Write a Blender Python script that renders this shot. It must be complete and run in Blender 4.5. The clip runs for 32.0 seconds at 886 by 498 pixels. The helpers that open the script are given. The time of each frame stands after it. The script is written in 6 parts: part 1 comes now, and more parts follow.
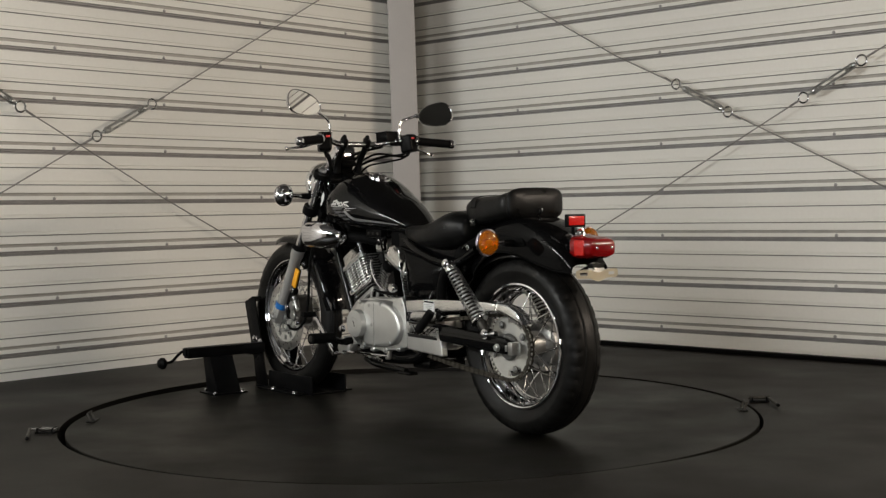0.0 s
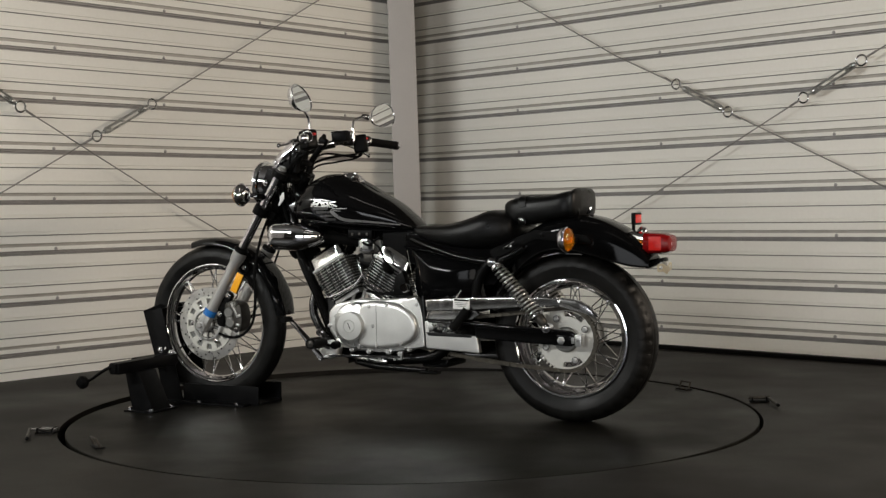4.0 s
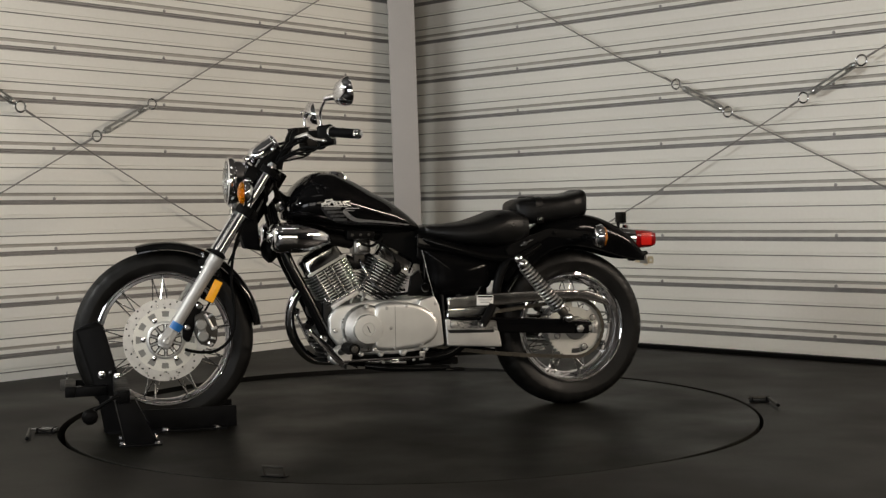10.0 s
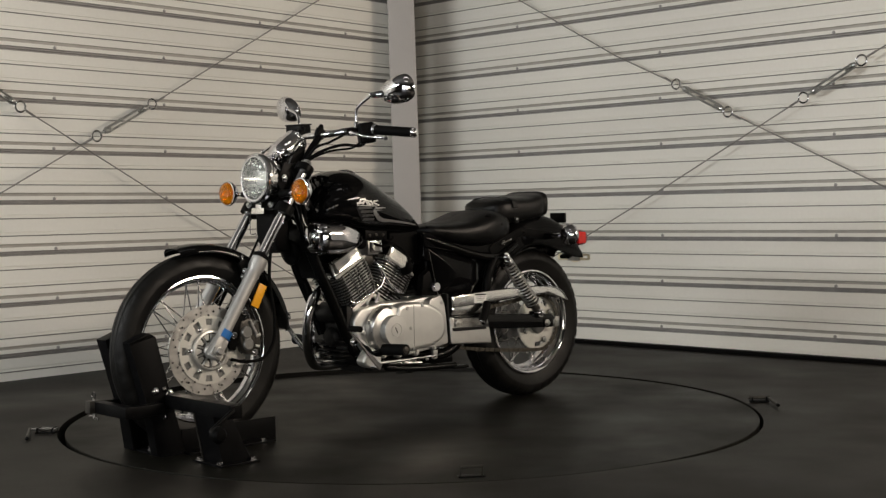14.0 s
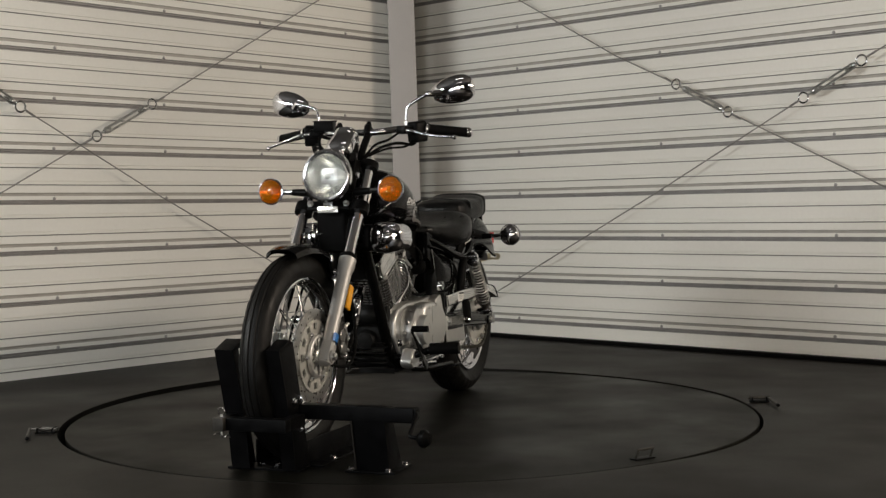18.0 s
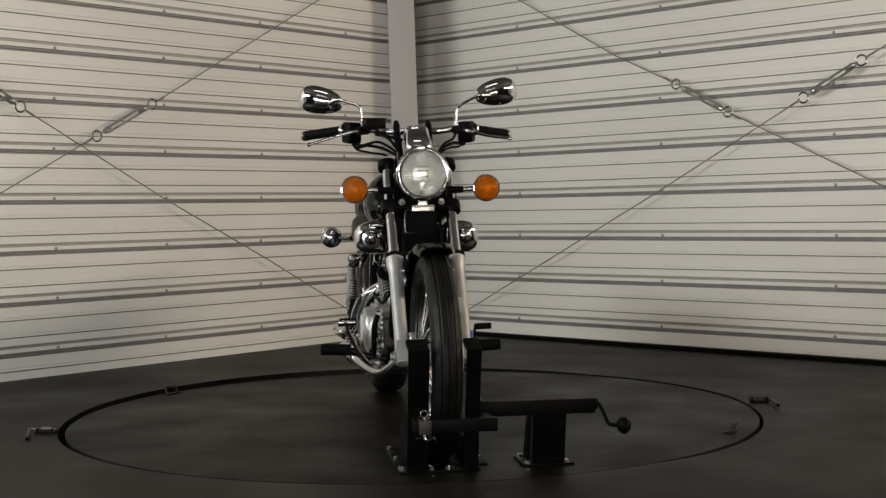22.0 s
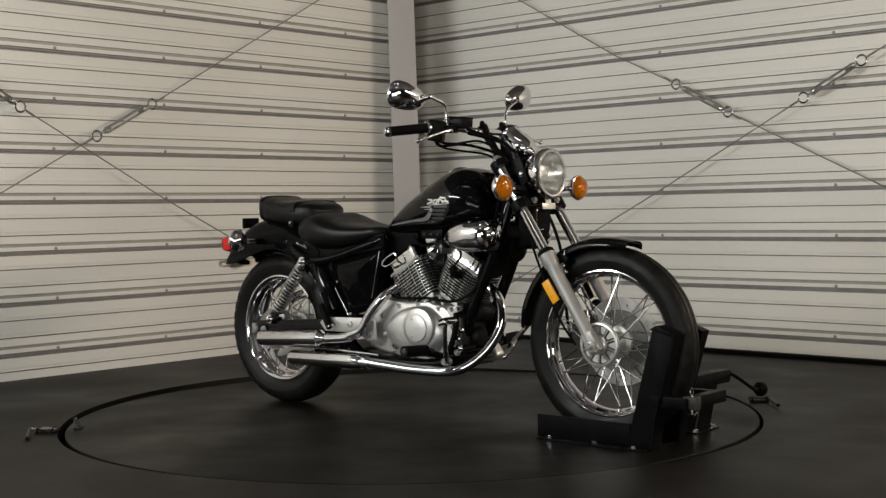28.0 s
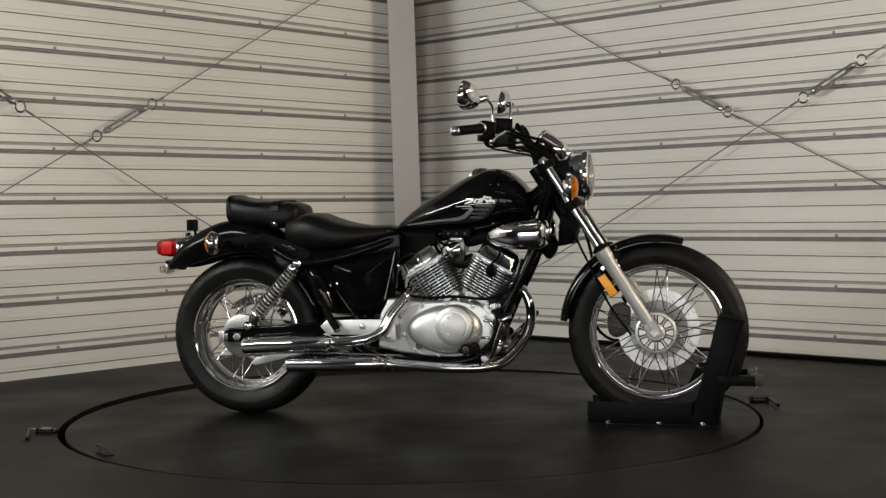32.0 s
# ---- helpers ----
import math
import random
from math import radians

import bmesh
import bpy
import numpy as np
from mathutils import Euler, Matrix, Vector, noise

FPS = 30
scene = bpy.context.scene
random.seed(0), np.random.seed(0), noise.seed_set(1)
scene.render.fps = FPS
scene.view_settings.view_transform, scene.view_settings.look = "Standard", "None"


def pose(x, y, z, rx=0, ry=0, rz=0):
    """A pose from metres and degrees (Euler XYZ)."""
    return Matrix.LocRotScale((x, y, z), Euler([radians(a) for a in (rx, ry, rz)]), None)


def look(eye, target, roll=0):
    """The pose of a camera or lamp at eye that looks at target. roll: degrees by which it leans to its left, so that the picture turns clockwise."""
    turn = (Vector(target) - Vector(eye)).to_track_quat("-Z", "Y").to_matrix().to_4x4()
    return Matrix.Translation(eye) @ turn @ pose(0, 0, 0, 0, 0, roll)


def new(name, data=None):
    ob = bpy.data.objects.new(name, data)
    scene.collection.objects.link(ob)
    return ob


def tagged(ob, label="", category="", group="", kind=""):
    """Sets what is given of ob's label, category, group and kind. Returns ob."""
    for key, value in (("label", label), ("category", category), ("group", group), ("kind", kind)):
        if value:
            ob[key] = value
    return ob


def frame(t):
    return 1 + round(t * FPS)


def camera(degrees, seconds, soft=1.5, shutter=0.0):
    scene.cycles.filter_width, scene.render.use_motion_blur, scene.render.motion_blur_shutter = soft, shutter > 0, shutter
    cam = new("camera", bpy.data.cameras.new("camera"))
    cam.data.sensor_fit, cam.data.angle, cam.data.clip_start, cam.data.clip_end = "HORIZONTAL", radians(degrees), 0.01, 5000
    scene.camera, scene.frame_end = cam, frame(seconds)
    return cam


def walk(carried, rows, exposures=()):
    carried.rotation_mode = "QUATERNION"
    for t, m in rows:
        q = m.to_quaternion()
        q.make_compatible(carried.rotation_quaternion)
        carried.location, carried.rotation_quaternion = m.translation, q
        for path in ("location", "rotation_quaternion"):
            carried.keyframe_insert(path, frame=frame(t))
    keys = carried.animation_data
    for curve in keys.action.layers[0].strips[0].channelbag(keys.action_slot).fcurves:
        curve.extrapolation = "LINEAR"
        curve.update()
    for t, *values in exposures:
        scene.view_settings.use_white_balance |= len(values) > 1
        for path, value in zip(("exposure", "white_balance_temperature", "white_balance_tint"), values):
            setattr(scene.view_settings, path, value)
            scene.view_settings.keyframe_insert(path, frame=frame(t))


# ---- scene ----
# The camera stands still on a low support in front of the turntable.
cam = camera(37.667, 32.0, soft=1.4)
EYE = Vector((0.0, -4.6832, 0.7336))
AIM = EYE + Vector((0.02436, 0.99925, -0.03016))
walk(cam, [(0.0, look(EYE, AIM, -0.9775)), (32.0, look(EYE, AIM, -0.9775))])

# ---- light ----
scene.view_settings.exposure = -0.51
world = bpy.data.worlds.new("room_air")
scene.world = world
world.use_nodes = True
world.node_tree.nodes["Background"].inputs[0].default_value = (0.9, 0.95, 1.0, 1)
world.node_tree.nodes["Background"].inputs[1].default_value = 0.005


def panel_light(name, eye, target, size, power, color):
    data = bpy.data.lights.new(name, "AREA")
    data.shape, data.size, data.size_y = "RECTANGLE", size[0], size[1]
    data.energy, data.color = power, color
    ob = new(name, data)
    ob.matrix_world = look(eye, target)
    return ob


# a lamp strip along each side of the room, three lit panels behind the camera and two ceiling strips
LAMPS = [((3.57, -1.90, 1.82), (-2.8, 0.5, 1.30), (2.4, 0.12), 130, (1.0, 0.845, 0.69)),
         ((-3.42, -2.07, 1.86), (0.5, 2.6, 1.55), (2.2, 0.12), 144, (0.985, 0.995, 0.965)),
         ((-2.55, -7.0, 0.82), (-0.4, 0.0, 0.7), (2.0, 1.45), 74, (0.94, 0.965, 1.0)),
         ((-0.25, -7.2, 0.82), (-0.1, 0.0, 0.7), (1.8, 1.45), 44, (1.0, 0.95, 0.88)),
         ((1.90, -7.1, 1.25), (0.6, 0.0, 0.9), (2.0, 0.8), 40, (1.0, 0.89, 0.72))]
LAMPS.append(((0.1, -3.3, 2.90), (0.1, -3.1, 0.0), (1.5, 0.28), 4, (1.0, 0.95, 0.86)))
LAMPS.append(((0.0, -1.0, 2.88), (0.0, -0.8, 0.0), (0.9, 0.12), 2.5, (1.0, 0.95, 0.90)))
for eye, aim, size, power, color in LAMPS:
    panel_light("lamp_glow", eye, aim, size, power, color)

# ---- materials ----


def mat(name, color, rough=0.5, metal=0.0, vary=0.0, scale=30.0, bump=0.0, bscale=200.0, rvary=0.0, coat=0.0, trans=0.0,
        ior=1.45, spec=None, stretch=None, dark=None, piece=0.0):
    """A surface with grain at two scales: colour, gloss and fine relief."""
    m = bpy.data.materials.new(name)
    m.use_nodes = True
    n, l = m.node_tree.nodes, m.node_tree.links
    b = n["Principled BSDF"]
    b.inputs["Base Color"].default_value = (*color, 1)
    b.inputs["Roughness"].default_value = rough
    b.inputs["Metallic"].default_value = metal
    b.inputs["Coat Weight"].default_value = coat
    b.inputs["Coat Roughness"].default_value = 0.03
    b.inputs["Transmission Weight"].default_value = trans
    b.inputs["IOR"].default_value = ior
    if spec is not None:
        b.inputs["Specular IOR Level"].default_value = spec
    if not (vary or bump or rvary):
        return m
    co = n.new("ShaderNodeTexCoord")
    mp = n.new("ShaderNodeMapping")
    l.new(co.outputs["Object"], mp.inputs["Vector"])
    if stretch:
        mp.inputs["Scale"].default_value = stretch
    big = n.new("ShaderNodeTexNoise")
    big.inputs["Scale"].default_value, big.inputs["Detail"].default_value = scale, 6
    l.new(mp.outputs[0], big.inputs["Vector"])
    fine = n.new("ShaderNodeTexNoise")
    fine.inputs["Scale"].default_value, fine.inputs["Detail"].default_value = bscale, 4
    l.new(mp.outputs[0], fine.inputs["Vector"])
    if vary:
        ramp = n.new("ShaderNodeValToRGB")
        lo = dark if dark else tuple(c * (1 - vary) for c in color)
        ramp.color_ramp.elements[0].color = (*lo, 1)
        ramp.color_ramp.elements[1].color = (*[min(1, c * (1 + vary)) for c in color], 1)
        ramp.color_ramp.elements[0].position, ramp.color_ramp.elements[1].position = 0.3, 0.7
        mix = n.new("ShaderNodeMix")
        mix.data_type = "FLOAT"
        mix.inputs["Factor"].default_value = 0.3
        l.new(big.outputs["Fac"], mix.inputs[2])
        l.new(fine.outputs["Fac"], mix.inputs[3])
        l.new(mix.outputs[0], ramp.inputs[0])
        out = ramp.outputs[0]
        if piece:
            info = n.new("ShaderNodeObjectInfo")
            rr = n.new("ShaderNodeMapRange")
            rr.inputs[3].default_value, rr.inputs[4].default_value = 1 - piece, 1 + piece
            l.new(info.outputs["Random"], rr.inputs[0])
            hsv = n.new("ShaderNodeHueSaturation")
            l.new(rr.outputs[0], hsv.inputs["Value"])
            l.new(out, hsv.inputs["Color"])
            out = hsv.outputs[0]
        l.new(out, b.inputs["Base Color"])
    if rvary:
        mr = n.new("ShaderNodeMapRange")
        mr.inputs[1].default_value, mr.inputs[2].default_value = 0.3, 0.7
        mr.inputs[3].default_value, mr.inputs[4].default_value = max(0, rough - rvary), min(1, rough + rvary)
        l.new(big.outputs["Fac"], mr.inputs[0])
        l.new(mr.outputs[0], b.inputs["Roughness"])
    if bump:
        bp = n.new("ShaderNodeBump")
        bp.inputs["Strength"].default_value, bp.inputs["Distance"].default_value = 1.0, bump
        l.new(fine.outputs["Fac"], bp.inputs["Height"])
        l.new(bp.outputs[0], b.inputs["Normal"])
    return m


# siding colour darkened to hold the shade inside the deep lap groove
LAP_SHADE = mat("shaded_lap", (0.36, 0.345, 0.335), 0.55, 0.1, 0.15, 20, 0.0003, 120)
SIDING = mat("painted_siding", (0.82, 0.805, 0.752), 0.42, 0, 0.05, 1.2, 0.0004, 60, 0.08, piece=0.03)
BACKING = mat("siding_back", (0.34, 0.335, 0.31), 0.6, 0, 0.08, 3, 0.0005, 80)
PLAIN_WALL = mat("dim_wall", (0.05, 0.048, 0.046), 0.7, 0, 0.1, 2, 0.0005, 60)
CEIL = mat("ceiling_paint", (0.08, 0.078, 0.075), 0.8, 0, 0.08, 2, 0.0005, 60)
POST = mat("grey_post_paint", (0.40, 0.38, 0.37), 0.5, 0, 0.04, 4, 0.0003, 90)
FLOOR = mat("dark_rubber_floor", (0.0066, 0.0056, 0.0044), 0.50, 0, 0.35, 1.7, 0.0008, 140, 0.10, spec=0.2)
DISC = mat("dark_disc_top", (0.0040, 0.0038, 0.0027), 0.46, 0, 0.40, 2.3, 0.0006, 160, 0.12, spec=0.14)
BLACK_RUBBER = mat("black_rubber", (0.004, 0.004, 0.004), 0.60, 0, 0.3, 20, 0.0004, 300, spec=0.06)
TYRE = mat("tyre_rubber", (0.0048, 0.0046, 0.0042), 0.46, 0, 0.35, 14, 0.0005, 260, 0.14, spec=0.24)
CHROME = mat("chrome", (0.75, 0.745, 0.77), 0.05, 1.0, 0.0, 40, 0.0, 200, 0.03)
SOFT_CHROME = mat("worn_chrome", (0.72, 0.72, 0.72), 0.16, 1.0, 0.06, 40, 0.00005, 300, 0.06)
STEEL = mat("zinc_steel", (0.52, 0.52, 0.51), 0.36, 1.0, 0.15, 60, 0.0001, 300, 0.1)
CAST = mat("cast_aluminium", (0.70, 0.70, 0.68), 0.40, 0.90, 0.05, 25, 0.00003, 400, 0.025)
CAST_FIN = mat("fin_aluminium", (0.66, 0.66, 0.65), 0.27, 0.9, 0.10, 40, 0.0002, 300, 0.08)
CORE = mat("dark_cylinder", (0.012, 0.012, 0.012), 0.5, 0.6, 0.2, 40, 0.0003, 300)
FORK = mat("satin_fork", (0.42, 0.415, 0.40), 0.46, 0.55, 0.05, 20, 0.00008, 300, 0.05)
DISCROTOR = mat("brake_steel", (0.62, 0.61, 0.59), 0.33, 1.0, 0.12, 50, 0.0001, 500, 0.08)
WHITE_ALU = mat("light_cast_ring", (0.72, 0.71, 0.66), 0.38, 0.65, 0.06, 40, 0.0001, 300)
BLACK_PAINT = mat("black_gloss_paint", (0.003, 0.003, 0.0032), 0.06, 0, 0.2, 8, 0.0, 200, 0.03, spec=0.30)
BLACK_FRAME = mat("black_frame_paint", (0.003, 0.003, 0.003), 0.16, 0, 0.3, 30, 0.0, 300, 0.05, spec=0.20)
COVER_BLACK = mat("black_cover_lacquer", (0.0028, 0.0028, 0.003), 0.09, 0, 0.25, 9, 0.0, 200, 0.04, spec=0.10)
BLACK_SATIN = mat("black_satin", (0.0035, 0.0035, 0.0035), 0.40, 0, 0.3, 30, 0.0001, 300, 0.1, spec=0.07)
VINYL = mat("black_vinyl", (0.0042, 0.0042, 0.0042), 0.34, 0, 0.3, 18, 0.00030, 700, 0.08, spec=0.21)
STAND = mat("black_powder_coat", (0.0025, 0.0025, 0.0028), 0.42, 0, 0.35, 25, 0.0002, 500, 0.1, spec=0.10)
POLISHED = mat("polished_cover", (0.62, 0.615, 0.60), 0.10, 1.0, 0.05, 20, 0.0, 300, 0.06)
WIRE = mat("grey_wire_rope", (0.27, 0.26, 0.25), 0.5, 0.6, 0.25, 120, 0.0002, 500, 0.1)
SCREW_GREY = mat("grey_screw", (0.36, 0.35, 0.34), 0.45, 0.3, 0.1, 60, 0.0001, 200)
# same for the shallow groove above the screws: its shade as colour
UPPER_LAP_SHADE = mat("shaded_tan_lap", (0.42, 0.40, 0.365), 0.55, 0.1, 0.12, 20, 0.0003, 120)
BEZEL = mat("satin_bezel", (0.80, 0.80, 0.81), 0.11, 1.0, 0.04, 60, 0.0, 200, 0.05)
BADGE = mat("pale_badge", (0.74, 0.735, 0.71), 0.42, 0.4, 0.04, 60, 0.0001, 300, 0.05)
SILVER = mat("silver_decal", (0.42, 0.42, 0.42), 0.3, 0.6, 0.06, 60, 0.0, 200, 0.05)
WHITE_DECAL = mat("white_decal", (0.66, 0.66, 0.64), 0.35, 0.45, 0.04, 60, 0.0, 200, 0.05)
DARK_DECAL = mat("dark_grey_decal", (0.028, 0.028, 0.030), 0.2, 0.1, 0.06, 60, 0.0, 200, 0.05)
GREY_DECAL = mat("grey_decal", (0.10, 0.10, 0.10), 0.3, 0.3, 0.06, 60, 0.0, 200, 0.05)
AMBER = mat("amber_lens", (1.0, 0.35, 0.006), 0.06, 0, 0.12, 160, 0.0022, 160, 0.0, trans=0.80)
AMBER_REFLECTOR = mat("amber_reflector", (0.95, 0.42, 0.02), 0.25, 0, 0.1, 120, 0.0004, 500)
RED = mat("red_lens", (0.22, 0.003, 0.004), 0.08, 0, 0.12, 160, 0.0005, 400, 0.0, trans=0.15)
BRIGHT_RED = mat("red_reflector", (0.58, 0.014, 0.010), 0.2, 0, 0.1, 160, 0.0004, 500)
GLASS = mat("lamp_glass", (0.97, 0.98, 0.97), 0.02, 0, 0, trans=1.0, bump=0.0008, bscale=170, stretch=(0.2, 2.4, 0.10))
MIRROR = mat("mirror_glass", (0.80, 0.81, 0.81), 0.0, 1.0)
BLUE = mat("blue_tape", (0.02, 0.15, 0.45), 0.4, 0, 0.08, 60, 0.0001, 300)
CREAM = mat("warm_plated_steel", (0.88, 0.82, 0.67), 0.36, 0.90, 0.05, 40, 0.0001, 300)
WHITE = mat("white_label", (0.80, 0.80, 0.78), 0.4, 0, 0.03, 60, 0.0001, 200)
DIAL = mat("dial_face", (0.03, 0.03, 0.03), 0.3, 0, 0.1, 60, 0.0, 200, 0.05)
CHAIN = mat("oiled_chain", (0.085, 0.077, 0.063), 0.45, 0.8, 0.35, 90, 0.0002, 400, 0.1)
GREY_CAST = mat("grey_cast_aluminium", (0.27, 0.27, 0.26), 0.36, 0.8, 0.08, 25, 0.00015, 400, 0.06)
GUARD = mat("brushed_guard", (0.84, 0.84, 0.83), 0.16, 1.0, 0.05, 30, 0.0, 300, 0.05)
DARK_STEEL = mat("dull_dark_steel", (0.06, 0.056, 0.05), 0.45, 0.7, 0.3, 60, 0.0002, 300, 0.1)
REFLECTOR = mat("lamp_reflector", (0.84, 0.85, 0.83), 0.20, 1.0, 0.05, 60, 0.0004, 90, 0.03)
# shade of the narrow bead grooves, put into the colour
BEAD_SHADE = mat("shaded_bead", (0.20, 0.19, 0.175), 0.6, 0, 0.15, 20, 0.0003, 120)
SEAT_RED = mat("red_switch", (0.55, 0.02, 0.02), 0.4, 0, 0.1, 60, 0.0, 200, 0.05)

# ---- mesh tools ----


def mesh_of(name, bm, material, smooth=38):
    me = bpy.data.meshes.new(name)
    bmesh.ops.recalc_face_normals(bm, faces=bm.faces)
    bm.to_mesh(me)
    bm.free()
    if smooth:
        me.polygons.foreach_set("use_smooth", [True] * len(me.polygons))
        me.set_sharp_from_angle(angle=radians(smooth))
    me.materials.append(material)
    return me


def thing(name, label, category, kind="", group="", m=None):
    ob = tagged(new(name), label, category, group, kind)
    if m is not None:
        ob.matrix_world = m
    return ob


SHIFT = {}


def part(name, bm, material, parent, label="", smooth=38):
    """Links a bmesh as one mesh object under a thing or a part."""
    me = bm if isinstance(bm, bpy.types.Mesh) else mesh_of(name, bm, material, smooth)
    ob = new(name, me)
    ob.parent = parent
    if parent.name in SHIFT:
        ob.location = SHIFT[parent.name]
    if label:
        tagged(ob, label)
    return ob


def V(*a):
    return Vector(a)


def frame_of(d, up=Vector((0, 0, 1))):
    d = d.normalized()
    if abs(d.dot(up)) > 0.97:
        up = Vector((1, 0, 0))
    a = d.cross(up).normalized()
    return a, a.cross(d).normalized()


def smooth_path(pts, n=6):
    pts = [Vector(p) for p in pts]
    if len(pts) < 3:
        return pts
    out = []
    for i in range(len(pts) - 1):
        p0, p1, p2 = pts[max(i - 1, 0)], pts[i], pts[i + 1]
        p3 = pts[min(i + 2, len(pts) - 1)]
        for k in range(n):
            t = k / n
            out.append(0.5 * (2 * p1 + (p2 - p0) * t + (2 * p0 - 5 * p1 + 4 * p2 - p3) * t * t + (3 * p1 - p0 - 3 * p2 + p3) * t ** 3))
    out.append(pts[-1])
    return out


def skin(bm, rings, close=True, caps=True):
    vs = [[bm.verts.new(p) for p in r] for r in rings]
    n = len(vs[0])
    for a, b in zip(vs, vs[1:]):
        for i in range(n if close else n - 1):
            j = (i + 1) % n
            try:
                bm.faces.new((a[i], a[j], b[j], b[i]))
            except ValueError:
                pass
    if caps and close:
        for r in (vs[0], vs[-1]):
            try:
                bm.faces.new(r)
            except ValueError:
                pass
    return vs


def tube(pts, r, seg=10, n=6, bm=None, smooth=True):
    """A round tube along a path; r may be one radius or one for each point."""
    bm = bm or bmesh.new()
    base = [Vector(p) for p in pts]
    path = smooth_path(base, n) if smooth and len(base) > 2 else base
    if isinstance(r, (int, float)):
        rr = [r] * len(path)
    else:
        rr = list(np.interp(np.linspace(0, 1, len(path)), np.linspace(0, 1, len(r)), r))
    rings, a = [], None
    for i, p in enumerate(path):
        d = (path[min(i + 1, len(path) - 1)] - path[max(i - 1, 0)]).normalized()
        if a is None:
            a, b = frame_of(d)
        else:
            a = (a - d * a.dot(d)).normalized()
            b = a.cross(d)
        rings.append([p + (a * math.cos(2 * math.pi * k / seg) + b * math.sin(2 * math.pi * k / seg)) * rr[i] for k in range(seg)])
    skin(bm, rings)
    return bm


def lathe(profile, origin=(0, 0, 0), axis=(0, 1, 0), seg=48, bm=None, closed=False, caps=True):
    """Turns (radius, height along the axis) pairs round the axis."""
    bm = bm or bmesh.new()
    o, d = Vector(origin), Vector(axis).normalized()
    a, b = frame_of(d)
    rings = []
    for r, h in profile:
        rings.append([o + d * h + (a * math.cos(2 * math.pi * k / seg) + b * math.sin(2 * math.pi * k / seg)) * max(r, 1e-5) for k in range(seg)])
    if closed:
        rings.append(rings[0])
        vs = [[bm.verts.new(p) for p in r] for r in rings[:-1]]
        vs.append(vs[0])
        for p, q in zip(vs, vs[1:]):
            for i in range(seg):
                j = (i + 1) % seg
                bm.faces.new((p[i], p[j], q[j], q[i]))
    else:
        skin(bm, rings, caps=caps)
    return bm


def bevel(bm, width, seg=2, angle=30):
    edges = [e for e in bm.edges if len(e.link_faces) == 2 and e.calc_face_angle(0) > radians(angle)]
    if edges and width > 0:
        bmesh.ops.bevel(bm, geom=edges, offset=width, segments=seg, affect="EDGES", profile=0.6, clamp_overlap=True)
    return bm


def block(size, m=None, bev=0.003, seg=2, bm=None):
    t = bmesh.new()
    bmesh.ops.create_cube(t, size=1.0, matrix=Matrix.Diagonal((*size, 1)))
    bevel(t, min(bev, 0.45 * min(size)), seg)
    if m is not None:
        bmesh.ops.transform(t, matrix=m, verts=t.verts)
    return merge(bm, t)


def merge(bm, t):
    if bm is None:
        return t
    me = bpy.data.meshes.new("join")
    t.to_mesh(me)
    t.free()
    bm.from_mesh(me)
    bpy.data.meshes.remove(me)
    return bm


def plate(outline, y0, y1, bev=0.003, seg=2, rnd=0, bm=None):
    """A plate cut to an outline in x and z, from y0 to y1."""
    pts = [Vector((x, 0, z)) for x, z in outline]
    if rnd:
        q = []
        for i, p in enumerate(pts):
            a, b = pts[i - 1], pts[(i + 1) % len(pts)]
            ra = min(rnd, 0.45 * (a - p).length)
            rb = min(rnd, 0.45 * (b - p).length)
            s, e = p + (a - p).normalized() * ra, p + (b - p).normalized() * rb
            for k in range(5):
                t = k / 4
                q.append(s * (1 - t) ** 2 + p * 2 * t * (1 - t) + e * t * t)
        pts = q
    t = bmesh.new()
    lo = [t.verts.new((p.x, y0, p.z)) for p in pts]
    hi = [t.verts.new((p.x, y1, p.z)) for p in pts]
    n = len(pts)
    t.faces.new(lo)
    t.faces.new(list(reversed(hi)))
    for i in range(n):
        t.faces.new((lo[i], lo[(i + 1) % n], hi[(i + 1) % n], hi[i]))
    bmesh.ops.recalc_face_normals(t, faces=t.faces)
    if bev:
        rim = [e for e in t.edges if len(e.link_faces) == 2 and abs(e.verts[0].co.y - e.verts[1].co.y) < 1e-7]
        bmesh.ops.bevel(t, geom=rim, offset=bev, segments=seg, affect="EDGES", profile=0.6, clamp_overlap=True)
    return merge(bm, t)


def bolt(p, d, r=0.006, h=0.005, bm=None, seg=6):
    bm = bm or bmesh.new()
    return lathe([(0.0, 0), (r * 1.35, 0), (r * 1.35, h * 0.25), (r, h * 0.3), (r, h * 0.85), (r * 0.8, h), (0.0, h)], p, d, seg, bm, caps=False)


def curve_of(xs, ys):
    xs, ys = np.array(xs, float), np.array(ys, float)
    g = np.gradient(ys, xs)

    def f(x):
        x = min(max(x, xs[0]), xs[-1])
        i = int(min(max(np.searchsorted(xs, x) - 1, 0), len(xs) - 2))
        h = xs[i + 1] - xs[i]
        t = (x - xs[i]) / h
        return float((2 * t ** 3 - 3 * t * t + 1) * ys[i] + (t ** 3 - 2 * t * t + t) * h * g[i] + (3 * t * t - 2 * t ** 3) * ys[i + 1] + (t ** 3 - t * t) * h * g[i + 1])
    return f


# ---- the room ----
CORNER = V(0.0908, 3.1474, 0)
D_LEFT, D_RIGHT = V(0.68547, 0.7281, 0), V(0.70756, -0.70665, 0)
H = 2.95
# pitch of the courses, height of the first lap and lean of each wall
WEST, EAST = (0.2280, 0.1141, 0.0268), (0.2346, 0.0969, -0.0104)
FLOOR_Z = 0.003
L_WALL = 10.5


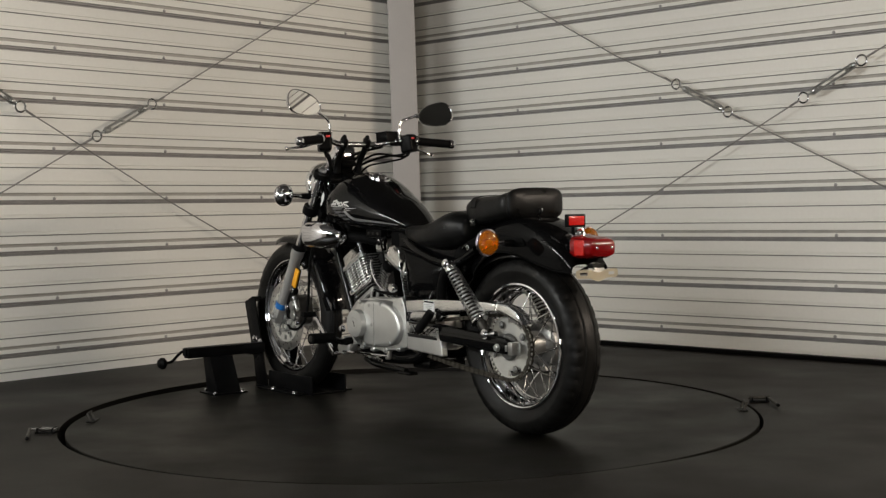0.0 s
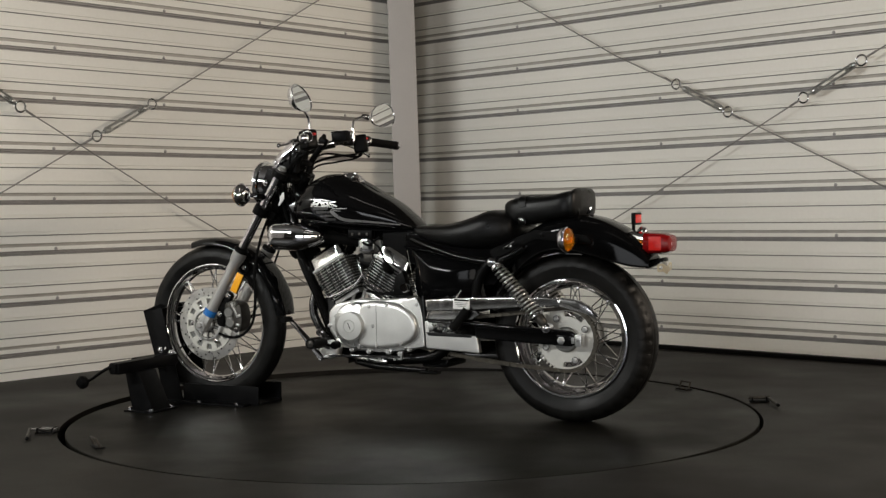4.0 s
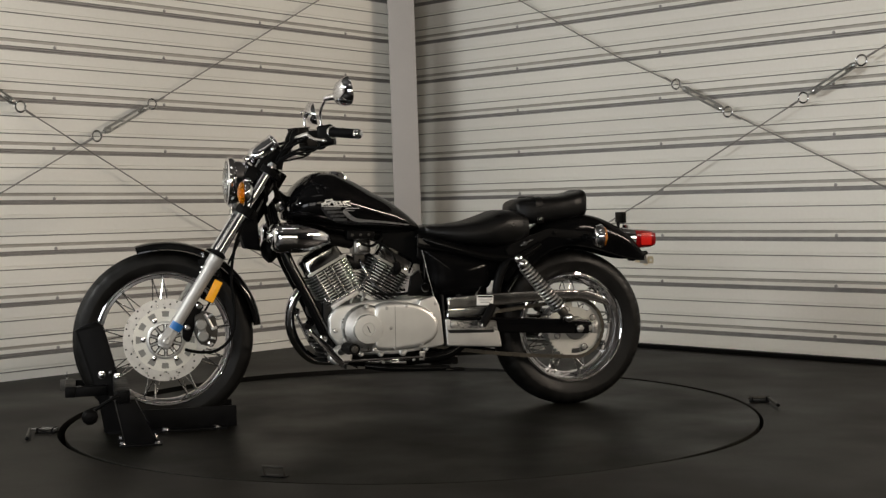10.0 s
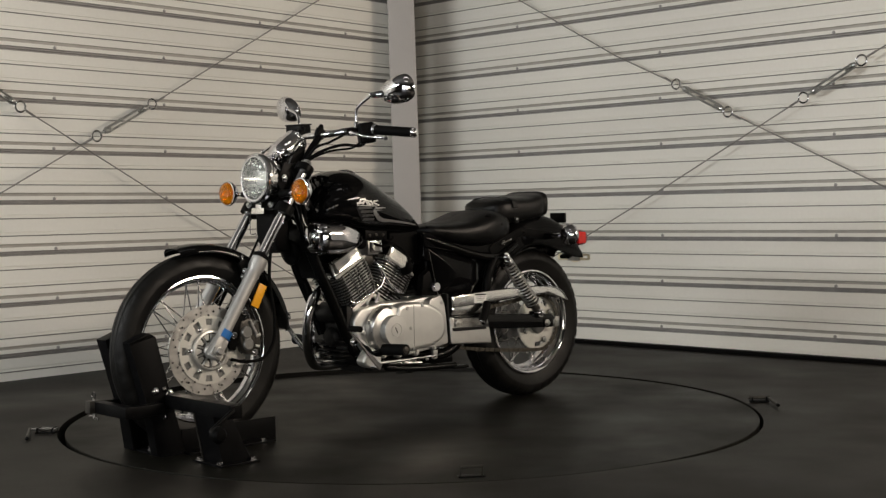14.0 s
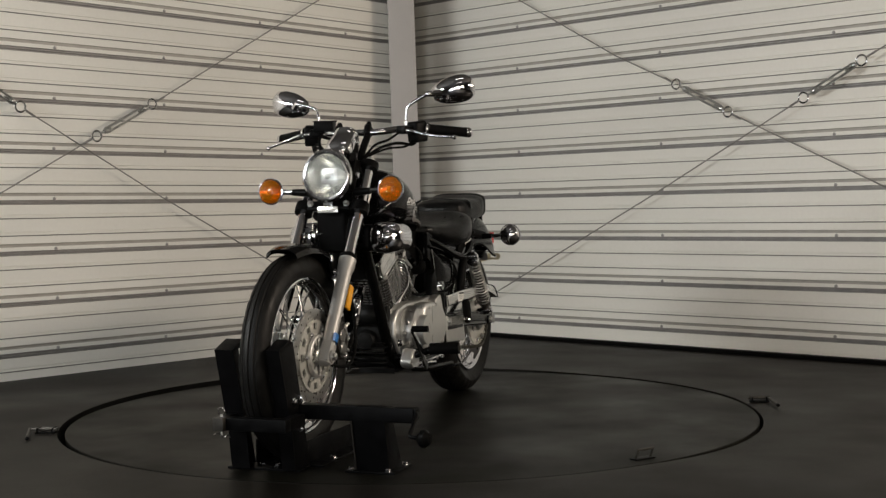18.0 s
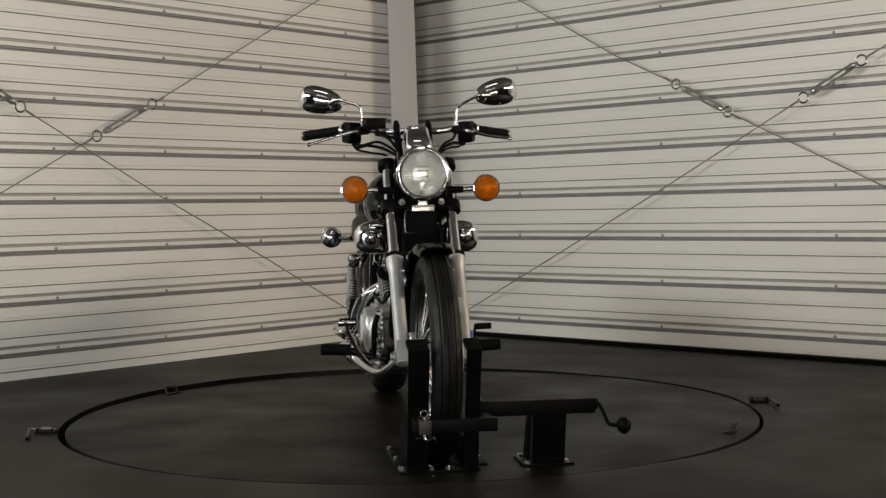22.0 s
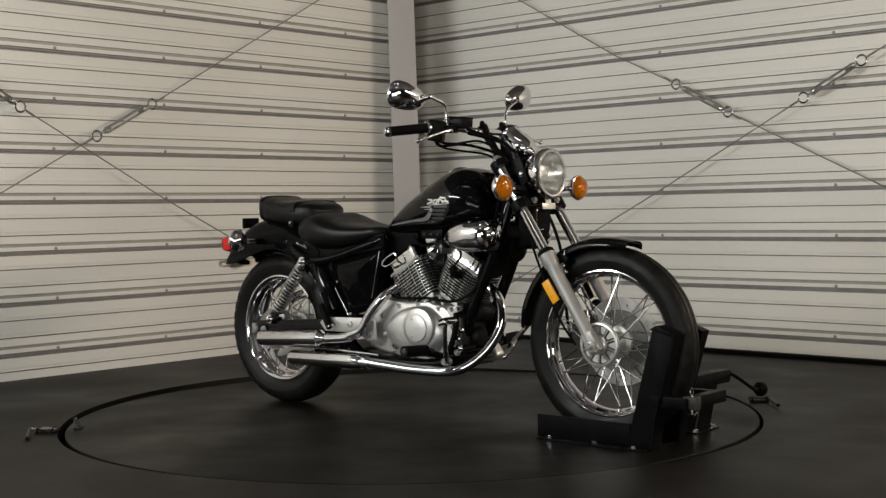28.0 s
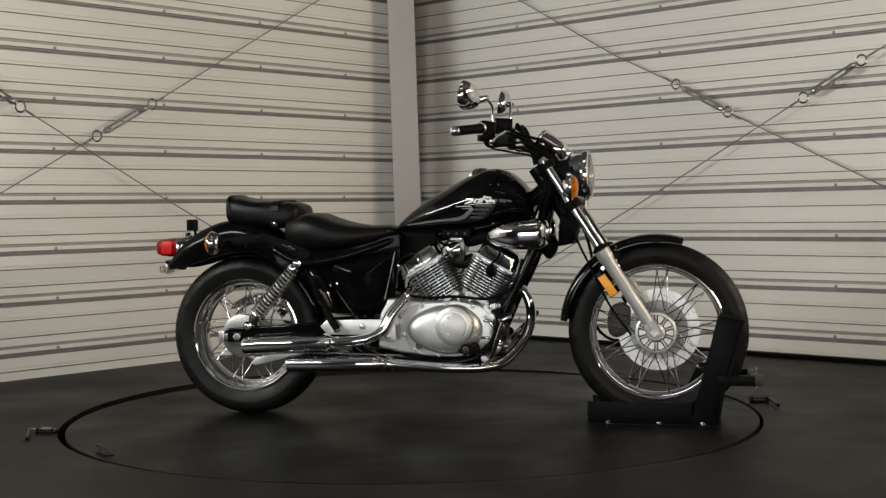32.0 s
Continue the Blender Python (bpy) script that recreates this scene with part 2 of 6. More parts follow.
def wall_space(d, inward, lean):
    """x along the wall, y into the room, z up with a slight lean; the origin in the corner."""
    up = (V(0, 0, 1) + inward * lean).normalized()
    return Matrix.Translation(CORNER) @ Matrix((d, (inward - V(0, 0, lean)).normalized(), up)).transposed().to_4x4()


IN_LEFT, IN_RIGHT = V(D_LEFT.y, -D_LEFT.x, 0), V(D_RIGHT.y, -D_RIGHT.x, 0)
M_LEFT, M_RIGHT = wall_space(D_LEFT, IN_LEFT, WEST[2]), wall_space(D_RIGHT, IN_RIGHT, EAST[2])


def course_mesh(pitch):
    """One course of ribbed siding: a deep lap groove with a lip, a screw strip, and two small double beads."""
    prof = [(0.0, 0.0), (0.0004, 0.020), (0.0092, 0.020), (0.0094, 0.0022), (0.0112, 0.0022), (0.0114, 0.020), (0.0206, 0.020), (0.0210, 0.002),
            (0.0385, 0.002), (0.0390, 0.007), (0.0515, 0.007), (0.0535, 0.0)]
    for b in (0.087, 0.164):
        prof += [(b, 0.0), (b + 0.0003, 0.013), (b + 0.0042, 0.013), (b + 0.0045, 0.0), (b + 0.0155, 0.0), (b + 0.0157, 0.005), (b + 0.0190, 0.005), (b + 0.0200, 0.0)]
    prof += [(pitch - 0.0004, 0.0), (pitch - 0.0004, 0.045), (0.0, 0.045)]
    bm = bmesh.new()
    skin(bm, [[V(x, -d, z) for z, d in prof] for x in (0.0, L_WALL)])
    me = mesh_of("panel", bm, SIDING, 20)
    me.materials.append(LAP_SHADE)
    me.materials.append(UPPER_LAP_SHADE)
    me.materials.append(BEAD_SHADE)
    # recessed faces get the darker colours that deepen the groove shade
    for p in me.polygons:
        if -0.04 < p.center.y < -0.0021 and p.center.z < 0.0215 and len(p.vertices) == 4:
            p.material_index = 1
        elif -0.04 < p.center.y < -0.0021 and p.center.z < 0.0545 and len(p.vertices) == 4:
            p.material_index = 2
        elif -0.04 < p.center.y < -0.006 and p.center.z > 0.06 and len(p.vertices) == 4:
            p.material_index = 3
    return me


def screw_mesh():
    bm = lathe([(0.0085, 0), (0.0085, 0.0012), (0.0055, 0.0016), (0.0055, 0.005), (0.004, 0.006), (0.0001, 0.006)], seg=8)
    return mesh_of("screw", bm, SCREW_GREY)


SCREW = screw_mesh()
for tag, m, x0, screws in (("wall_west", M_LEFT, -L_WALL, [-0.69 - 0.61 * k for k in range(6)]),
                           ("wall_east", M_RIGHT, 0.0, [0.728 + 0.956 * k for k in range(5)])):
    pitch, rib0 = (WEST if x0 < 0 else EAST)[:2]
    course = course_mesh(pitch)
    shift = -0.20 if x0 < 0 else -0.15
    back = block((L_WALL, 0.12, H), pose(x0 + shift + L_WALL / 2, -0.107, H / 2), 0.002)
    wall = new(tag, mesh_of(tag, back, BACKING))
    wall.matrix_world = m
    tagged(wall, "off-white ribbed metal siding wall with horizontal laps", "wall", kind="structure")
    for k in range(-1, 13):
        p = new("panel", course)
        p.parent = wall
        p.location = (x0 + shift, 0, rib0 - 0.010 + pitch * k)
        if 0 <= k < 9:
            for s in screws:
                q = new("screw", SCREW)
                q.parent = wall
                q.location = (s + 0.006 * math.sin(7 * s + k), -0.002, rib0 - 0.010 + pitch * k + 0.0275)

# the two far walls behind the camera, and the ceiling
A, B = M_LEFT @ V(-L_WALL, 0, 0), M_RIGHT @ V(L_WALL, 0, 0)
FAR = A + D_RIGHT * L_WALL
for tag, p, q in (("wall_south", A, FAR), ("wall_behind", B, FAR)):
    d = (q - p).normalized()
    w = new(tag, mesh_of(tag, block(((q - p).length + 0.4, 0.12, H), pose(0, 0, H / 2), 0.002), PLAIN_WALL))
    out = V(d.y, -d.x, 0)
    mid = (p + q) / 2
    if out.dot(mid - CORNER) < 0:
        out = -out
    w.matrix_world = Matrix.Translation(mid + out * 0.06) @ Matrix((d, out, V(0, 0, 1))).transposed().to_4x4()
    tagged(w, "plain grey painted wall behind the camera", "wall", kind="structure")
c = new("ceiling", mesh_of("ceiling", block((15.8, 15.8, 0.1), pose(0, 0, 0), 0.002), CEIL))
c.location = (0.2, -4.4, H + 0.05)
tagged(c, "plain grey ceiling over the turntable room", "ceiling", kind="structure")

# floor with a round opening for the turntable
R_HOLE, R_DISC = 1.234, 1.215


def floor_mesh():
    bm = bmesh.new()
    n = 180
    ang = [2 * math.pi * k / n for k in range(n)]

    def edge(a):
        """The floor's cut edge stands a little high at the back and sags on the other side."""
        up = math.cos(min(math.pi / 2, abs(math.remainder(a - radians(118), 2 * math.pi)) * 1.32))
        down = math.cos(min(math.pi / 2, abs(math.remainder(a + radians(24), 2 * math.pi)) * 2.6))
        return FLOOR_Z + 0.015 * up - 0.009 * down

    inner = [V(R_HOLE * math.cos(a), R_HOLE * math.sin(a), edge(a)) for a in ang]
    lip = [V((R_HOLE + 0.003) * math.cos(a), (R_HOLE + 0.003) * math.sin(a), edge(a) + 0.0002) for a in ang]
    rings = [[V(p.x, p.y, -0.12) for p in inner], inner, lip, [V((R_HOLE + 0.05) * math.cos(a), (R_HOLE + 0.05) * math.sin(a), FLOOR_Z + 0.4 * (edge(a) - FLOOR_Z)) for a in ang]]
    for r in (1.6, 2.4, 13.5):
        rings.append([V(r * math.cos(a), r * math.sin(a), FLOOR_Z) for a in ang])
    rings.append([V(13.5 * math.cos(a), 13.5 * math.sin(a), -0.12) for a in ang])
    skin(bm, rings, caps=False)
    return mesh_of("floor", bm, FLOOR, 30)


fl = new("floor", floor_mesh())
fl.location = (-0.006, 0.0, 0.0)
tagged(fl, "dark matt rubber floor round the turntable", "floor", kind="structure")
pit = new("pit_floor", mesh_of("pit_floor", lathe([(1e-4, -0.13), (1.3, -0.13), (1.3, -0.12), (1e-4, -0.12)], axis=(0, 0, 1), seg=64), BLACK_RUBBER))
tagged(pit, "black bottom of the turntable pit", "floor", kind="structure")

# low black strip where the east wall meets the floor
foot_strip = new("baseboard", mesh_of("baseboard", block((L_WALL, 0.05, 0.022), pose(L_WALL / 2, 0.024, FLOOR_Z + 0.009), 0.004), BLACK_RUBBER))
foot_strip.matrix_world = M_RIGHT
tagged(foot_strip, "black strip along the foot of the wall", "baseboard", kind="structure")


def corner_post():
    post = thing("corner_post", "light grey painted square steel post in the corner", "post", kind="structure",
                 m=Matrix.Translation(V(-0.0035, 2.735, 0)) @ pose(0, 0, 0, 0, -0.95, -0.3))
    part("shaft", block((0.150, 0.150, H + 0.1), pose(0, 0, H / 2 + 0.02), 0.006, 3), POST, post)
    return post


corner_post()


def brace(name_m, before, buckle, after, label):
    """A wire brace across a wall, with a turnbuckle between two eyes; all are places along the wall and heights."""
    t = thing("brace_rod", label, "brace", group="cross braces on the walls", m=name_m)
    off = 0.070
    head, foot = [V(x, off, z) for x, z in before], [V(x, off, z) for x, z in after]
    P, Q = V(buckle[0][0], off, buckle[0][1]), V(buckle[1][0], off, buckle[1][1])
    d = (Q - P).normalized()
    part("rod", tube(head + [P - d * 0.016], 0.0032, 8, smooth=False), WIRE, t)
    part("rod", tube([Q + d * 0.016] + foot, 0.0032, 8, smooth=False), WIRE, t)
    side = V(0, 1, 0).cross(d).normalized()
    body = bmesh.new()
    p, q = P + d * 0.062, Q - d * 0.048
    for s in (-1, 1):
        tube([p + side * 0.011 * s, q + side * 0.011 * s], 0.0055, 8, bm=body)
    for e in (p, q):
        lathe([(0.0001, -0.012), (0.011, -0.012), (0.013, -0.006), (0.013, 0.006), (0.011, 0.012), (0.0001, 0.012)], e, d, 12, body)
    part("turnbuckle_body", body, STEEL, t, "zinc turnbuckle body with two side rods")
    for e, s in ((P, 1), (Q, -1)):
        ring = bmesh.new()
        c = e + d * s * 0.004
        tube([c + (d * math.cos(x) + side * math.sin(x)) * 0.024 for x in np.linspace(0, 2 * math.pi, 25)], 0.005, 8, bm=ring, smooth=False)
        part("eye", ring, SOFT_CHROME, t, "bright steel eye ring")
        part("crimp_sleeve", tube([e - d * s * 0.024, e - d * s * 0.075], 0.0052, 8), WIRE, t)
        part("threaded_shank", tube([c + d * s * 0.024, e + d * s * 0.09], 0.005, 8), STEEL, t)
    return t


for m, before, buckle, after in (
        (M_LEFT, [(-3.75, 0.376), (-2.835, 0.839)], [(-2.349, 1.102), (-2.034, 1.268)], [(-0.950, 1.880), (-0.16, 2.326)]),
        (M_LEFT, [(-3.95, 1.830)], [(-3.030, 1.389), (-2.729, 1.219)], [(-1.973, 0.815), (-1.314, 0.490), (-0.47, 0.050)]),
        (M_RIGHT, [(0.16, 2.251), (1.455, 1.518)], [(1.820, 1.344), (2.122, 1.183)], [(2.919, 0.799), (4.2, 0.184)]),
        (M_RIGHT, [(0.19, 0.050), (1.713, 0.807)], [(2.516, 1.223), (2.809, 1.374)], [(2.920, 1.429), (3.9, 1.935)])):
    brace(m, before, buckle, after, "thin steel brace wire with a zinc turnbuckle across the siding")


def floor_latch(a, b, tip, hinge):
    """A slide latch lying on the floor beside the turntable: bolt, guide, keeper and a bent handle."""
    t = thing("floor_latch", "small dark steel slide latch lying on the floor", "latch", group="latches by the turntable", m=Matrix.Translation(V(a.x, a.y, FLOOR_Z)))
    a0 = V(0, 0, 0.014)
    b0, c0 = b - a + V(0, 0, 0.014), tip - a + V(0, 0, 0.010)
    d = (b0 - a0).normalized()
    w = V(-d.y, d.x, 0) * hinge
    part("base", block((0.070, 0.044, 0.005), Matrix.Translation(d * 0.030 + w * 0.012 + V(0, 0, 0.0025)) @ pose(0, 0, 0, 0, 0, math.degrees(math.atan2(d.y, d.x))), 0.001), STAND, t)
    part("bolt", tube([a0 - d * 0.01, b0 - d * 0.012, b0, b0 + (c0 - b0) * 0.12, c0], [0.005, 0.005, 0.005, 0.005, 0.006], 8, n=3), DARK_STEEL, t)
    part("guide", tube([a0 + w * 0.024 - d * 0.004, a0 + w * 0.024 + d * 0.070], 0.0045, 8), DARK_STEEL, t)
    for k in (0.004, 0.056):
        part("keeper", tube([d * k - w * 0.010 + V(0, 0, 0.004), d * k - w * 0.008 + V(0, 0, 0.016), d * k + w * 0.030 + V(0, 0, 0.016), d * k + w * 0.034 + V(0, 0, 0.004)], 0.003, 8, n=3), STAND, t)
    part("grip", lathe([(0.001, -0.010), (0.006, -0.009), (0.007, 0.0), (0.006, 0.009), (0.001, 0.010)], c0, (c0 - b0).normalized(), 12), STAND, t)
    return t


floor_latch(V(-1.215, -0.292, 0), V(-1.300, -0.280, 0), V(-1.264, -0.435, 0), -1)
floor_latch(V(1.250, 0.088, 0), V(1.312, 0.078, 0), V(1.305, -0.070, 0), 1)

# ---- the turntable ----
turntable = thing("turntable", "dark round turntable deck flush in the floor", "turntable")
deck = lathe([(1e-4, -0.03), (R_DISC - 0.002, -0.03), (R_DISC, -0.028), (R_DISC, -0.002), (R_DISC - 0.002, 0.0), (0.9, 0.0), (0.5, 0.0), (1e-4, 0.0)], axis=(0, 0, 1), seg=180)
part("deck", deck, DISC, turntable)
for az, rr in ((62.5, 1.15), (237.0, 1.175)):
    a = radians(az)
    u, w = V(math.cos(a), math.sin(a), 0), V(-math.sin(a), math.cos(a), 0)
    o = u * rr
    ring = tube([o - w * 0.03, o - w * 0.03 + V(0, 0, 0.03) + u * 0.012, o + w * 0.03 + V(0, 0, 0.03) + u * 0.012, o + w * 0.03], 0.004, 8, smooth=False)
    h = part("lift_ring", ring, DARK_STEEL, turntable, "dark steel lift ring on the deck")
    part("ring_plate", block((0.03, 0.075, 0.004), Matrix.Translation(o + V(0, 0, 0.002)) @ pose(0, 0, 0, 0, 0, az), 0.001), STAND, h)

# ---- the motorcycle: x forward from the rear axle, y to its left, z up ----
motorcycle = thing("motorcycle", "black cruiser motorcycle with chrome trim standing on the turntable", "motorcycle")
wheel_chock = thing("wheel_chock", "black steel wheel chock bolted to the turntable deck", "wheel chock")
SHIFT["motorcycle"] = SHIFT["wheel_chock"] = V(-0.607, -0.0375, 0)
MB = motorcycle
TAG = mat("ivory_metal_tag", (0.84, 0.82, 0.76), 0.27, 0.9, 0.06, 60, 0.0001, 200)
FA, RA = V(1.484, 0, 0.306), V(0.0, 0, 0.289)
Y_AX = V(0, 1, 0)


def tyre_mesh(c, r, w, bead, rows, seg, notch_every, notch_depth, shoulder):
    """A tyre with lengthwise grooves and notched shoulders."""
    prof = []
    bh = w * 0.30
    prof.append((bead - 0.004, -bh))
    for a in np.linspace(-0.92, 0.92, 45):
        y = math.sin(a * math.pi / 2) * w / 2
        k = math.cos(a * math.pi / 2)
        rr = bead + (r - bead) * (k ** shoulder)
        for g, gw in rows:
            if abs(y - g) < gw:
                rr -= 0.0030
        prof.append((rr, y))
    prof.append((bead - 0.004, bh))
    prof.append((bead - 0.004, 0.0))
    bm = bmesh.new()
    a, b = frame_of(Y_AX)
    vs = []
    for r0, h in prof:
        ring = []
        for k in range(seg):
            rr = r0
            if notch_every and abs(h) > w * 0.27 and r0 > r - 0.045 and r0 < r - 0.004:
                kk = (k + (0 if h > 0 else notch_every // 2)) % notch_every
                if kk == 0:
                    rr -= notch_depth
            t = 2 * math.pi * k / seg
            ring.append(bm.verts.new(c + Y_AX * h + (a * math.cos(t) + b * math.sin(t)) * rr))
        vs.append(ring)
    vs.append(vs[0])
    for p, q in zip(vs, vs[1:]):
        for i in range(seg):
            j = (i + 1) % seg
            bm.faces.new((p[i], p[j], q[j], q[i]))
    return bm


def rim_mesh(c, r, w, well=1.0):
    """A wheel rim; well scales the depth of its middle."""
    h = w / 2
    prof = [(r + 0.006, -h), (r + 0.008, -h + 0.003), (r + 0.006, -h + 0.006), (r - 0.006, -h + 0.010), (r - 0.010, -h * 0.55), (r - 0.022, -h * 0.30),
            (r - 0.024, 0), (r - 0.022, h * 0.30), (r - 0.010, h * 0.55), (r - 0.006, h - 0.010), (r + 0.006, h - 0.006), (r + 0.008, h - 0.003), (r + 0.006, h),
            (r + 0.001, h + 0.001), (r - 0.005, h - 0.002), (r - 0.010, h - 0.010), (r - 0.0115, h * 0.72), (r - 0.015, h * 0.62), (r - 0.023, h * 0.46), (r - 0.027, h * 0.34), (r - 0.029, 0), (r - 0.027, -h * 0.34), (r - 0.023, -h * 0.46),
            (r - 0.015, -h * 0.62), (r - 0.0115, -h * 0.72), (r - 0.010, -h + 0.010), (r - 0.005, -h + 0.002), (r + 0.001, -h - 0.001)]
    prof = [(r + (q - r) * (well if q < r - 0.002 else 1.0), y) for q, y in prof]
    return lathe(prof, c, Y_AX, 96, closed=True)


def ring_plate(c, y, bands, seg, drop, thick):
    """A flat ring across y, with openings where drop(band, step) says so."""
    bm = bmesh.new()
    grid = [[bm.verts.new(c + V(r * math.cos(2 * math.pi * k / seg), y, r * math.sin(2 * math.pi * k / seg))) for k in range(seg)] for r in bands]
    for i in range(len(bands) - 1):
        for k in range(seg):
            if not drop(i, k):
                j = (k + 1) % seg
                bm.faces.new((grid[i][k], grid[i][j], grid[i + 1][j], grid[i + 1][k]))
    loose = [v for v in bm.verts if not v.link_faces]
    bmesh.ops.delete(bm, geom=loose, context="VERTS")
    bmesh.ops.solidify(bm, geom=bm.faces[:], thickness=thick)
    return bm


def spokes(c, hub_r, hub_y, rim_r, count, parent, turn=0.0):
    """Laced wire spokes, each with its nipple at the rim."""
    n = count // 4
    for side in (-1, 1):
        for k in range(n):
            for lean in (-1, 1):
                a0 = 2 * math.pi * (k + (0.25 if side > 0 else 0) + 0.12 * lean) / n + turn
                a1 = a0 + lean * 0.62
                p = c + V(hub_r * math.cos(a0), side * (hub_y + 0.002 * lean), hub_r * math.sin(a0))
                q = c + V(rim_r * math.cos(a1), side * 0.006, rim_r * math.sin(a1))
                d = (q - p).normalized()
                bm = tube([p - d * 0.004, q], 0.0021, 6)
                tube([q - d * 0.016, q + d * 0.002], 0.0036, 6, bm=bm)
                part("spoke", bm, SOFT_CHROME, parent)


# front wheel
hub = lathe([(0.012, -0.075), (0.03, -0.072), (0.03, -0.06), (0.05, -0.052), (0.052, -0.04), (0.036, -0.034), (0.034, 0.03), (0.050, 0.036), (0.052, 0.046),
             (0.03, 0.05), (0.012, 0.062)], FA, Y_AX, 40)
front_wheel = part("front_wheel", hub, CAST, MB)
part("tyre", tyre_mesh(FA, 0.306, 0.088, 0.226, ((-0.018, 0.0022), (0.0, 0.0022), (0.018, 0.0022)), 160, 5, 0.003, 0.44), TYRE, front_wheel, "black front tyre with ribbed tread")
part("rim", rim_mesh(FA, 0.2275, 0.062, 0.65), CHROME, front_wheel, "chrome spoked rim")
spokes(FA, 0.047, 0.044, 0.213, 36, front_wheel)


def star_cover(c, y, s, r, material, parent):
    """A round hub cover with a dark well and ten ribs."""
    bm = lathe([(0.012, 0.0), (r, 0.0), (r, 0.010), (r - 0.003, 0.012), (r - 0.008, 0.012), (r - 0.009, 0.008), (r - 0.009, 0.0), (r, -0.002)], c + Y_AX * y, Y_AX * s, 48)
    part("hub_cover", bm, material, parent)
    part("hub_well", lathe([(r - 0.009, 0.001), (r - 0.009, 0.003), (0.012, 0.003)], c + Y_AX * y, Y_AX * s, 40), DARK_STEEL, parent)
    part("hub_boss", lathe([(0.026, 0.0), (0.026, 0.010), (0.022, 0.014), (0.010, 0.016)], c + Y_AX * y, Y_AX * s, 28), material, parent)
    for k in range(10):
        a = 2 * math.pi * (k + 0.5) / 10
        m = Matrix.Translation(c + Y_AX * (y + s * 0.0065)) @ Matrix.Rotation(-a, 4, "Y") @ pose((r + 0.016) / 2, 0, 0)
        part("hub_rib", block((r - 0.030, 0.008, 0.0062), m, 0.002, 1), STEEL, parent)
        cell = bmesh.new()
        b0 = a + math.pi / 10
        for lift in (0.0028, 0.0052):
            ring = []
            for q, h in ((r - 0.013, -0.19), (r - 0.0115, 0.0), (r - 0.013, 0.19), (0.034, 0.12), (0.034, -0.12)):
                ring.append(cell.verts.new(c + V(q * math.cos(b0 + h), y + s * lift, q * math.sin(b0 + h))))
            if lift < 0.004:
                low = ring
        cell.faces.new(ring)
        for i in range(5):
            cell.faces.new((low[i], low[(i + 1) % 5], ring[(i + 1) % 5], ring[i]))
        part("hub_cell", cell, WHITE_ALU, parent)


star_cover(FA, -0.062, -1, 0.070, CAST, front_wheel)
star_cover(FA, 0.066, 1, 0.064, CAST, front_wheel)


part("brake_disc", ring_plate(FA, 0.058, [0.103, 0.120, 0.1415], 132, lambda i, k: False, 0.004), DISCROTOR, front_wheel, "drilled steel brake disc")
DRILLING = mesh_of("drilling", lathe([(0.0033, 0.0), (0.0031, 0.0003), (0.0001, 0.0003)], (0, 0, 0), Y_AX, 10), CORE)
for k in range(12):
    for j in range(3):
        a = 2 * math.pi * (k + 0.30 * j) / 12
        r = 0.110 + 0.0125 * j
        hole = part("drilling", DRILLING, None, front_wheel)
        hole.location = FA + V(r * math.cos(a), 0.0622, r * math.sin(a))
# twelve windows in pairs beside six bolts
part("disc_carrier", ring_plate(FA, 0.062, [0.060, 0.066, 0.079, 0.099, 0.108], 120, lambda i, k: i == 2 and (k + 5) % 20 in (3, 4, 5, 6, 7, 13, 14, 15, 16, 17), 0.006), WHITE_ALU, front_wheel, "pale cast disc carrier with twelve openings")
part("hub_flange", lathe([(0.050, 0.0), (0.101, 0.0), (0.102, 0.003), (0.101, 0.006), (0.050, 0.006)], FA + Y_AX * 0.048, Y_AX, 48), GREY_CAST, front_wheel)
for k in range(6):
    a = 2 * math.pi * (k / 6 + 0.047 - 1 / 24)
    part("disc_bolt", bolt(FA + V(0.0735 * math.cos(a), 0.067, 0.0735 * math.sin(a)), Y_AX, 0.0065, 0.005, seg=10), CHROME, front_wheel)
for s in (-1, 1):
    part("axle_washer", lathe([(0.006, 0.0), (0.019, 0.0), (0.019, 0.003), (0.006, 0.003)], FA + V(0, s * 0.117, 0), Y_AX * s, 24), FORK, front_wheel)
    part("axle_nut", bolt(FA + V(0, s * 0.1195, 0), Y_AX * s, 0.0105, 0.011, seg=12), STEEL, front_wheel)

# fork: two legs on a raked line through the front axle
FD = V(0.5345, 0, -0.8452)


def on_fork(z, y, off=0.0):
    t = (z - FA.z) / FD.z
    p = FA + FD * t
    return V(p.x, y, p.z) + V(0.8452, 0, 0.5345) * off


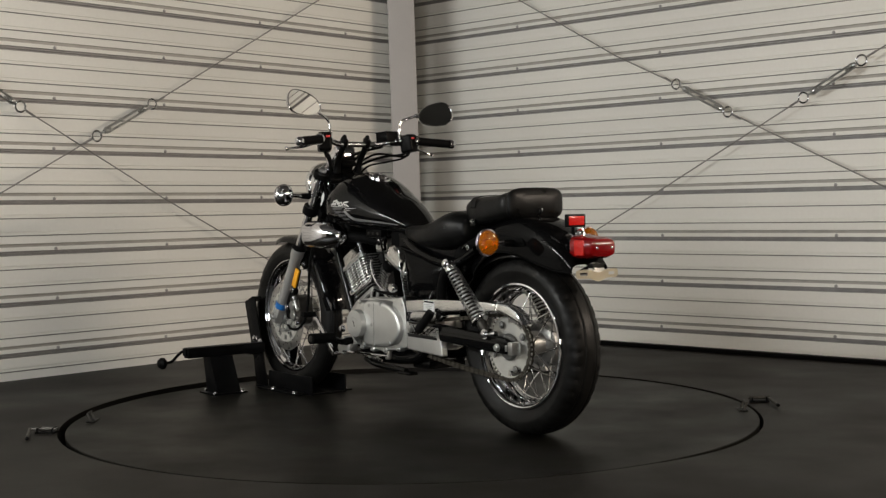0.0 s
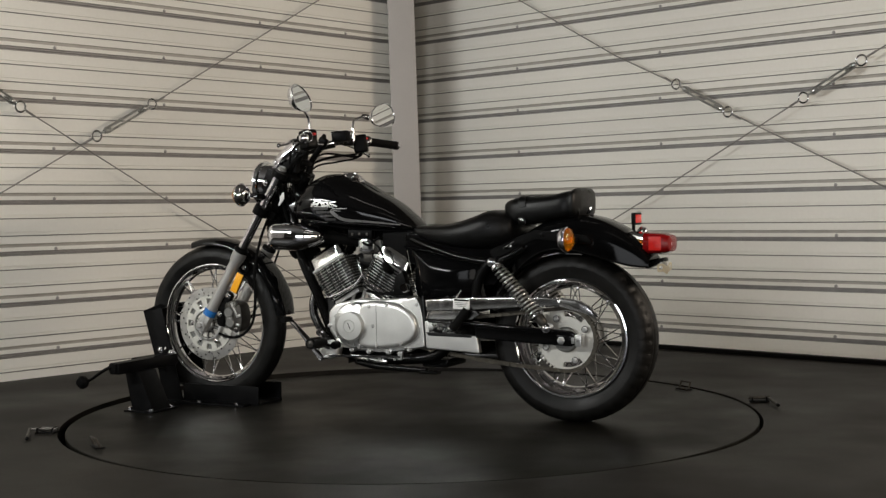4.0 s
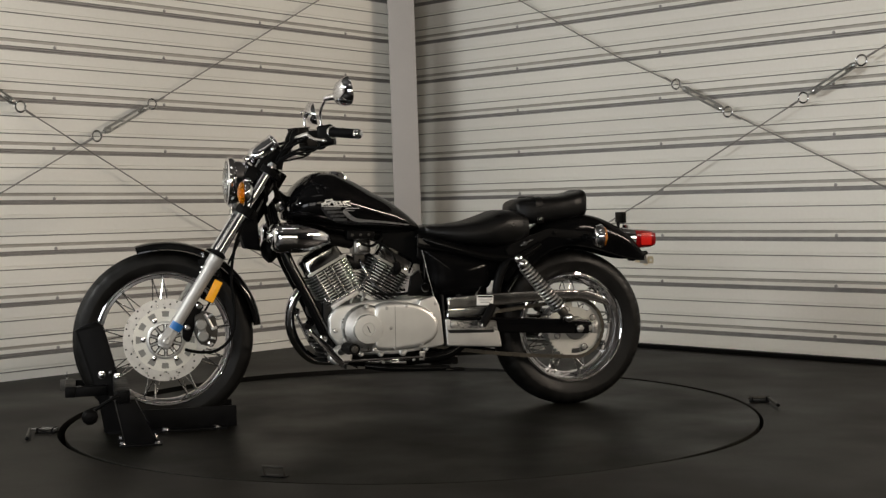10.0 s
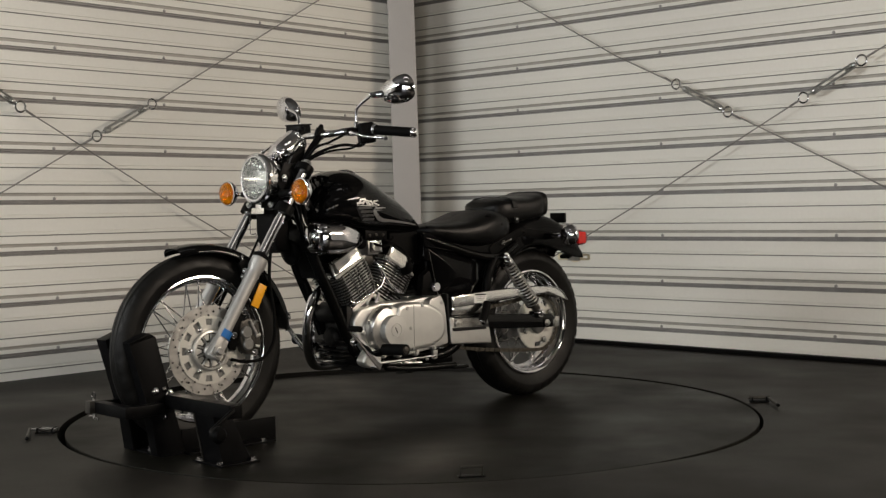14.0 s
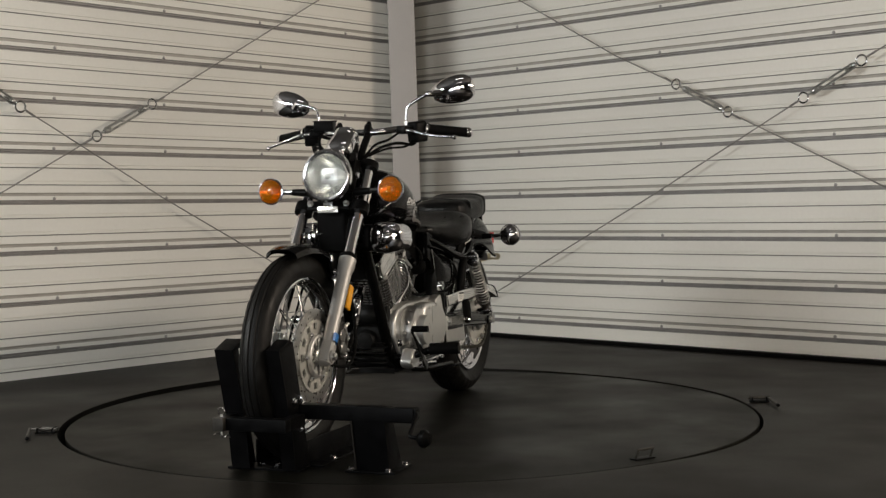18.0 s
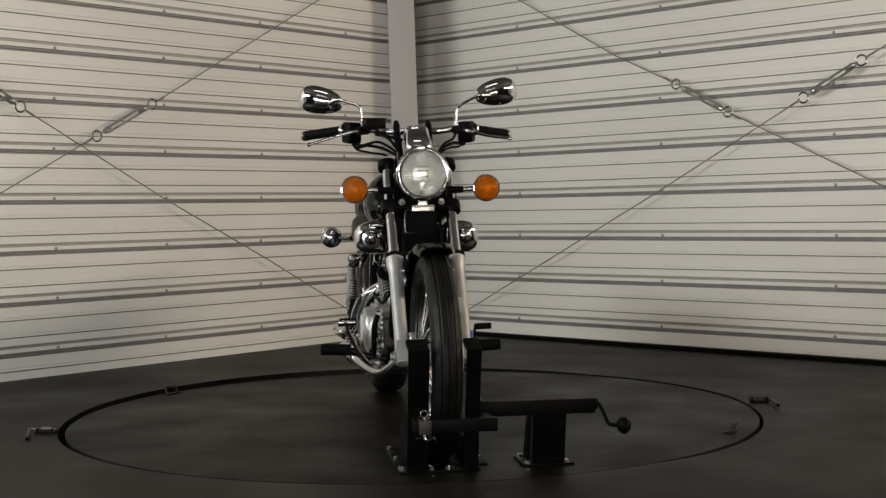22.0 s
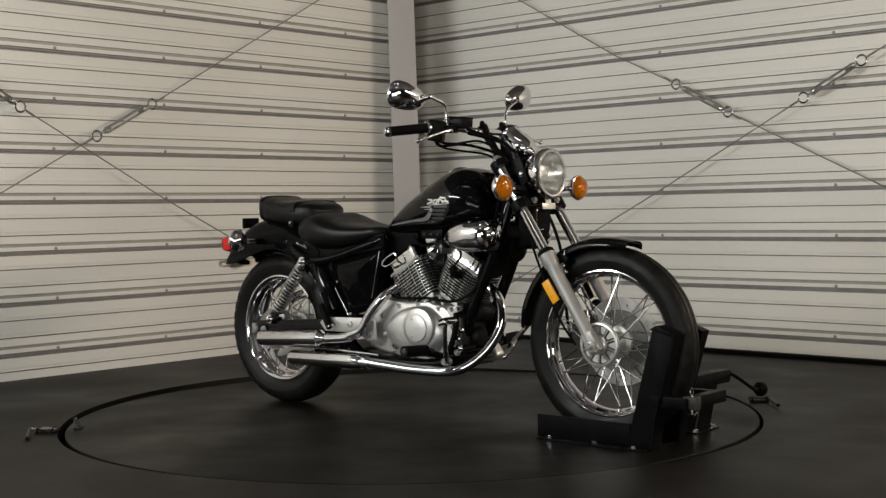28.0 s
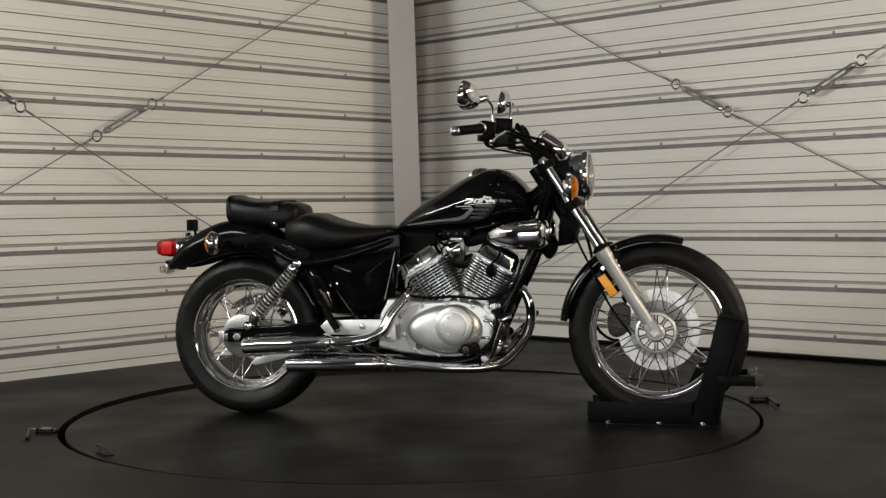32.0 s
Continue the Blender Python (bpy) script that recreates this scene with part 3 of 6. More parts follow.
for s in (-1, 1):
    y = 0.095 * s
    leg = lathe([(0.004, -0.020), (0.016, -0.0195), (0.0205, -0.016), (0.0215, 0.012), (0.0215, 0.022), (0.0205, 0.05), (0.0205, 0.12), (0.0212, 0.235), (0.0218, 0.285), (0.0235, 0.298), (0.0265, 0.306),
                 (0.0270, 0.338), (0.022, 0.342)], on_fork(0.300, y), -FD, 32)
    fork = part("fork_leg", leg, FORK, MB, "satin silver fork leg")
    part("axle_clamp", block((0.042, 0.034, 0.066), Matrix.Translation(FA + V(-0.006, s * 0.098, 0.010)) @ pose(0, 0, 0, 0, -32.3, 0), 0.006), FORK, fork)
    part("stanchion", tube([on_fork(0.58, y), on_fork(0.892, y)], 0.0168, 28), CHROME, fork, "polished fork tube")
    part("dust_seal", lathe([(0.018, 0), (0.0285, 0.0), (0.0275, 0.010), (0.019, 0.016), (0.0168, 0.018)], on_fork(0.588, y), -FD, 28), BLACK_RUBBER, fork)
    part("fork_cap", bolt(on_fork(0.893, y), -FD, 0.013, 0.012), STEEL, fork)
    lean = -27 if s > 0 else -34
    rp = Matrix.Translation(V(1.321 if s > 0 else 1.327, s * 0.104, 0.469)) @ Matrix.Rotation(radians(lean), 4, "Y")
    rf = part("side_reflector", block((0.029, 0.007, 0.078), rp, 0.0025), AMBER_REFLECTOR, MB, "amber side reflector on the fork")
    part("reflector_back", block((0.033, 0.006, 0.082), rp @ pose(0, -0.0065 * s, 0), 0.002), BLACK_SATIN, rf)
    brk_plate = part("mudguard_bracket", plate([(1.372, 0.575), (1.338, 0.590), (1.300, 0.560), (1.288, 0.515), (1.312, 0.500), (1.350, 0.530)], min(0.058 * s, 0.070 * s), max(0.058 * s, 0.070 * s), 0.003, 2, rnd=0.01), BLACK_SATIN, fork)
    for x, z in ((1.351, 0.550), (1.308, 0.526)):
        part("bracket_bolt", bolt(V(x, 0.070 * s, z), Y_AX * s, 0.007, 0.010, seg=10), CHROME, brk_plate)
tape = bmesh.new()
t_ax = V(-0.8452, 0, -0.5345)
skin(tape, [[on_fork(0.345, 0.095) - FD * h + (Y_AX * math.cos(a) + t_ax * math.sin(a)) * r for h, r in ((0.0, 0.0244), (0.0, 0.0254), (0.026, 0.0258), (0.026, 0.0246))] for a in np.linspace(-0.75, 1.7, 15)])
part("blue_tape", tape, BLUE, MB, "strip of blue tape on the fork foot")


def yoke(z, thick, name):
    bm = bmesh.new()
    m = Matrix.Translation(on_fork(z, 0, -0.012)) @ Matrix.Rotation(radians(-32.3), 4, "Y")
    block((0.075, 0.15, thick), m, 0.008, 3, bm)
    for s in (-1, 1):
        lathe([(0.018, -thick / 2), (0.030, -thick / 2), (0.031, 0), (0.030, thick / 2), (0.018, thick / 2)], on_fork(z, 0.095 * s), -FD, 28, bm)
    return part(name, bm, BLACK_SATIN, MB)


yoke(0.742, 0.034, "lower_yoke")
yoke(0.876, 0.024, "upper_yoke")
for s in (-1, 1):
    part("pinch_bolt", bolt(on_fork(0.742, 0.062 * s, 0.03), V(0.84, 0, 0.53), 0.008, 0.012), STEEL, MB)
part("steering_stem", tube([on_fork(0.70, 0, -0.045), on_fork(0.90, 0, -0.045)], 0.028, 24), BLACK_FRAME, MB)
# black cover panel below the headlamp, with a white tag
part("horn_bracket", plate([(1.150, 0.60), (1.205, 0.61), (1.222, 0.67), (1.222, 0.76), (1.165, 0.79)], -0.050, 0.050, 0.014, 4), BLACK_RUBBER, MB)
tagp = part("identity_tag", block((0.004, 0.070, 0.020), pose(1.247, 0.003, 0.740, 0, -4, 0), 0.003), TAG, MB, "small white tag under the headlamp")
part("tag_bracket", block((0.006, 0.030, 0.030), pose(1.243, 0.003, 0.750), 0.001), SOFT_CHROME, tagp)
part("brake_pipe_clip", tube([V(1.236, -0.030, 0.735), V(1.238, -0.052, 0.730), V(1.24, -0.054, 0.675), V(1.24, -0.046, 0.663), V(1.24, -0.020, 0.665)], 0.0014, 6), SOFT_CHROME, MB)

# front mudguard


def guard(c, r, half, a0, a1, drop, n=40, flare=0.0):
    """A curved mudguard: rounded across, with rolled edges."""
    rings = []
    for k in range(n + 1):
        a = radians(a0 + (a1 - a0) * k / n)
        rad = V(math.cos(a), 0, math.sin(a))
        end = min(k, n - k) / n
        w = half * (0.80 + 0.20 * min(1, end * 9))
        ring = []
        for j in range(13):
            t = -1 + 2 * j / 12
            ring.append(c + rad * (r + flare * (1 - abs(2 * k / n - 1)) - drop * abs(t) ** 2.6) + V(0, w * math.sin(t * math.pi / 2), 0))
        inner = [c + (p - c) - (p - c - V(0, (p - c).y, 0)).normalized() * 0.004 for p in reversed(ring)]
        rings.append(ring + inner)
    bm = bmesh.new()
    skin(bm, rings)
    return bm


fg = part("front_mudguard", guard(FA + V(-0.004, 0, 0.004), 0.331, 0.062, 73, 174, 0.026), BLACK_PAINT, MB)
for s in (-1, 1):
    part("mudguard_stay", tube([V(1.352, 0.058 * s, 0.60), V(1.348, 0.066 * s, 0.545), V(1.350, 0.072 * s, 0.50)], 0.0055, 8), SOFT_CHROME, fg)
    part("stay_bolt", bolt(V(1.357, 0.066 * s, 0.532), Y_AX * s, 0.006, 0.006, seg=10), CHROME, fg)

# front brake caliper and its hose
cal = part("brake_caliper", plate([(1.388, 0.388), (1.352, 0.402), (1.318, 0.386), (1.308, 0.340), (1.313, 0.292), (1.336, 0.277), (1.372, 0.290), (1.388, 0.325)], 0.030, 0.094, 0.007, 2, rnd=0.012), DARK_STEEL, MB, "black cast brake caliper")
part("caliper_bracket", plate([(1.428, 0.352), (1.402, 0.425), (1.375, 0.438), (1.352, 0.420), (1.378, 0.375), (1.392, 0.330), (1.404, 0.296), (1.428, 0.306)], 0.070, 0.090, 0.004, 2, rnd=0.01), BLACK_SATIN, cal)
for x, z in ((1.366, 0.355), (1.360, 0.316)):
    part("piston_cap", lathe([(0.001, 0.008), (0.016, 0.008), (0.0195, 0.005), (0.0195, 0.0), (0.001, 0.0)], V(x, 0.094, z), Y_AX, 24), GREY_CAST, cal, "bare silver piston cap")
part("piston_web", block((0.026, 0.006, 0.040), pose(1.363, 0.0965, 0.3355, 0, 8, 0), 0.002), GREY_CAST, cal)
part("bleed_screw", tube([V(1.350, 0.096, 0.376), V(1.326, 0.100, 0.390)], 0.005, 8), STEEL, cal)
part("slide_pin", tube([V(1.352, 0.096, 0.392), V(1.328, 0.096, 0.345)], 0.006, 10), STEEL, cal)
part("pad_spring", block((0.020, 0.006, 0.010), pose(1.322, 0.097, 0.342, 0, 20, 0), 0.002), STEEL, cal)
part("pad_spring", block((0.018, 0.006, 0.008), pose(1.326, 0.097, 0.308, 0, -15, 0), 0.002), STEEL, cal)
for x, z in ((1.370, 0.420), (1.411, 0.348), (1.334, 0.288)):
    part("caliper_bolt", bolt(V(x, 0.093, z), Y_AX, 0.008, 0.009, seg=12), CHROME, cal)
part("brake_hose", tube([V(1.42, 0.085, 0.272), V(1.37, 0.10, 0.262), V(1.31, 0.10, 0.268), V(1.262, 0.095, 0.315), V(1.250, 0.088, 0.40), V(1.258, 0.075, 0.52), V(1.235, 0.062, 0.64), V(1.19, 0.06, 0.74),
                         V(1.15, 0.055, 0.86), V(1.08, -0.02, 0.95), V(1.01, -0.12, 0.985)], 0.0055, 8), BLACK_RUBBER, MB)
part("speedometer_cable", tube([V(1.40, -0.075, 0.30), V(1.33, -0.08, 0.40), V(1.27, -0.07, 0.52), V(1.20, -0.055, 0.66), V(1.13, -0.05, 0.80), V(1.115, -0.02, 0.92)], 0.004, 8), BLACK_RUBBER, MB)

# headlamp
HC, HX = V(1.250, 0.004, 0.846), V(1, 0, 0.03)
shell = lathe([(0.001, -0.105), (0.025, -0.103), (0.048, -0.090), (0.066, -0.062), (0.0735, -0.030), (0.0755, -0.006), (0.072, -0.004), (0.068, -0.030), (0.045, -0.083), (0.001, -0.096)], HC, HX, 48)
headlamp = part("headlamp", shell, CHROME, MB, "round headlamp in a chrome shell")
part("bezel", lathe([(0.0745, -0.016), (0.082, -0.012), (0.0855, -0.002), (0.0835, 0.007), (0.078, 0.011), (0.0765, 0.008), (0.0745, 0.013), (0.070, 0.012), (0.069, 0.004), (0.072, -0.008)], HC, HX, 56, closed=True), BEZEL, headlamp)
part("reflector", lathe([(0.012, -0.066), (0.030, -0.056), (0.050, -0.036), (0.064, -0.014), (0.070, 0.0), (0.0715, 0.0), (0.066, -0.015), (0.050, -0.040), (0.030, -0.060), (0.012, -0.069)], HC, HX, 48, closed=True), REFLECTOR, headlamp)
part("bulb_shield", block((0.010, 0.056, 0.050), Matrix.Translation(HC + V(-0.024, 0, 0)), 0.008), STEEL, headlamp, "square bright bulb shield")
part("shield_face", block((0.002, 0.034, 0.024), Matrix.Translation(HC + V(-0.0185, 0, 0)), 0.0008), REFLECTOR, headlamp)
part("shield_stem", block((0.004, 0.008, 0.060), Matrix.Translation(HC + V(-0.030, 0, -0.030)), 0.001), SOFT_CHROME, headlamp)
part("bulb", lathe([(0.001, -0.064), (0.011, -0.062), (0.011, -0.034), (0.008, -0.030), (0.001, -0.029)], HC, HX, 20), WHITE, headlamp)
lens = part("lens", lathe([(0.073, 0.002), (0.072, 0.006), (0.062, 0.0135), (0.046, 0.019), (0.025, 0.0225), (0.001, 0.0235), (0.001, 0.0205), (0.025, 0.0195), (0.046, 0.016), (0.062, 0.0105), (0.071, 0.002)], HC, HX, 48, caps=False), GLASS, headlamp, "clear fluted headlamp glass")
lens.visible_shadow = False
for s in (-1, 1):
    part("headlamp_bracket", plate([(1.20, 0.80), (1.22, 0.83), (1.19, 0.90), (1.13, 0.885), (1.14, 0.86), (1.18, 0.84)], 0.074 * s - 0.003, 0.074 * s + 0.003, 0.001), BLACK_SATIN, headlamp)
    part("headlamp_stay", tube([V(1.150, 0.064 * s, 0.918), V(1.201, 0.072 * s, 0.825)], 0.0032, 8), CHROME, headlamp)
    part("headlamp_bolt", bolt(V(1.195, 0.079 * s + 0.004, 0.846), Y_AX * s, 0.009, 0.007), CHROME, headlamp)


def signal(c, ahead, reach, s):
    """A bullet turn signal: chrome bowl, amber lens and stalk."""
    d = V(ahead, 0, 0)
    bowl = lathe([(0.001, -0.031), (0.014, -0.030), (0.028, -0.0245), (0.037, -0.014), (0.0405, -0.005), (0.0410, -0.001), (0.036, -0.002), (0.034, -0.009), (0.001, -0.020)], c, d, 36)
    sig = part("turn_signal", bowl, CHROME, MB, "chrome bullet turn signal with amber lens")
    part("lens", lathe([(0.0395, -0.001), (0.0392, 0.006), (0.034, 0.015), (0.022, 0.021), (0.010, 0.0235), (0.001, 0.024)], c, d, 36), AMBER, sig, "amber signal lens")
    part("rim", lathe([(0.038, -0.004), (0.0425, -0.004), (0.0435, 0.000), (0.0425, 0.004), (0.039, 0.005)], c, d, 36, closed=True), CHROME, sig)
    part("bulb", lathe([(0.001, 0.016), (0.007, 0.013), (0.009, 0.004), (0.006, -0.012), (0.001, -0.014)], c, d, 14), AMBER_REFLECTOR, sig)
    inner = V(c.x - ahead * 0.012, c.y - s * reach, c.z - 0.006)
    base = V(c.x - ahead * 0.012, c.y - s * 0.034, c.z - 0.002)
    part("stalk", tube([base, base + (inner - base) * 0.62], 0.0085, 14), CHROME, sig)
    part("boot", tube([base + (inner - base) * 0.42, inner], [0.0105, 0.0135], 14), BLACK_SATIN, sig)
    return sig


for s in (-1, 1):
    signal(V(1.222, 0.2075 * s, 0.801), 1, 0.125, s)
    signal(V(-0.052, 0.214 * s, 0.629), -1, 0.13, s)

# speedometer in a chrome can
SC, SD = V(1.096, 0.004, 0.974), V(-0.81, 0, 0.587)
SU = V(0.587, 0, 0.81)
can = bmesh.new()
can_rings = []
for h, w, u in ((-0.104, 0.010, 0.007), (-0.101, 0.024, 0.016), (-0.093, 0.036, 0.024), (-0.080, 0.0435, 0.0310), (-0.060, 0.0455, 0.0335), (-0.030, 0.0430, 0.0335), (0.000, 0.0395, 0.0325), (0.002, 0.0415, 0.0345),
                (0.010, 0.0415, 0.0345), (0.013, 0.0385, 0.0295), (0.011, 0.0355, 0.0270)):
    can_rings.append([SC + SD * h + V(0, w * (abs(math.cos(a)) ** 0.85) * (1 if math.cos(a) > 0 else -1), 0) + SU * u * (abs(math.sin(a)) ** 0.85) * (1 if math.sin(a) > 0 else -1) for a in np.linspace(0, 2 * math.pi, 40, endpoint=False)])
skin(can, can_rings)
speedo = part("speedometer", can, CHROME, MB, "chrome speedometer can with a black dial", 50)
dl = bmesh.new()
dl.faces.new([dl.verts.new(SC + SD * 0.0115 + V(0, 0.034 * math.cos(a), 0) + SU * 0.0255 * math.sin(a)) for a in np.linspace(0, 2 * math.pi, 32, endpoint=False)])
part("dial", dl, DIAL, speedo)
bars = bmesh.new()
for k in range(9):
    t = radians(-130 + k * 32)
    p = SC + SD * 0.0122 + V(0, 0.028 * math.cos(t), 0) + SU * 0.020 * math.sin(t)
    block((0.005, 0.0016, 0.001), Matrix.Translation(p) @ V(0, 0, 1).rotation_difference(SD).to_matrix().to_4x4() @ Matrix.Rotation(t, 4, "Z"), 0, 1, bars)
for s in (-1, 1):
    part("can_bolt", bolt(V(1.099, 0.004 + 0.040 * s, 0.956), Y_AX * s, 0.006, 0.006, seg=12), CHROME, speedo)
part("can_bracket", plate([(1.160, 0.900), (1.150, 0.915), (1.085, 0.958), (1.072, 0.945), (1.100, 0.890), (1.145, 0.880)], -0.034, 0.042, 0.006, 2, rnd=0.01), BLACK_SATIN, speedo)
part("dial_marks", bars, WHITE, speedo)
part("warning_lamp_bar", block((0.034, 0.070, 0.016), Matrix.Translation(V(1.072, 0.004, 0.922)) @ pose(0, 0, 0, 0, -32, 0), 0.006), BLACK_SATIN, speedo)
part("meter_bracket", block((0.020, 0.050, 0.022), pose(1.188, 0.004, 0.922, 0, 35, 0), 0.006, 3), CHROME, speedo)

# handlebar on two risers
BAR = [(0.865, 0.338, 0.990), (0.925, 0.215, 1.003), (0.965, 0.150, 1.004), (1.005, 0.100, 0.995), (1.020, 0.06, 0.992), (1.022, 0.0, 0.992),
       (1.020, -0.06, 0.992), (1.005, -0.100, 0.995), (0.965, -0.150, 1.004), (0.925, -0.215, 1.003), (0.865, -0.338, 0.988)]
handlebar = part("handlebar", tube(BAR, 0.0112, 16), CHROME, MB, "pulled-back chrome handlebar")
for s in (-1, 1):
    part("riser", tube([V(1.085, 0.048 * s, 0.885), V(1.070, 0.05 * s, 0.93), V(1.035, 0.052 * s, 0.975), V(1.022, 0.052 * s, 0.994)], [0.015, 0.012, 0.012, 0.013], 16), BLACK_SATIN, handlebar)
    part("riser_cap", lathe([(0.001, 0.020), (0.006, 0.018), (0.0095, 0.010), (0.011, 0.0), (0.001, 0.0)], V(1.020, 0.052 * s, 1.010), V(-0.3, 0, 1), 16), BLACK_SATIN, handlebar)
    part("riser_clamp", block((0.036, 0.022, 0.036), Matrix.Translation(V(1.022, 0.052 * s, 0.998)) @ pose(0, 0, 0, 0, -25, 0), 0.009, 3), BLACK_SATIN, handlebar)
    o, i = V(0.862, 0.342 * s, 0.990), V(0.921, 0.224 * s, 1.003)
    d = (o - i).normalized()
    grip = bmesh.new()
    ln = (o - i).length
    prof = [(0.011, 0), (0.0185, 0.002)]
    for k in range(11):
        prof += [(0.0165, 0.006 + k * (ln - 0.012) / 11), (0.0158, 0.008 + k * (ln - 0.012) / 11)]
    prof += [(0.017, ln - 0.003), (0.011, ln)]
    lathe(prof, i, d, 20, grip)
    part("grip", grip, BLACK_RUBBER, handlebar, "black ribbed rubber grip")
    part("bar_end", lathe([(0.001, 0), (0.0165, 0.0), (0.0175, 0.006), (0.0160, 0.014), (0.0115, 0.019), (0.005, 0.021), (0.001, 0.0212)], o - d * 0.004, d, 20), CHROME, handlebar, "chrome bar end")
    sb = V(0.937, 0.192 * s, 1.002)
    sw = block((0.054, 0.050, 0.070), Matrix.Translation(sb + V(0, 0, -0.008)) @ pose(0, 0, 0, 0, 8, -24 * s), 0.010, 3)
    switch = part("switch_box", sw, BLACK_SATIN, handlebar)
    part("switch_button", block((0.012, 0.016, 0.008), Matrix.Translation(sb + V(-0.024, 0.0, 0.012)), 0.002), SEAT_RED, switch)
    part("switch_collar", lathe([(0.012, 0), (0.021, 0), (0.022, 0.004), (0.021, 0.010), (0.012, 0.010)], i - d * 0.008, d, 20), SOFT_CHROME, switch)
    # lever
    pv = V(0.985, 0.165 * s, 0.996)
    tip = V(0.972, 0.334, 0.969) if s > 0 else V(0.982, -0.336, 0.954)
    lev = part("lever", tube([pv, V(1.000, 0.20 * s, 0.992), V(0.990, 0.255 * s, 0.978), tip], [0.0075, 0.0065, 0.005, 0.0045], 10), CHROME, handlebar, "polished hand lever with a ball end")
    part("lever_ball", lathe([(0.001, -0.008), (0.0055, -0.006), (0.008, 0), (0.0055, 0.006), (0.001, 0.008)], tip, Y_AX, 16), CHROME, lev)
    part("lever_perch", block((0.044, 0.040, 0.026), Matrix.Translation(V(0.973, 0.160 * s, 0.999)) @ pose(0, 0, 0, 0, 0, -20 * s), 0.007), BLACK_SATIN, handlebar)
    # mirror
    st = [V(0.950, 0.158 * s, 1.012), V(0.952, 0.160 * s, 1.058), V(0.952, 0.171 * s, 1.082), V(0.947, 0.220 * s, (1.109 if s > 0 else 1.099)), V(0.946, 0.240 * s, (1.116 if s > 0 else 1.103))]
    mirror = part("mirror_stem", tube(st, 0.0052, 12), CHROME, handlebar, "chrome mirror stem")
    part("stem_nut", lathe([(0.005, 0), (0.009, 0), (0.009, 0.016), (0.005, 0.02)], V(0.950, 0.158 * s, 1.014), V(0, 0, 1), 8), SOFT_CHROME, mirror)
    mz = 1.129 if s > 0 else 1.104
    mc = V(0.897, 0.304 if s > 0 else -0.291, mz)
    ax = V(-0.95, -0.12 if s > 0 else 0.17, 0.17).normalized()
    wide = (V(0, s, 0.16) - ax * V(0, s, 0.16).dot(ax)).normalized()
    tall = ax.cross(wide) * (1 if s > 0 else -1)
    if tall.z < 0:
        tall = -tall

    def oval(scale, depth):
        out = []
        for k in range(40):
            a = 2 * math.pi * k / 40
            u, v = math.cos(a), math.sin(a)
            hh = 0.0455 * (1.0 + 0.22 * u)
            out.append(mc + wide * 0.076 * (abs(u) ** 0.88) * (1 if u > 0 else -1) * scale + tall * hh * (abs(v) ** 0.82) * (1 if v > 0 else -1) * scale + ax * depth)
        return out
    hb = bmesh.new()
    skin(hb, [oval(0.12, -0.034), oval(0.45, -0.030), oval(0.75, -0.021), oval(0.93, -0.008), oval(1.0, 0.004), oval(1.0, 0.008), oval(0.955, 0.009), oval(0.945, 0.005)])
    head = part("mirror_shell", hb, CHROME, handlebar, "teardrop chrome mirror shell")
    gb = bmesh.new()
    gb.faces.new([gb.verts.new(p) for p in oval(0.95, 0.0065)])
    part("mirror_glass", gb, MIRROR, head, "mirror glass", 0)
    part("mirror_knuckle", tube([st[-1] - wide * 0.010, st[-1], mc - ax * 0.020 - wide * 0.034], [0.0075, 0.0095, 0.013], 12), CHROME, head)
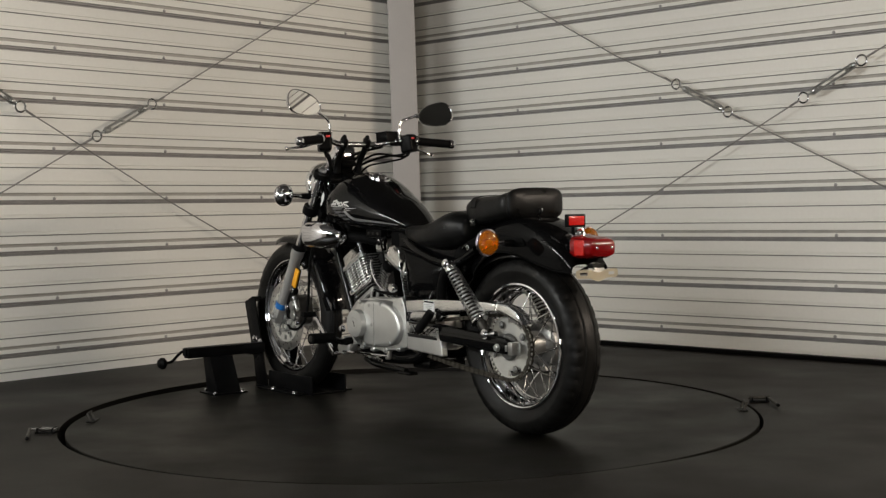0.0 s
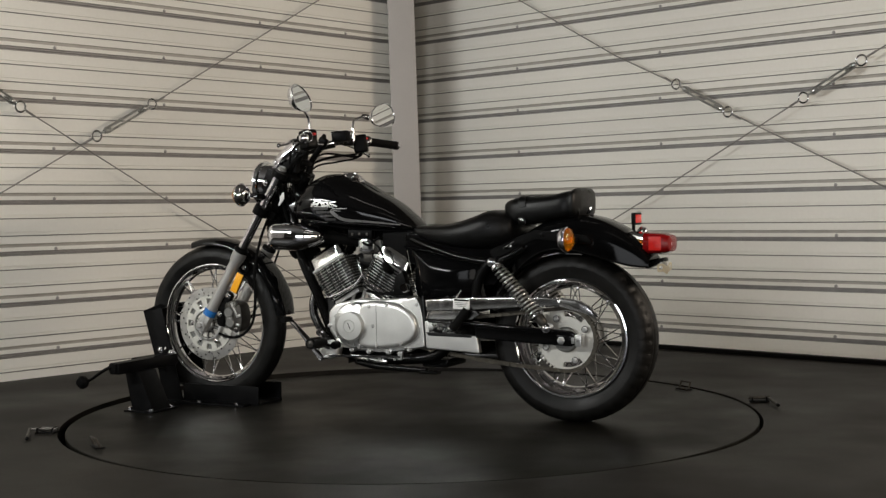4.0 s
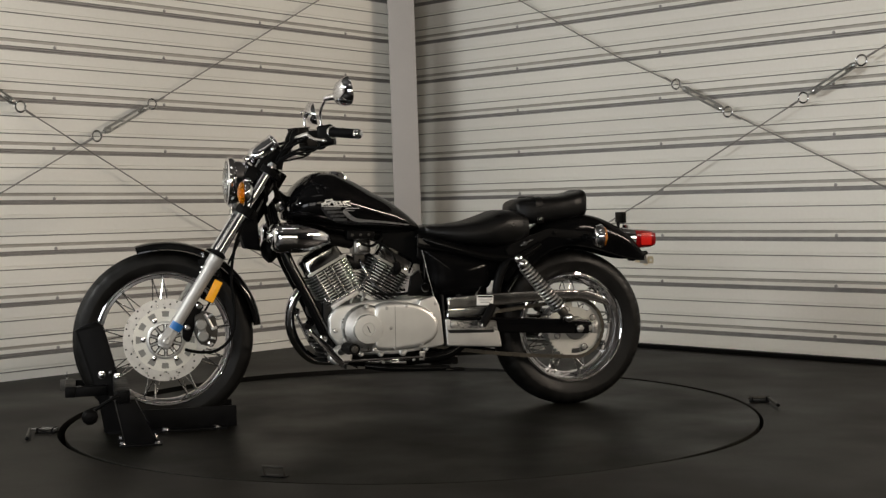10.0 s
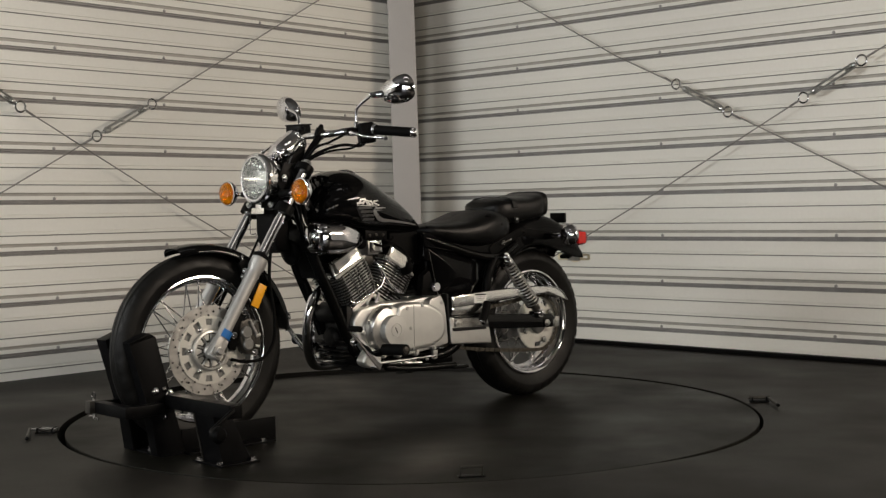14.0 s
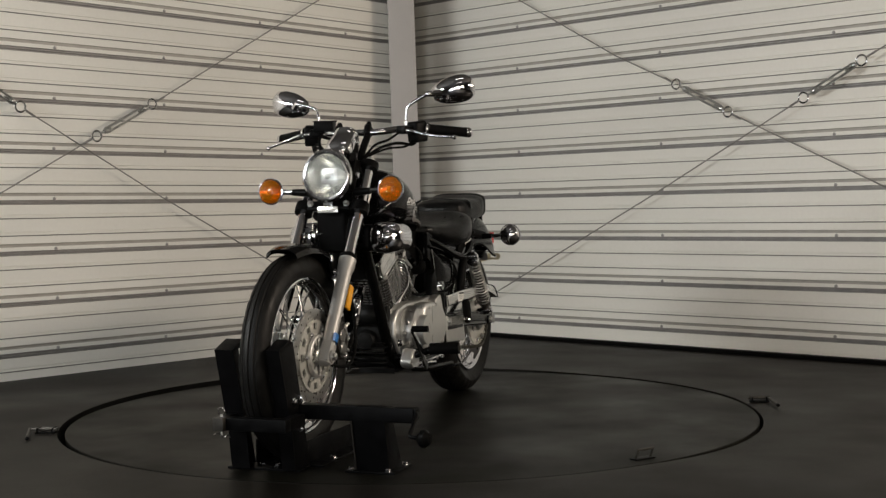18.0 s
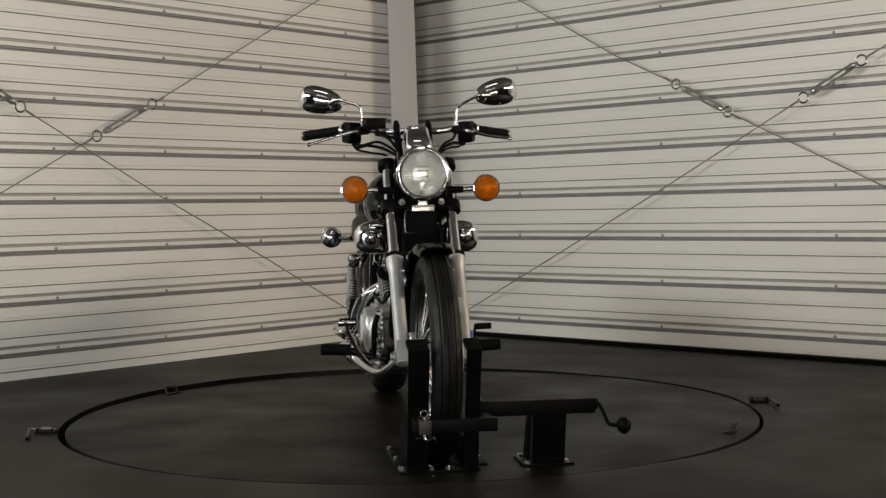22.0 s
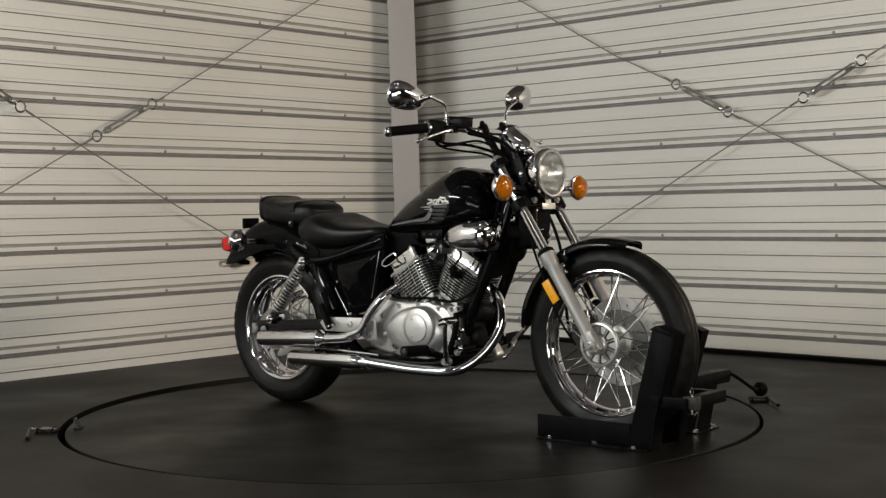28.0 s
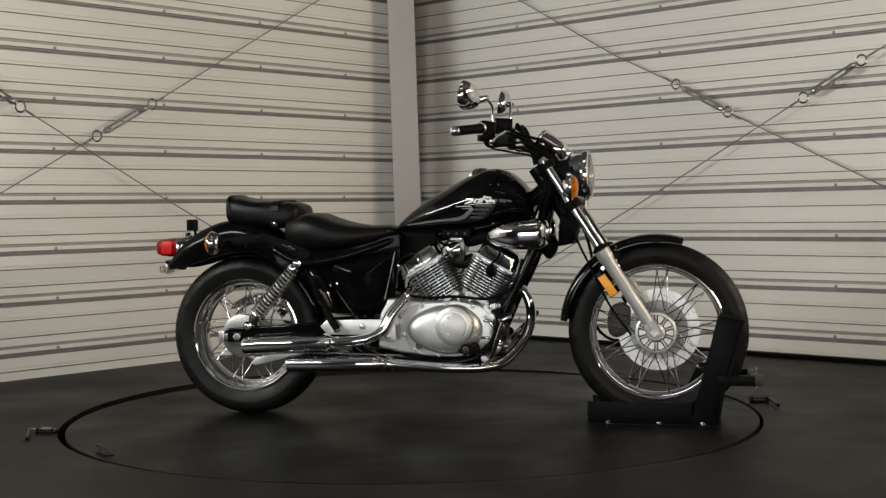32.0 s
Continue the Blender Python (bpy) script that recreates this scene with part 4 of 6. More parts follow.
# master cylinder on the right bar, clutch cable and wiring
res = part("brake_reservoir", block((0.058, 0.066, 0.036), Matrix.Translation(V(0.982, -0.122, 1.018)) @ pose(0, 0, 0, 0, 4, 12), 0.005), BLACK_SATIN, handlebar, "black brake fluid reservoir")
part("reservoir_lid", block((0.061, 0.071, 0.005), Matrix.Translation(V(0.982, -0.122, 1.0375)) @ pose(0, 0, 0, 0, 4, 12), 0.002), BLACK_RUBBER, res)
for name, pts, r in (
        ("clutch_cable", [(0.990, 0.150, 0.992), (1.04, 0.13, 0.965), (1.08, 0.09, 0.94), (1.10, 0.05, 0.86), (1.06, 0.06, 0.74), (0.98, 0.07, 0.64)], 0.0042),
        ("throttle_cable", [(0.940, -0.19, 0.980), (0.945, -0.185, 0.958), (0.99, -0.16, 0.950), (1.06, -0.11, 0.955), (1.11, -0.05, 0.90), (1.09, -0.045, 0.80), (0.95, -0.04, 0.68)], 0.0042),
        ("brake_line", [(1.000, -0.12, 1.005), (1.04, -0.11, 0.985), (1.12, -0.08, 0.955), (1.165, -0.04, 0.88), (1.18, 0.0, 0.80)], 0.005),
        ("wiring", [(0.93, 0.19, 0.978), (0.95, 0.18, 0.952), (1.00, 0.14, 0.955), (1.06, 0.09, 0.93), (1.13, 0.05, 0.875)], 0.005),
        ("wiring", [(0.925, -0.195, 0.978), (0.94, -0.18, 0.945), (1.0, -0.14, 0.948), (1.07, -0.08, 0.925), (1.14, -0.03, 0.875)], 0.005),
        ("wiring", [(0.945, 0.185, 0.975), (0.975, 0.165, 0.945), (1.03, 0.115, 0.935), (1.09, 0.07, 0.90), (1.12, 0.06, 0.82), (1.09, 0.05, 0.72)], 0.0036),
        ("throttle_cable", [(0.935, -0.195, 0.975), (0.95, -0.18, 0.94), (1.01, -0.14, 0.925), (1.08, -0.085, 0.905), (1.115, -0.06, 0.83), (1.06, -0.055, 0.73), (0.94, -0.05, 0.67)], 0.0036),
        ("wiring", [(1.19, 0.03, 0.90), (1.16, 0.075, 0.87), (1.135, 0.08, 0.80), (1.115, 0.06, 0.70), (1.09, 0.05, 0.62)], 0.0045),
        ("wiring", [(1.19, -0.03, 0.90), (1.155, -0.08, 0.86), (1.13, -0.08, 0.79), (1.10, -0.06, 0.69)], 0.0045),
        ("wiring", [(1.16, 0.05, 0.88), (1.13, 0.07, 0.82), (1.10, 0.06, 0.74), (1.08, 0.045, 0.66)], 0.006),
        ("wiring", [(1.16, -0.06, 0.86), (1.12, -0.075, 0.80), (1.08, -0.06, 0.72), (1.05, -0.05, 0.66)], 0.006)):
    part(name, tube([V(*p) for p in pts], r, 8), BLACK_RUBBER, MB)
part("warning_sticker", block((0.03, 0.002, 0.028), Matrix.Translation(V(1.085, 0.062, 0.755)) @ pose(0, 0, 0, 0, 30, 12), 0.0005), SOFT_CHROME, MB)

kt = plate([(1.110, 0.812), (1.117, 0.804), (1.128, 0.790), (1.126, 0.778), (1.136, 0.762), (1.130, 0.757), (1.118, 0.772), (1.108, 0.784), (1.106, 0.796)], 0.092, 0.0945, 0.0008, 1, rnd=0.004)
part("key_tag", kt, WHITE, MB, "small pale tag hanging by the fork")

# ---- fuel tank ----
TX = [0.572, 0.582, 0.605, 0.671, 0.757, 0.838, 0.908, 0.967, 1.007, 1.038, 1.058, 1.068]
T_TOP = curve_of(TX, [0.674, 0.686, 0.708, 0.760, 0.807, 0.850, 0.874, 0.868, 0.845, 0.812, 0.775, 0.735])
T_BOT = curve_of(TX, [0.662, 0.660, 0.660, 0.663, 0.668, 0.675, 0.683, 0.692, 0.698, 0.702, 0.705, 0.710])
T_WID = curve_of(TX, [0.030, 0.052, 0.070, 0.098, 0.126, 0.145, 0.155, 0.155, 0.146, 0.128, 0.104, 0.055])


def tank_y(x, z):
    zt, zb, w = T_TOP(x), T_BOT(x), T_WID(x)
    zm = zb + 0.40 * (zt - zb)
    if z >= zm:
        s = min(1, max(0, (z - zm) / (zt - zm))) ** (1 / 0.95)
        return w * max(0, 1 - s * s) ** 0.41
    s = min(1, max(0, (zm - z) / (zm - zb))) ** (1 / 0.8)
    return w * max(0, 1 - s * s) ** 0.28


def tank_section(x):
    zt, zb, w = T_TOP(x), T_BOT(x), T_WID(x)
    zm = zb + 0.40 * (zt - zb)
    out = []
    for k in range(40):
        a = 2 * math.pi * k / 40
        u, v = math.cos(a), math.sin(a)
        if v >= 0:
            out.append(V(x, w * (abs(u) ** 0.82) * (1 if u > 0 else -1), zm + (zt - zm) * v ** 0.95))
        else:
            out.append(V(x, w * (abs(u) ** 0.56) * (1 if u > 0 else -1), zm - (zm - zb) * abs(v) ** 0.8))
    return out


tb = bmesh.new()
skin(tb, [tank_section(x) for x in np.concatenate([np.linspace(0.572, 0.60, 5), np.linspace(0.615, 1.0, 26), np.linspace(1.008, 1.068, 12)])])
tank = part("fuel_tank", tb, BLACK_PAINT, MB, "gloss black teardrop fuel tank with silver stripes", 60)
part("tank_seam", tube([V(x, 0.6 * T_WID(x), T_BOT(x) - 0.001) for x in np.linspace(0.60, 1.04, 12)], 0.004, 8), BLACK_PAINT, tank)
part("tank_seam", tube([V(x, -0.6 * T_WID(x), T_BOT(x) - 0.001) for x in np.linspace(0.60, 1.04, 12)], 0.004, 8), BLACK_PAINT, tank)
cap = part("filler_cap", lathe([(0.001, 0.012), (0.020, 0.0115), (0.028, 0.009), (0.031, 0.005), (0.040, 0.003), (0.042, -0.004), (0.03, -0.012), (0.001, -0.012)], V(0.860, 0.0, 0.861), V(-0.36, 0, 0.93), 32), CHROME, tank, "chrome filler cap")
part("cap_lock", block((0.018, 0.008, 0.006), Matrix.Translation(V(0.855, 0, 0.873)) @ pose(0, 0, 0, 0, -21, 0), 0.002), SOFT_CHROME, cap)


def decal(points, width, material, name, label=""):
    """A thin stripe laid on both flanks of the tank along x, z points."""
    pts = smooth_path([V(x, 0, z) for x, z in points], 5)
    w = np.interp(np.linspace(0, 1, len(pts)), np.linspace(0, 1, len(width)), width)
    for s in (-1, 1):
        bm = bmesh.new()
        rows = []
        for i, p in enumerate(pts):
            d = (pts[min(i + 1, len(pts) - 1)] - pts[max(i - 1, 0)]).normalized()
            nrm = V(-d.z, 0, d.x)
            row = []
            for k in range(4):
                q = p + nrm * w[i] * (k / 3 - 0.5)
                row.append(bm.verts.new((q.x, s * (tank_y(q.x, q.z) + 0.0012), q.z)))
            rows.append(row)
        for a, b in zip(rows, rows[1:]):
            for k in range(3):
                bm.faces.new((a[k], a[k + 1], b[k + 1], b[k]))
        part(name, bm, material, tank, label)


# sweeping stripes and the emblem, drawn as plain slanted shapes
decal([(0.875, 0.738), (0.855, 0.718), (0.825, 0.703), (0.76, 0.697), (0.69, 0.690), (0.625, 0.682)], [0.013, 0.014, 0.012, 0.008, 0.006, 0.003], SILVER, "stripe", "silver sweep stripe")
decal([(0.868, 0.744), (0.842, 0.744), (0.812, 0.744)], [0.005, 0.004, 0.001], SILVER, "stripe")
decal([(0.875, 0.737), (0.855, 0.7365), (0.835, 0.736)], [0.003, 0.003, 0.001], SILVER, "stripe")
for k in range(4):
    decal([(0.945 - 0.012 * k, 0.745 - 0.013 * k), (0.915 - 0.010 * k, 0.745 - 0.013 * k), (0.885 - 0.008 * k, 0.745 - 0.013 * k)], [0.009, 0.009, 0.007], GREY_DECAL, "shadow_stripe")
decal([(0.950, 0.752), (0.928, 0.728), (0.893, 0.705), (0.850, 0.6935), (0.79, 0.689), (0.72, 0.684), (0.65, 0.678)], [0.016, 0.022, 0.018, 0.012, 0.006, 0.004, 0.002], DARK_DECAL, "shadow_stripe", "dark grey sweep stripe")
EMBLEM = [((0.953, 0.760), (0.925, 0.763), 0.007), ((0.940, 0.772), (0.915, 0.775), 0.006), ((0.938, 0.769), (0.944, 0.762), 0.006), ((0.921, 0.766), (0.929, 0.756), 0.006),
          ((0.918, 0.778), (0.905, 0.754), 0.006), ((0.924, 0.767), (0.902, 0.769), 0.0045), ((0.905, 0.766), (0.893, 0.754), 0.006), ((0.905, 0.7665), (0.885, 0.768), 0.0045),
          ((0.890, 0.768), (0.878, 0.755), 0.006), ((0.902, 0.756), (0.880, 0.757), 0.0045), ((0.878, 0.767), (0.868, 0.756), 0.006), ((0.876, 0.767), (0.852, 0.769), 0.005),
          ((0.868, 0.760), (0.848, 0.752), 0.005), ((0.955, 0.754), (0.860, 0.750), 0.0025)]
for p, q, w in EMBLEM:
    decal([p, ((p[0] + q[0]) / 2, (p[1] + q[1]) / 2), q], [w, w, w * 0.8], WHITE_DECAL, "emblem_stroke")

# ---- seats ----


def pad(sections, name, label, material=VINYL, parent=None, e1=0.62, e2=0.62, n=36, crown=0.0):
    """A cushion from (x, top, bottom, half width) sections."""
    xs = [s[0] for s in sections]
    top, bot, wid = (curve_of(xs, [s[i] for s in sections]) for i in (1, 2, 3))
    rings = []
    x0, x1 = xs[0], xs[-1]
    for k in range(n + 1):
        x = x0 + (x1 - x0) * (0.5 - 0.5 * math.cos(math.pi * k / n))
        zt, zb, w = top(x), bot(x), wid(x)
        zm = (zt + zb) / 2
        ring = []
        for j in range(36):
            a = 2 * math.pi * j / 36
            u, v = math.cos(a), math.sin(a)
            z = zm + (zt - zb) / 2 * (abs(v) ** e1) * (1 if v > 0 else -1)
            if v > 0:
                z -= crown * (1 - abs(u)) * 0.5
            ring.append(V(x, w * (abs(u) ** e2) * (1 if u > 0 else -1), z))
        rings.append(ring)
    bm = bmesh.new()
    skin(bm, rings)
    return part(name, bm, material, parent or MB, label, 60)


seat = pad([(0.172, 0.672, 0.650, 0.05), (0.180, 0.700, 0.630, 0.105), (0.200, 0.718, 0.616, 0.130), (0.235, 0.731, 0.603, 0.146), (0.275, 0.734, 0.594, 0.154), (0.326, 0.717, 0.592, 0.156),
            (0.388, 0.698, 0.597, 0.150), (0.45, 0.688, 0.606, 0.136), (0.52, 0.684, 0.622, 0.112), (0.57, 0.680, 0.640, 0.085), (0.590, 0.672, 0.650, 0.05)], "rider_seat", "black vinyl dished rider seat", crown=0.01)
pill = pad([(-0.053, 0.775, 0.722, 0.07), (-0.046, 0.793, 0.706, 0.100), (-0.02, 0.793, 0.698, 0.113), (0.04, 0.781, 0.688, 0.118), (0.10, 0.777, 0.680, 0.116), (0.16, 0.773, 0.676, 0.110),
            (0.20, 0.767, 0.684, 0.097), (0.222, 0.756, 0.698, 0.077), (0.234, 0.742, 0.722, 0.04)], "pillion_pad", "black vinyl pillion pad", e1=0.5, e2=0.5)
strap = []
for a in np.linspace(0, math.pi, 19):
    u, v = math.cos(a), math.sin(a)
    strap.append((0.1125 * (abs(u) ** 0.5) * (1 if u > 0 else -1), 0.736 + 0.0405 * (v ** 0.5)))
sb = bmesh.new()
skin(sb, [[V(x, y * 1.012, z + 0.001), V(x, y * 1.03, z + 0.003), V(x + 0.026, y * 1.03, z + 0.003), V(x + 0.026, y * 1.012, z + 0.001)] for (y, z), x in zip(strap, [0.130 - 0.0 * k for k in range(19)])])
part("seat_strap", sb, VINYL, pill, "black strap round the pillion pad")
for s in (-1, 1):
    part("strap_bracket", block((0.026, 0.005, 0.024), pose(0.142, 0.117 * s, 0.690), 0.002), BLACK_FRAME, pill)
    part("strap_bolt", bolt(V(0.142, 0.120 * s, 0.694), Y_AX * s, 0.004, 0.006, seg=12), SOFT_CHROME, pill)
part("pad_hook", tube([V(-0.045, 0.0, 0.715), V(-0.060, 0.0, 0.722), V(-0.062, 0.0, 0.734)], 0.006, 8), CHROME, pill)

# ---- rear mudguard and tail ----
rings = []
G_TOP = [(0.205, 0.560), (0.190, 0.600), (0.160, 0.640), (0.115, 0.672), (0.060, 0.695), (0.0, 0.708), (-0.05, 0.709), (-0.111, 0.696), (-0.174, 0.668), (-0.227, 0.634), (-0.262, 0.598), (-0.288, 0.560)]
G_LOW = [(0.186, 0.500), (0.165, 0.530), (0.130, 0.558), (0.085, 0.582), (0.040, 0.592), (0.0, 0.592), (-0.04, 0.587), (-0.098, 0.573), (-0.155, 0.556), (-0.205, 0.542), (-0.245, 0.535), (-0.284, 0.533)]
G_WID = [0.086, 0.092, 0.096, 0.098, 0.099, 0.099, 0.098, 0.096, 0.092, 0.087, 0.082, 0.076]
tt = np.linspace(0, 1, 12)
f_tx, f_tz = curve_of(tt, [p[0] for p in G_TOP]), curve_of(tt, [p[1] for p in G_TOP])
f_lx, f_lz, f_w = curve_of(tt, [p[0] for p in G_LOW]), curve_of(tt, [p[1] for p in G_LOW]), curve_of(tt, G_WID)
for t in np.linspace(0, 1, 40):
    top, low, w = V(f_tx(t), 0, f_tz(t)), V(f_lx(t), 0, f_lz(t)), f_w(t)
    ring = []
    for k in range(17):
        a = math.pi * k / 16
        y, h = w * math.cos(a), math.sin(a)
        y = w * (abs(math.cos(a)) ** 0.36) * (1 if math.cos(a) > 0 else -1)
        ring.append(low + (top - low) * (h ** 0.52) + V(0, y, 0))
    c0 = low + (top - low) * 0.3
    inner = [c0 + (p - c0) * 0.955 for p in reversed(ring)]
    rings.append(ring + inner)
gb = bmesh.new()
skin(gb, rings)
rear_guard = part("rear_mudguard", gb, COVER_BLACK, MB, "deep gloss black rear mudguard", 50)
for s in (-1, 1):
    part("mudguard_trim", tube([V(x, s * (w + 0.001), z + 0.002) for (x, z), w in zip(G_LOW[1:], G_WID[1:])], 0.0032, 8), BLACK_RUBBER, rear_guard)
    rail = part("seat_rail", plate([(0.275, 0.585), (0.235, 0.615), (0.10, 0.660), (-0.085, 0.640), (-0.10, 0.612), (-0.04, 0.612), (0.10, 0.630), (0.205, 0.580), (0.245, 0.545)], s * 0.0965 - 0.004, s * 0.0965 + 0.004, 0.002, rnd=0.012), BLACK_RUBBER, MB, "black mudguard rail")
    for x, z in ((0.195, 0.607), (0.08, 0.643)):
        part("rail_bolt", bolt(V(x, 0.1005 * s, z), Y_AX * s, 0.006, 0.005, seg=12), SOFT_CHROME if x > 0.1 else BLACK_SATIN, rail)
    part("helmet_hook", tube([V(0.215, 0.108 * s, 0.600), V(0.19, 0.118 * s, 0.612), V(0.172, 0.118 * s, 0.620)], 0.004, 8), SOFT_CHROME, rail)
# tail lamp
base = bmesh.new()


def rounded(x, w, z0, z1, n=28, e=0.55):
    zm, h = (z0 + z1) / 2, (z1 - z0) / 2
    return [V(x, w * (abs(math.cos(a)) ** e) * (1 if math.cos(a) > 0 else -1), zm + h * (abs(math.sin(a)) ** e) * (1 if math.sin(a) > 0 else -1)) for a in np.linspace(0, 2 * math.pi, n, endpoint=False)]


skin(base, [rounded(-0.195, 0.030, 0.60, 0.650), rounded(-0.215, 0.043, 0.583, 0.655), rounded(-0.245, 0.055, 0.574, 0.652), rounded(-0.262, 0.060, 0.573, 0.650)])
tail = part("tail_lamp", base, CHROME, MB, "chrome tail lamp with a red lens")
lensb = bmesh.new()
skin(lensb, [rounded(-0.262, 0.0585, 0.575, 0.648), rounded(-0.300, 0.0585, 0.576, 0.646), rounded(-0.330, 0.056, 0.578, 0.643), rounded(-0.346, 0.050, 0.584, 0.637), rounded(-0.352, 0.036, 0.594, 0.627), rounded(-0.353, 0.01, 0.605, 0.615)])
part("lens", lensb, RED, tail, "red tail lamp lens")
for s in (-1, 1):
    part("side_reflex", block((0.042, 0.004, 0.046), pose(-0.303, 0.0585 * s, 0.611), 0.001), BRIGHT_RED, tail, "bright red reflex panel")
    part("lens_screw", bolt(V(-0.350, 0.030 * s, 0.610), V(-1, 0, 0), 0.004, 0.003, seg=10), CHROME, tail)
part("plate_lamp", lathe([(0.001, 0.018), (0.012, 0.014), (0.018, 0.004), (0.019, 0.0), (0.001, 0.0)], V(-0.245, 0, 0.650), V(-0.1, 0, 1), 20), CHROME, tail)
refx = part("tail_reflector", block((0.008, 0.064, 0.028), pose(-0.2285, 0.001, 0.693), 0.002), BRIGHT_RED, MB, "red reflector on a stalk above the tail lamp")
part("reflector_holder", block((0.014, 0.078, 0.041), pose(-0.224, 0.001, 0.693), 0.004), BLACK_SATIN, refx)
part("reflector_stalk", tube([V(-0.214, 0.001, 0.676), V(-0.212, 0.001, 0.628)], 0.006, 8), BLACK_SATIN, refx)


pb = bmesh.new()
ys = np.linspace(-0.088, 0.088, 33)
gridp = []
for i in range(4):
    row = []
    for y in ys:
        end = max(0.0, abs(y) - 0.076) / 0.012
        dip = 0.5 + 0.5 * math.cos(math.pi * min(1.0, abs(y) / 0.042))
        half = 0.0135 * math.sqrt(max(0.10, 1 - 0.80 * end * end))
        row.append(pb.verts.new((-0.322 - 0.004 * math.cos(y * 30), y, 0.531 - 0.010 * dip + half * (-1, -0.34, 0.34, 1)[i])))
    gridp.append(row)
for i in range(3):
    for k in range(32):
        if not (i == 1 and 0.046 < abs(ys[k] + ys[k + 1]) / 2 < 0.074):
            pb.faces.new((gridp[i][k], gridp[i][k + 1], gridp[i + 1][k + 1], gridp[i + 1][k]))
bmesh.ops.solidify(pb, geom=pb.faces[:], thickness=0.004)
pl = part("plate_bracket", pb, CREAM, MB, "cream plate bracket with two slots and no plate")
part("bracket_arm", block((0.07, 0.05, 0.014), pose(-0.292, 0, 0.545, 0, 22, 0), 0.004), BLACK_SATIN, pl)
part("bracket_tongue", plate([(-0.316, 0.516), (-0.321, 0.516), (-0.318, 0.548), (-0.312, 0.548)], -0.032, 0.032, 0.001), STEEL, pl)
part("bracket_bolt", bolt(V(-0.318, 0.012, 0.548), V(-1, 0, 0.3), 0.007, 0.006), STEEL, pl)

# ---- rear wheel, drive and suspension ----
rhub = lathe([(0.012, -0.085), (0.070, -0.083), (0.074, -0.075), (0.074, -0.045), (0.058, -0.040), (0.045, -0.030), (0.045, 0.03), (0.058, 0.036), (0.060, 0.050), (0.04, 0.06), (0.012, 0.075)], RA, Y_AX, 44)
rear_wheel = part("rear_wheel", rhub, GREY_CAST, MB)
part("tyre", tyre_mesh(RA, 0.291, 0.132, 0.198, ((-0.022, 0.0026), (0.022, 0.0026)), 200, 5, 0.0038, 0.36), TYRE, rear_wheel, "wide black rear tyre with notched shoulders")
part("rim", rim_mesh(RA, 0.198, 0.106, 0.95), CHROME, rear_wheel, "chrome spoked rim")
spokes(RA, 0.062, 0.044, 0.180, 36, rear_wheel, 0.1)


def sprocket_slots(i, k):
    return i == 3 and (28 <= k <= 43 or 78 <= k <= 92)


teeth = ring_plate(RA, 0.083, [0.040, 0.052, 0.066, 0.077, 0.095, 0.1045], 120, sprocket_slots, 0.007)
for k in range(44):
    a = 2 * math.pi * k / 44
    block((0.009, 0.0055, 0.007), Matrix.Translation(RA + V(0.1065 * math.cos(a), 0.0865, 0.1065 * math.sin(a))) @ Matrix.Rotation(-a, 4, "Y"), 0.0015, 1, teeth)
sprocket = part("rear_sprocket", teeth, WHITE_ALU, rear_wheel, "pale alloy rear sprocket with slots")
part("sprocket_boss", lathe([(0.040, 0.0), (0.044, 0.004), (0.038, 0.012), (0.020, 0.014)], RA + Y_AX * 0.086, Y_AX, 36), GREY_CAST, rear_wheel)
for deg_ in (64, 152, -21, -115):
    a = radians(deg_)
    part("sprocket_bolt", bolt(RA + V(0.077 * math.cos(a), 0.091, 0.077 * math.sin(a)), Y_AX, 0.0080, 0.008), STEEL, rear_wheel)
    part("bolt_washer", lathe([(0.006, 0.0), (0.012, 0.0), (0.012, 0.002), (0.006, 0.002)], RA + V(0.077 * math.cos(a), 0.0902, 0.077 * math.sin(a)), Y_AX, 18), DARK_STEEL, rear_wheel)
drum = part("brake_drum_plate", lathe([(0.012, -0.100), (0.030, -0.100), (0.034, -0.092), (0.066, -0.090), (0.078, -0.086), (0.080, -0.078), (0.012, -0.076)], RA, Y_AX, 40), GREY_CAST, rear_wheel, "grey cast rear drum brake plate")
part("brake_arm", plate([(0.03, 0.225), (0.045, 0.225), (0.055, 0.30), (0.040, 0.305)], -0.108, -0.100, 0.002), STEEL, drum)
part("torque_arm", plate([(0.045, 0.192), (0.060, 0.188), (0.285, 0.238), (0.285, 0.256), (0.235, 0.250), (0.06, 0.214)], -0.116, -0.108, 0.002), CAST, MB, "flat silver brake torque arm")
part("brake_rod", tube([V(0.035, -0.112, 0.23), V(0.30, -0.150, 0.238), V(0.62, -0.155, 0.23)], 0.004, 8), SOFT_CHROME, MB)

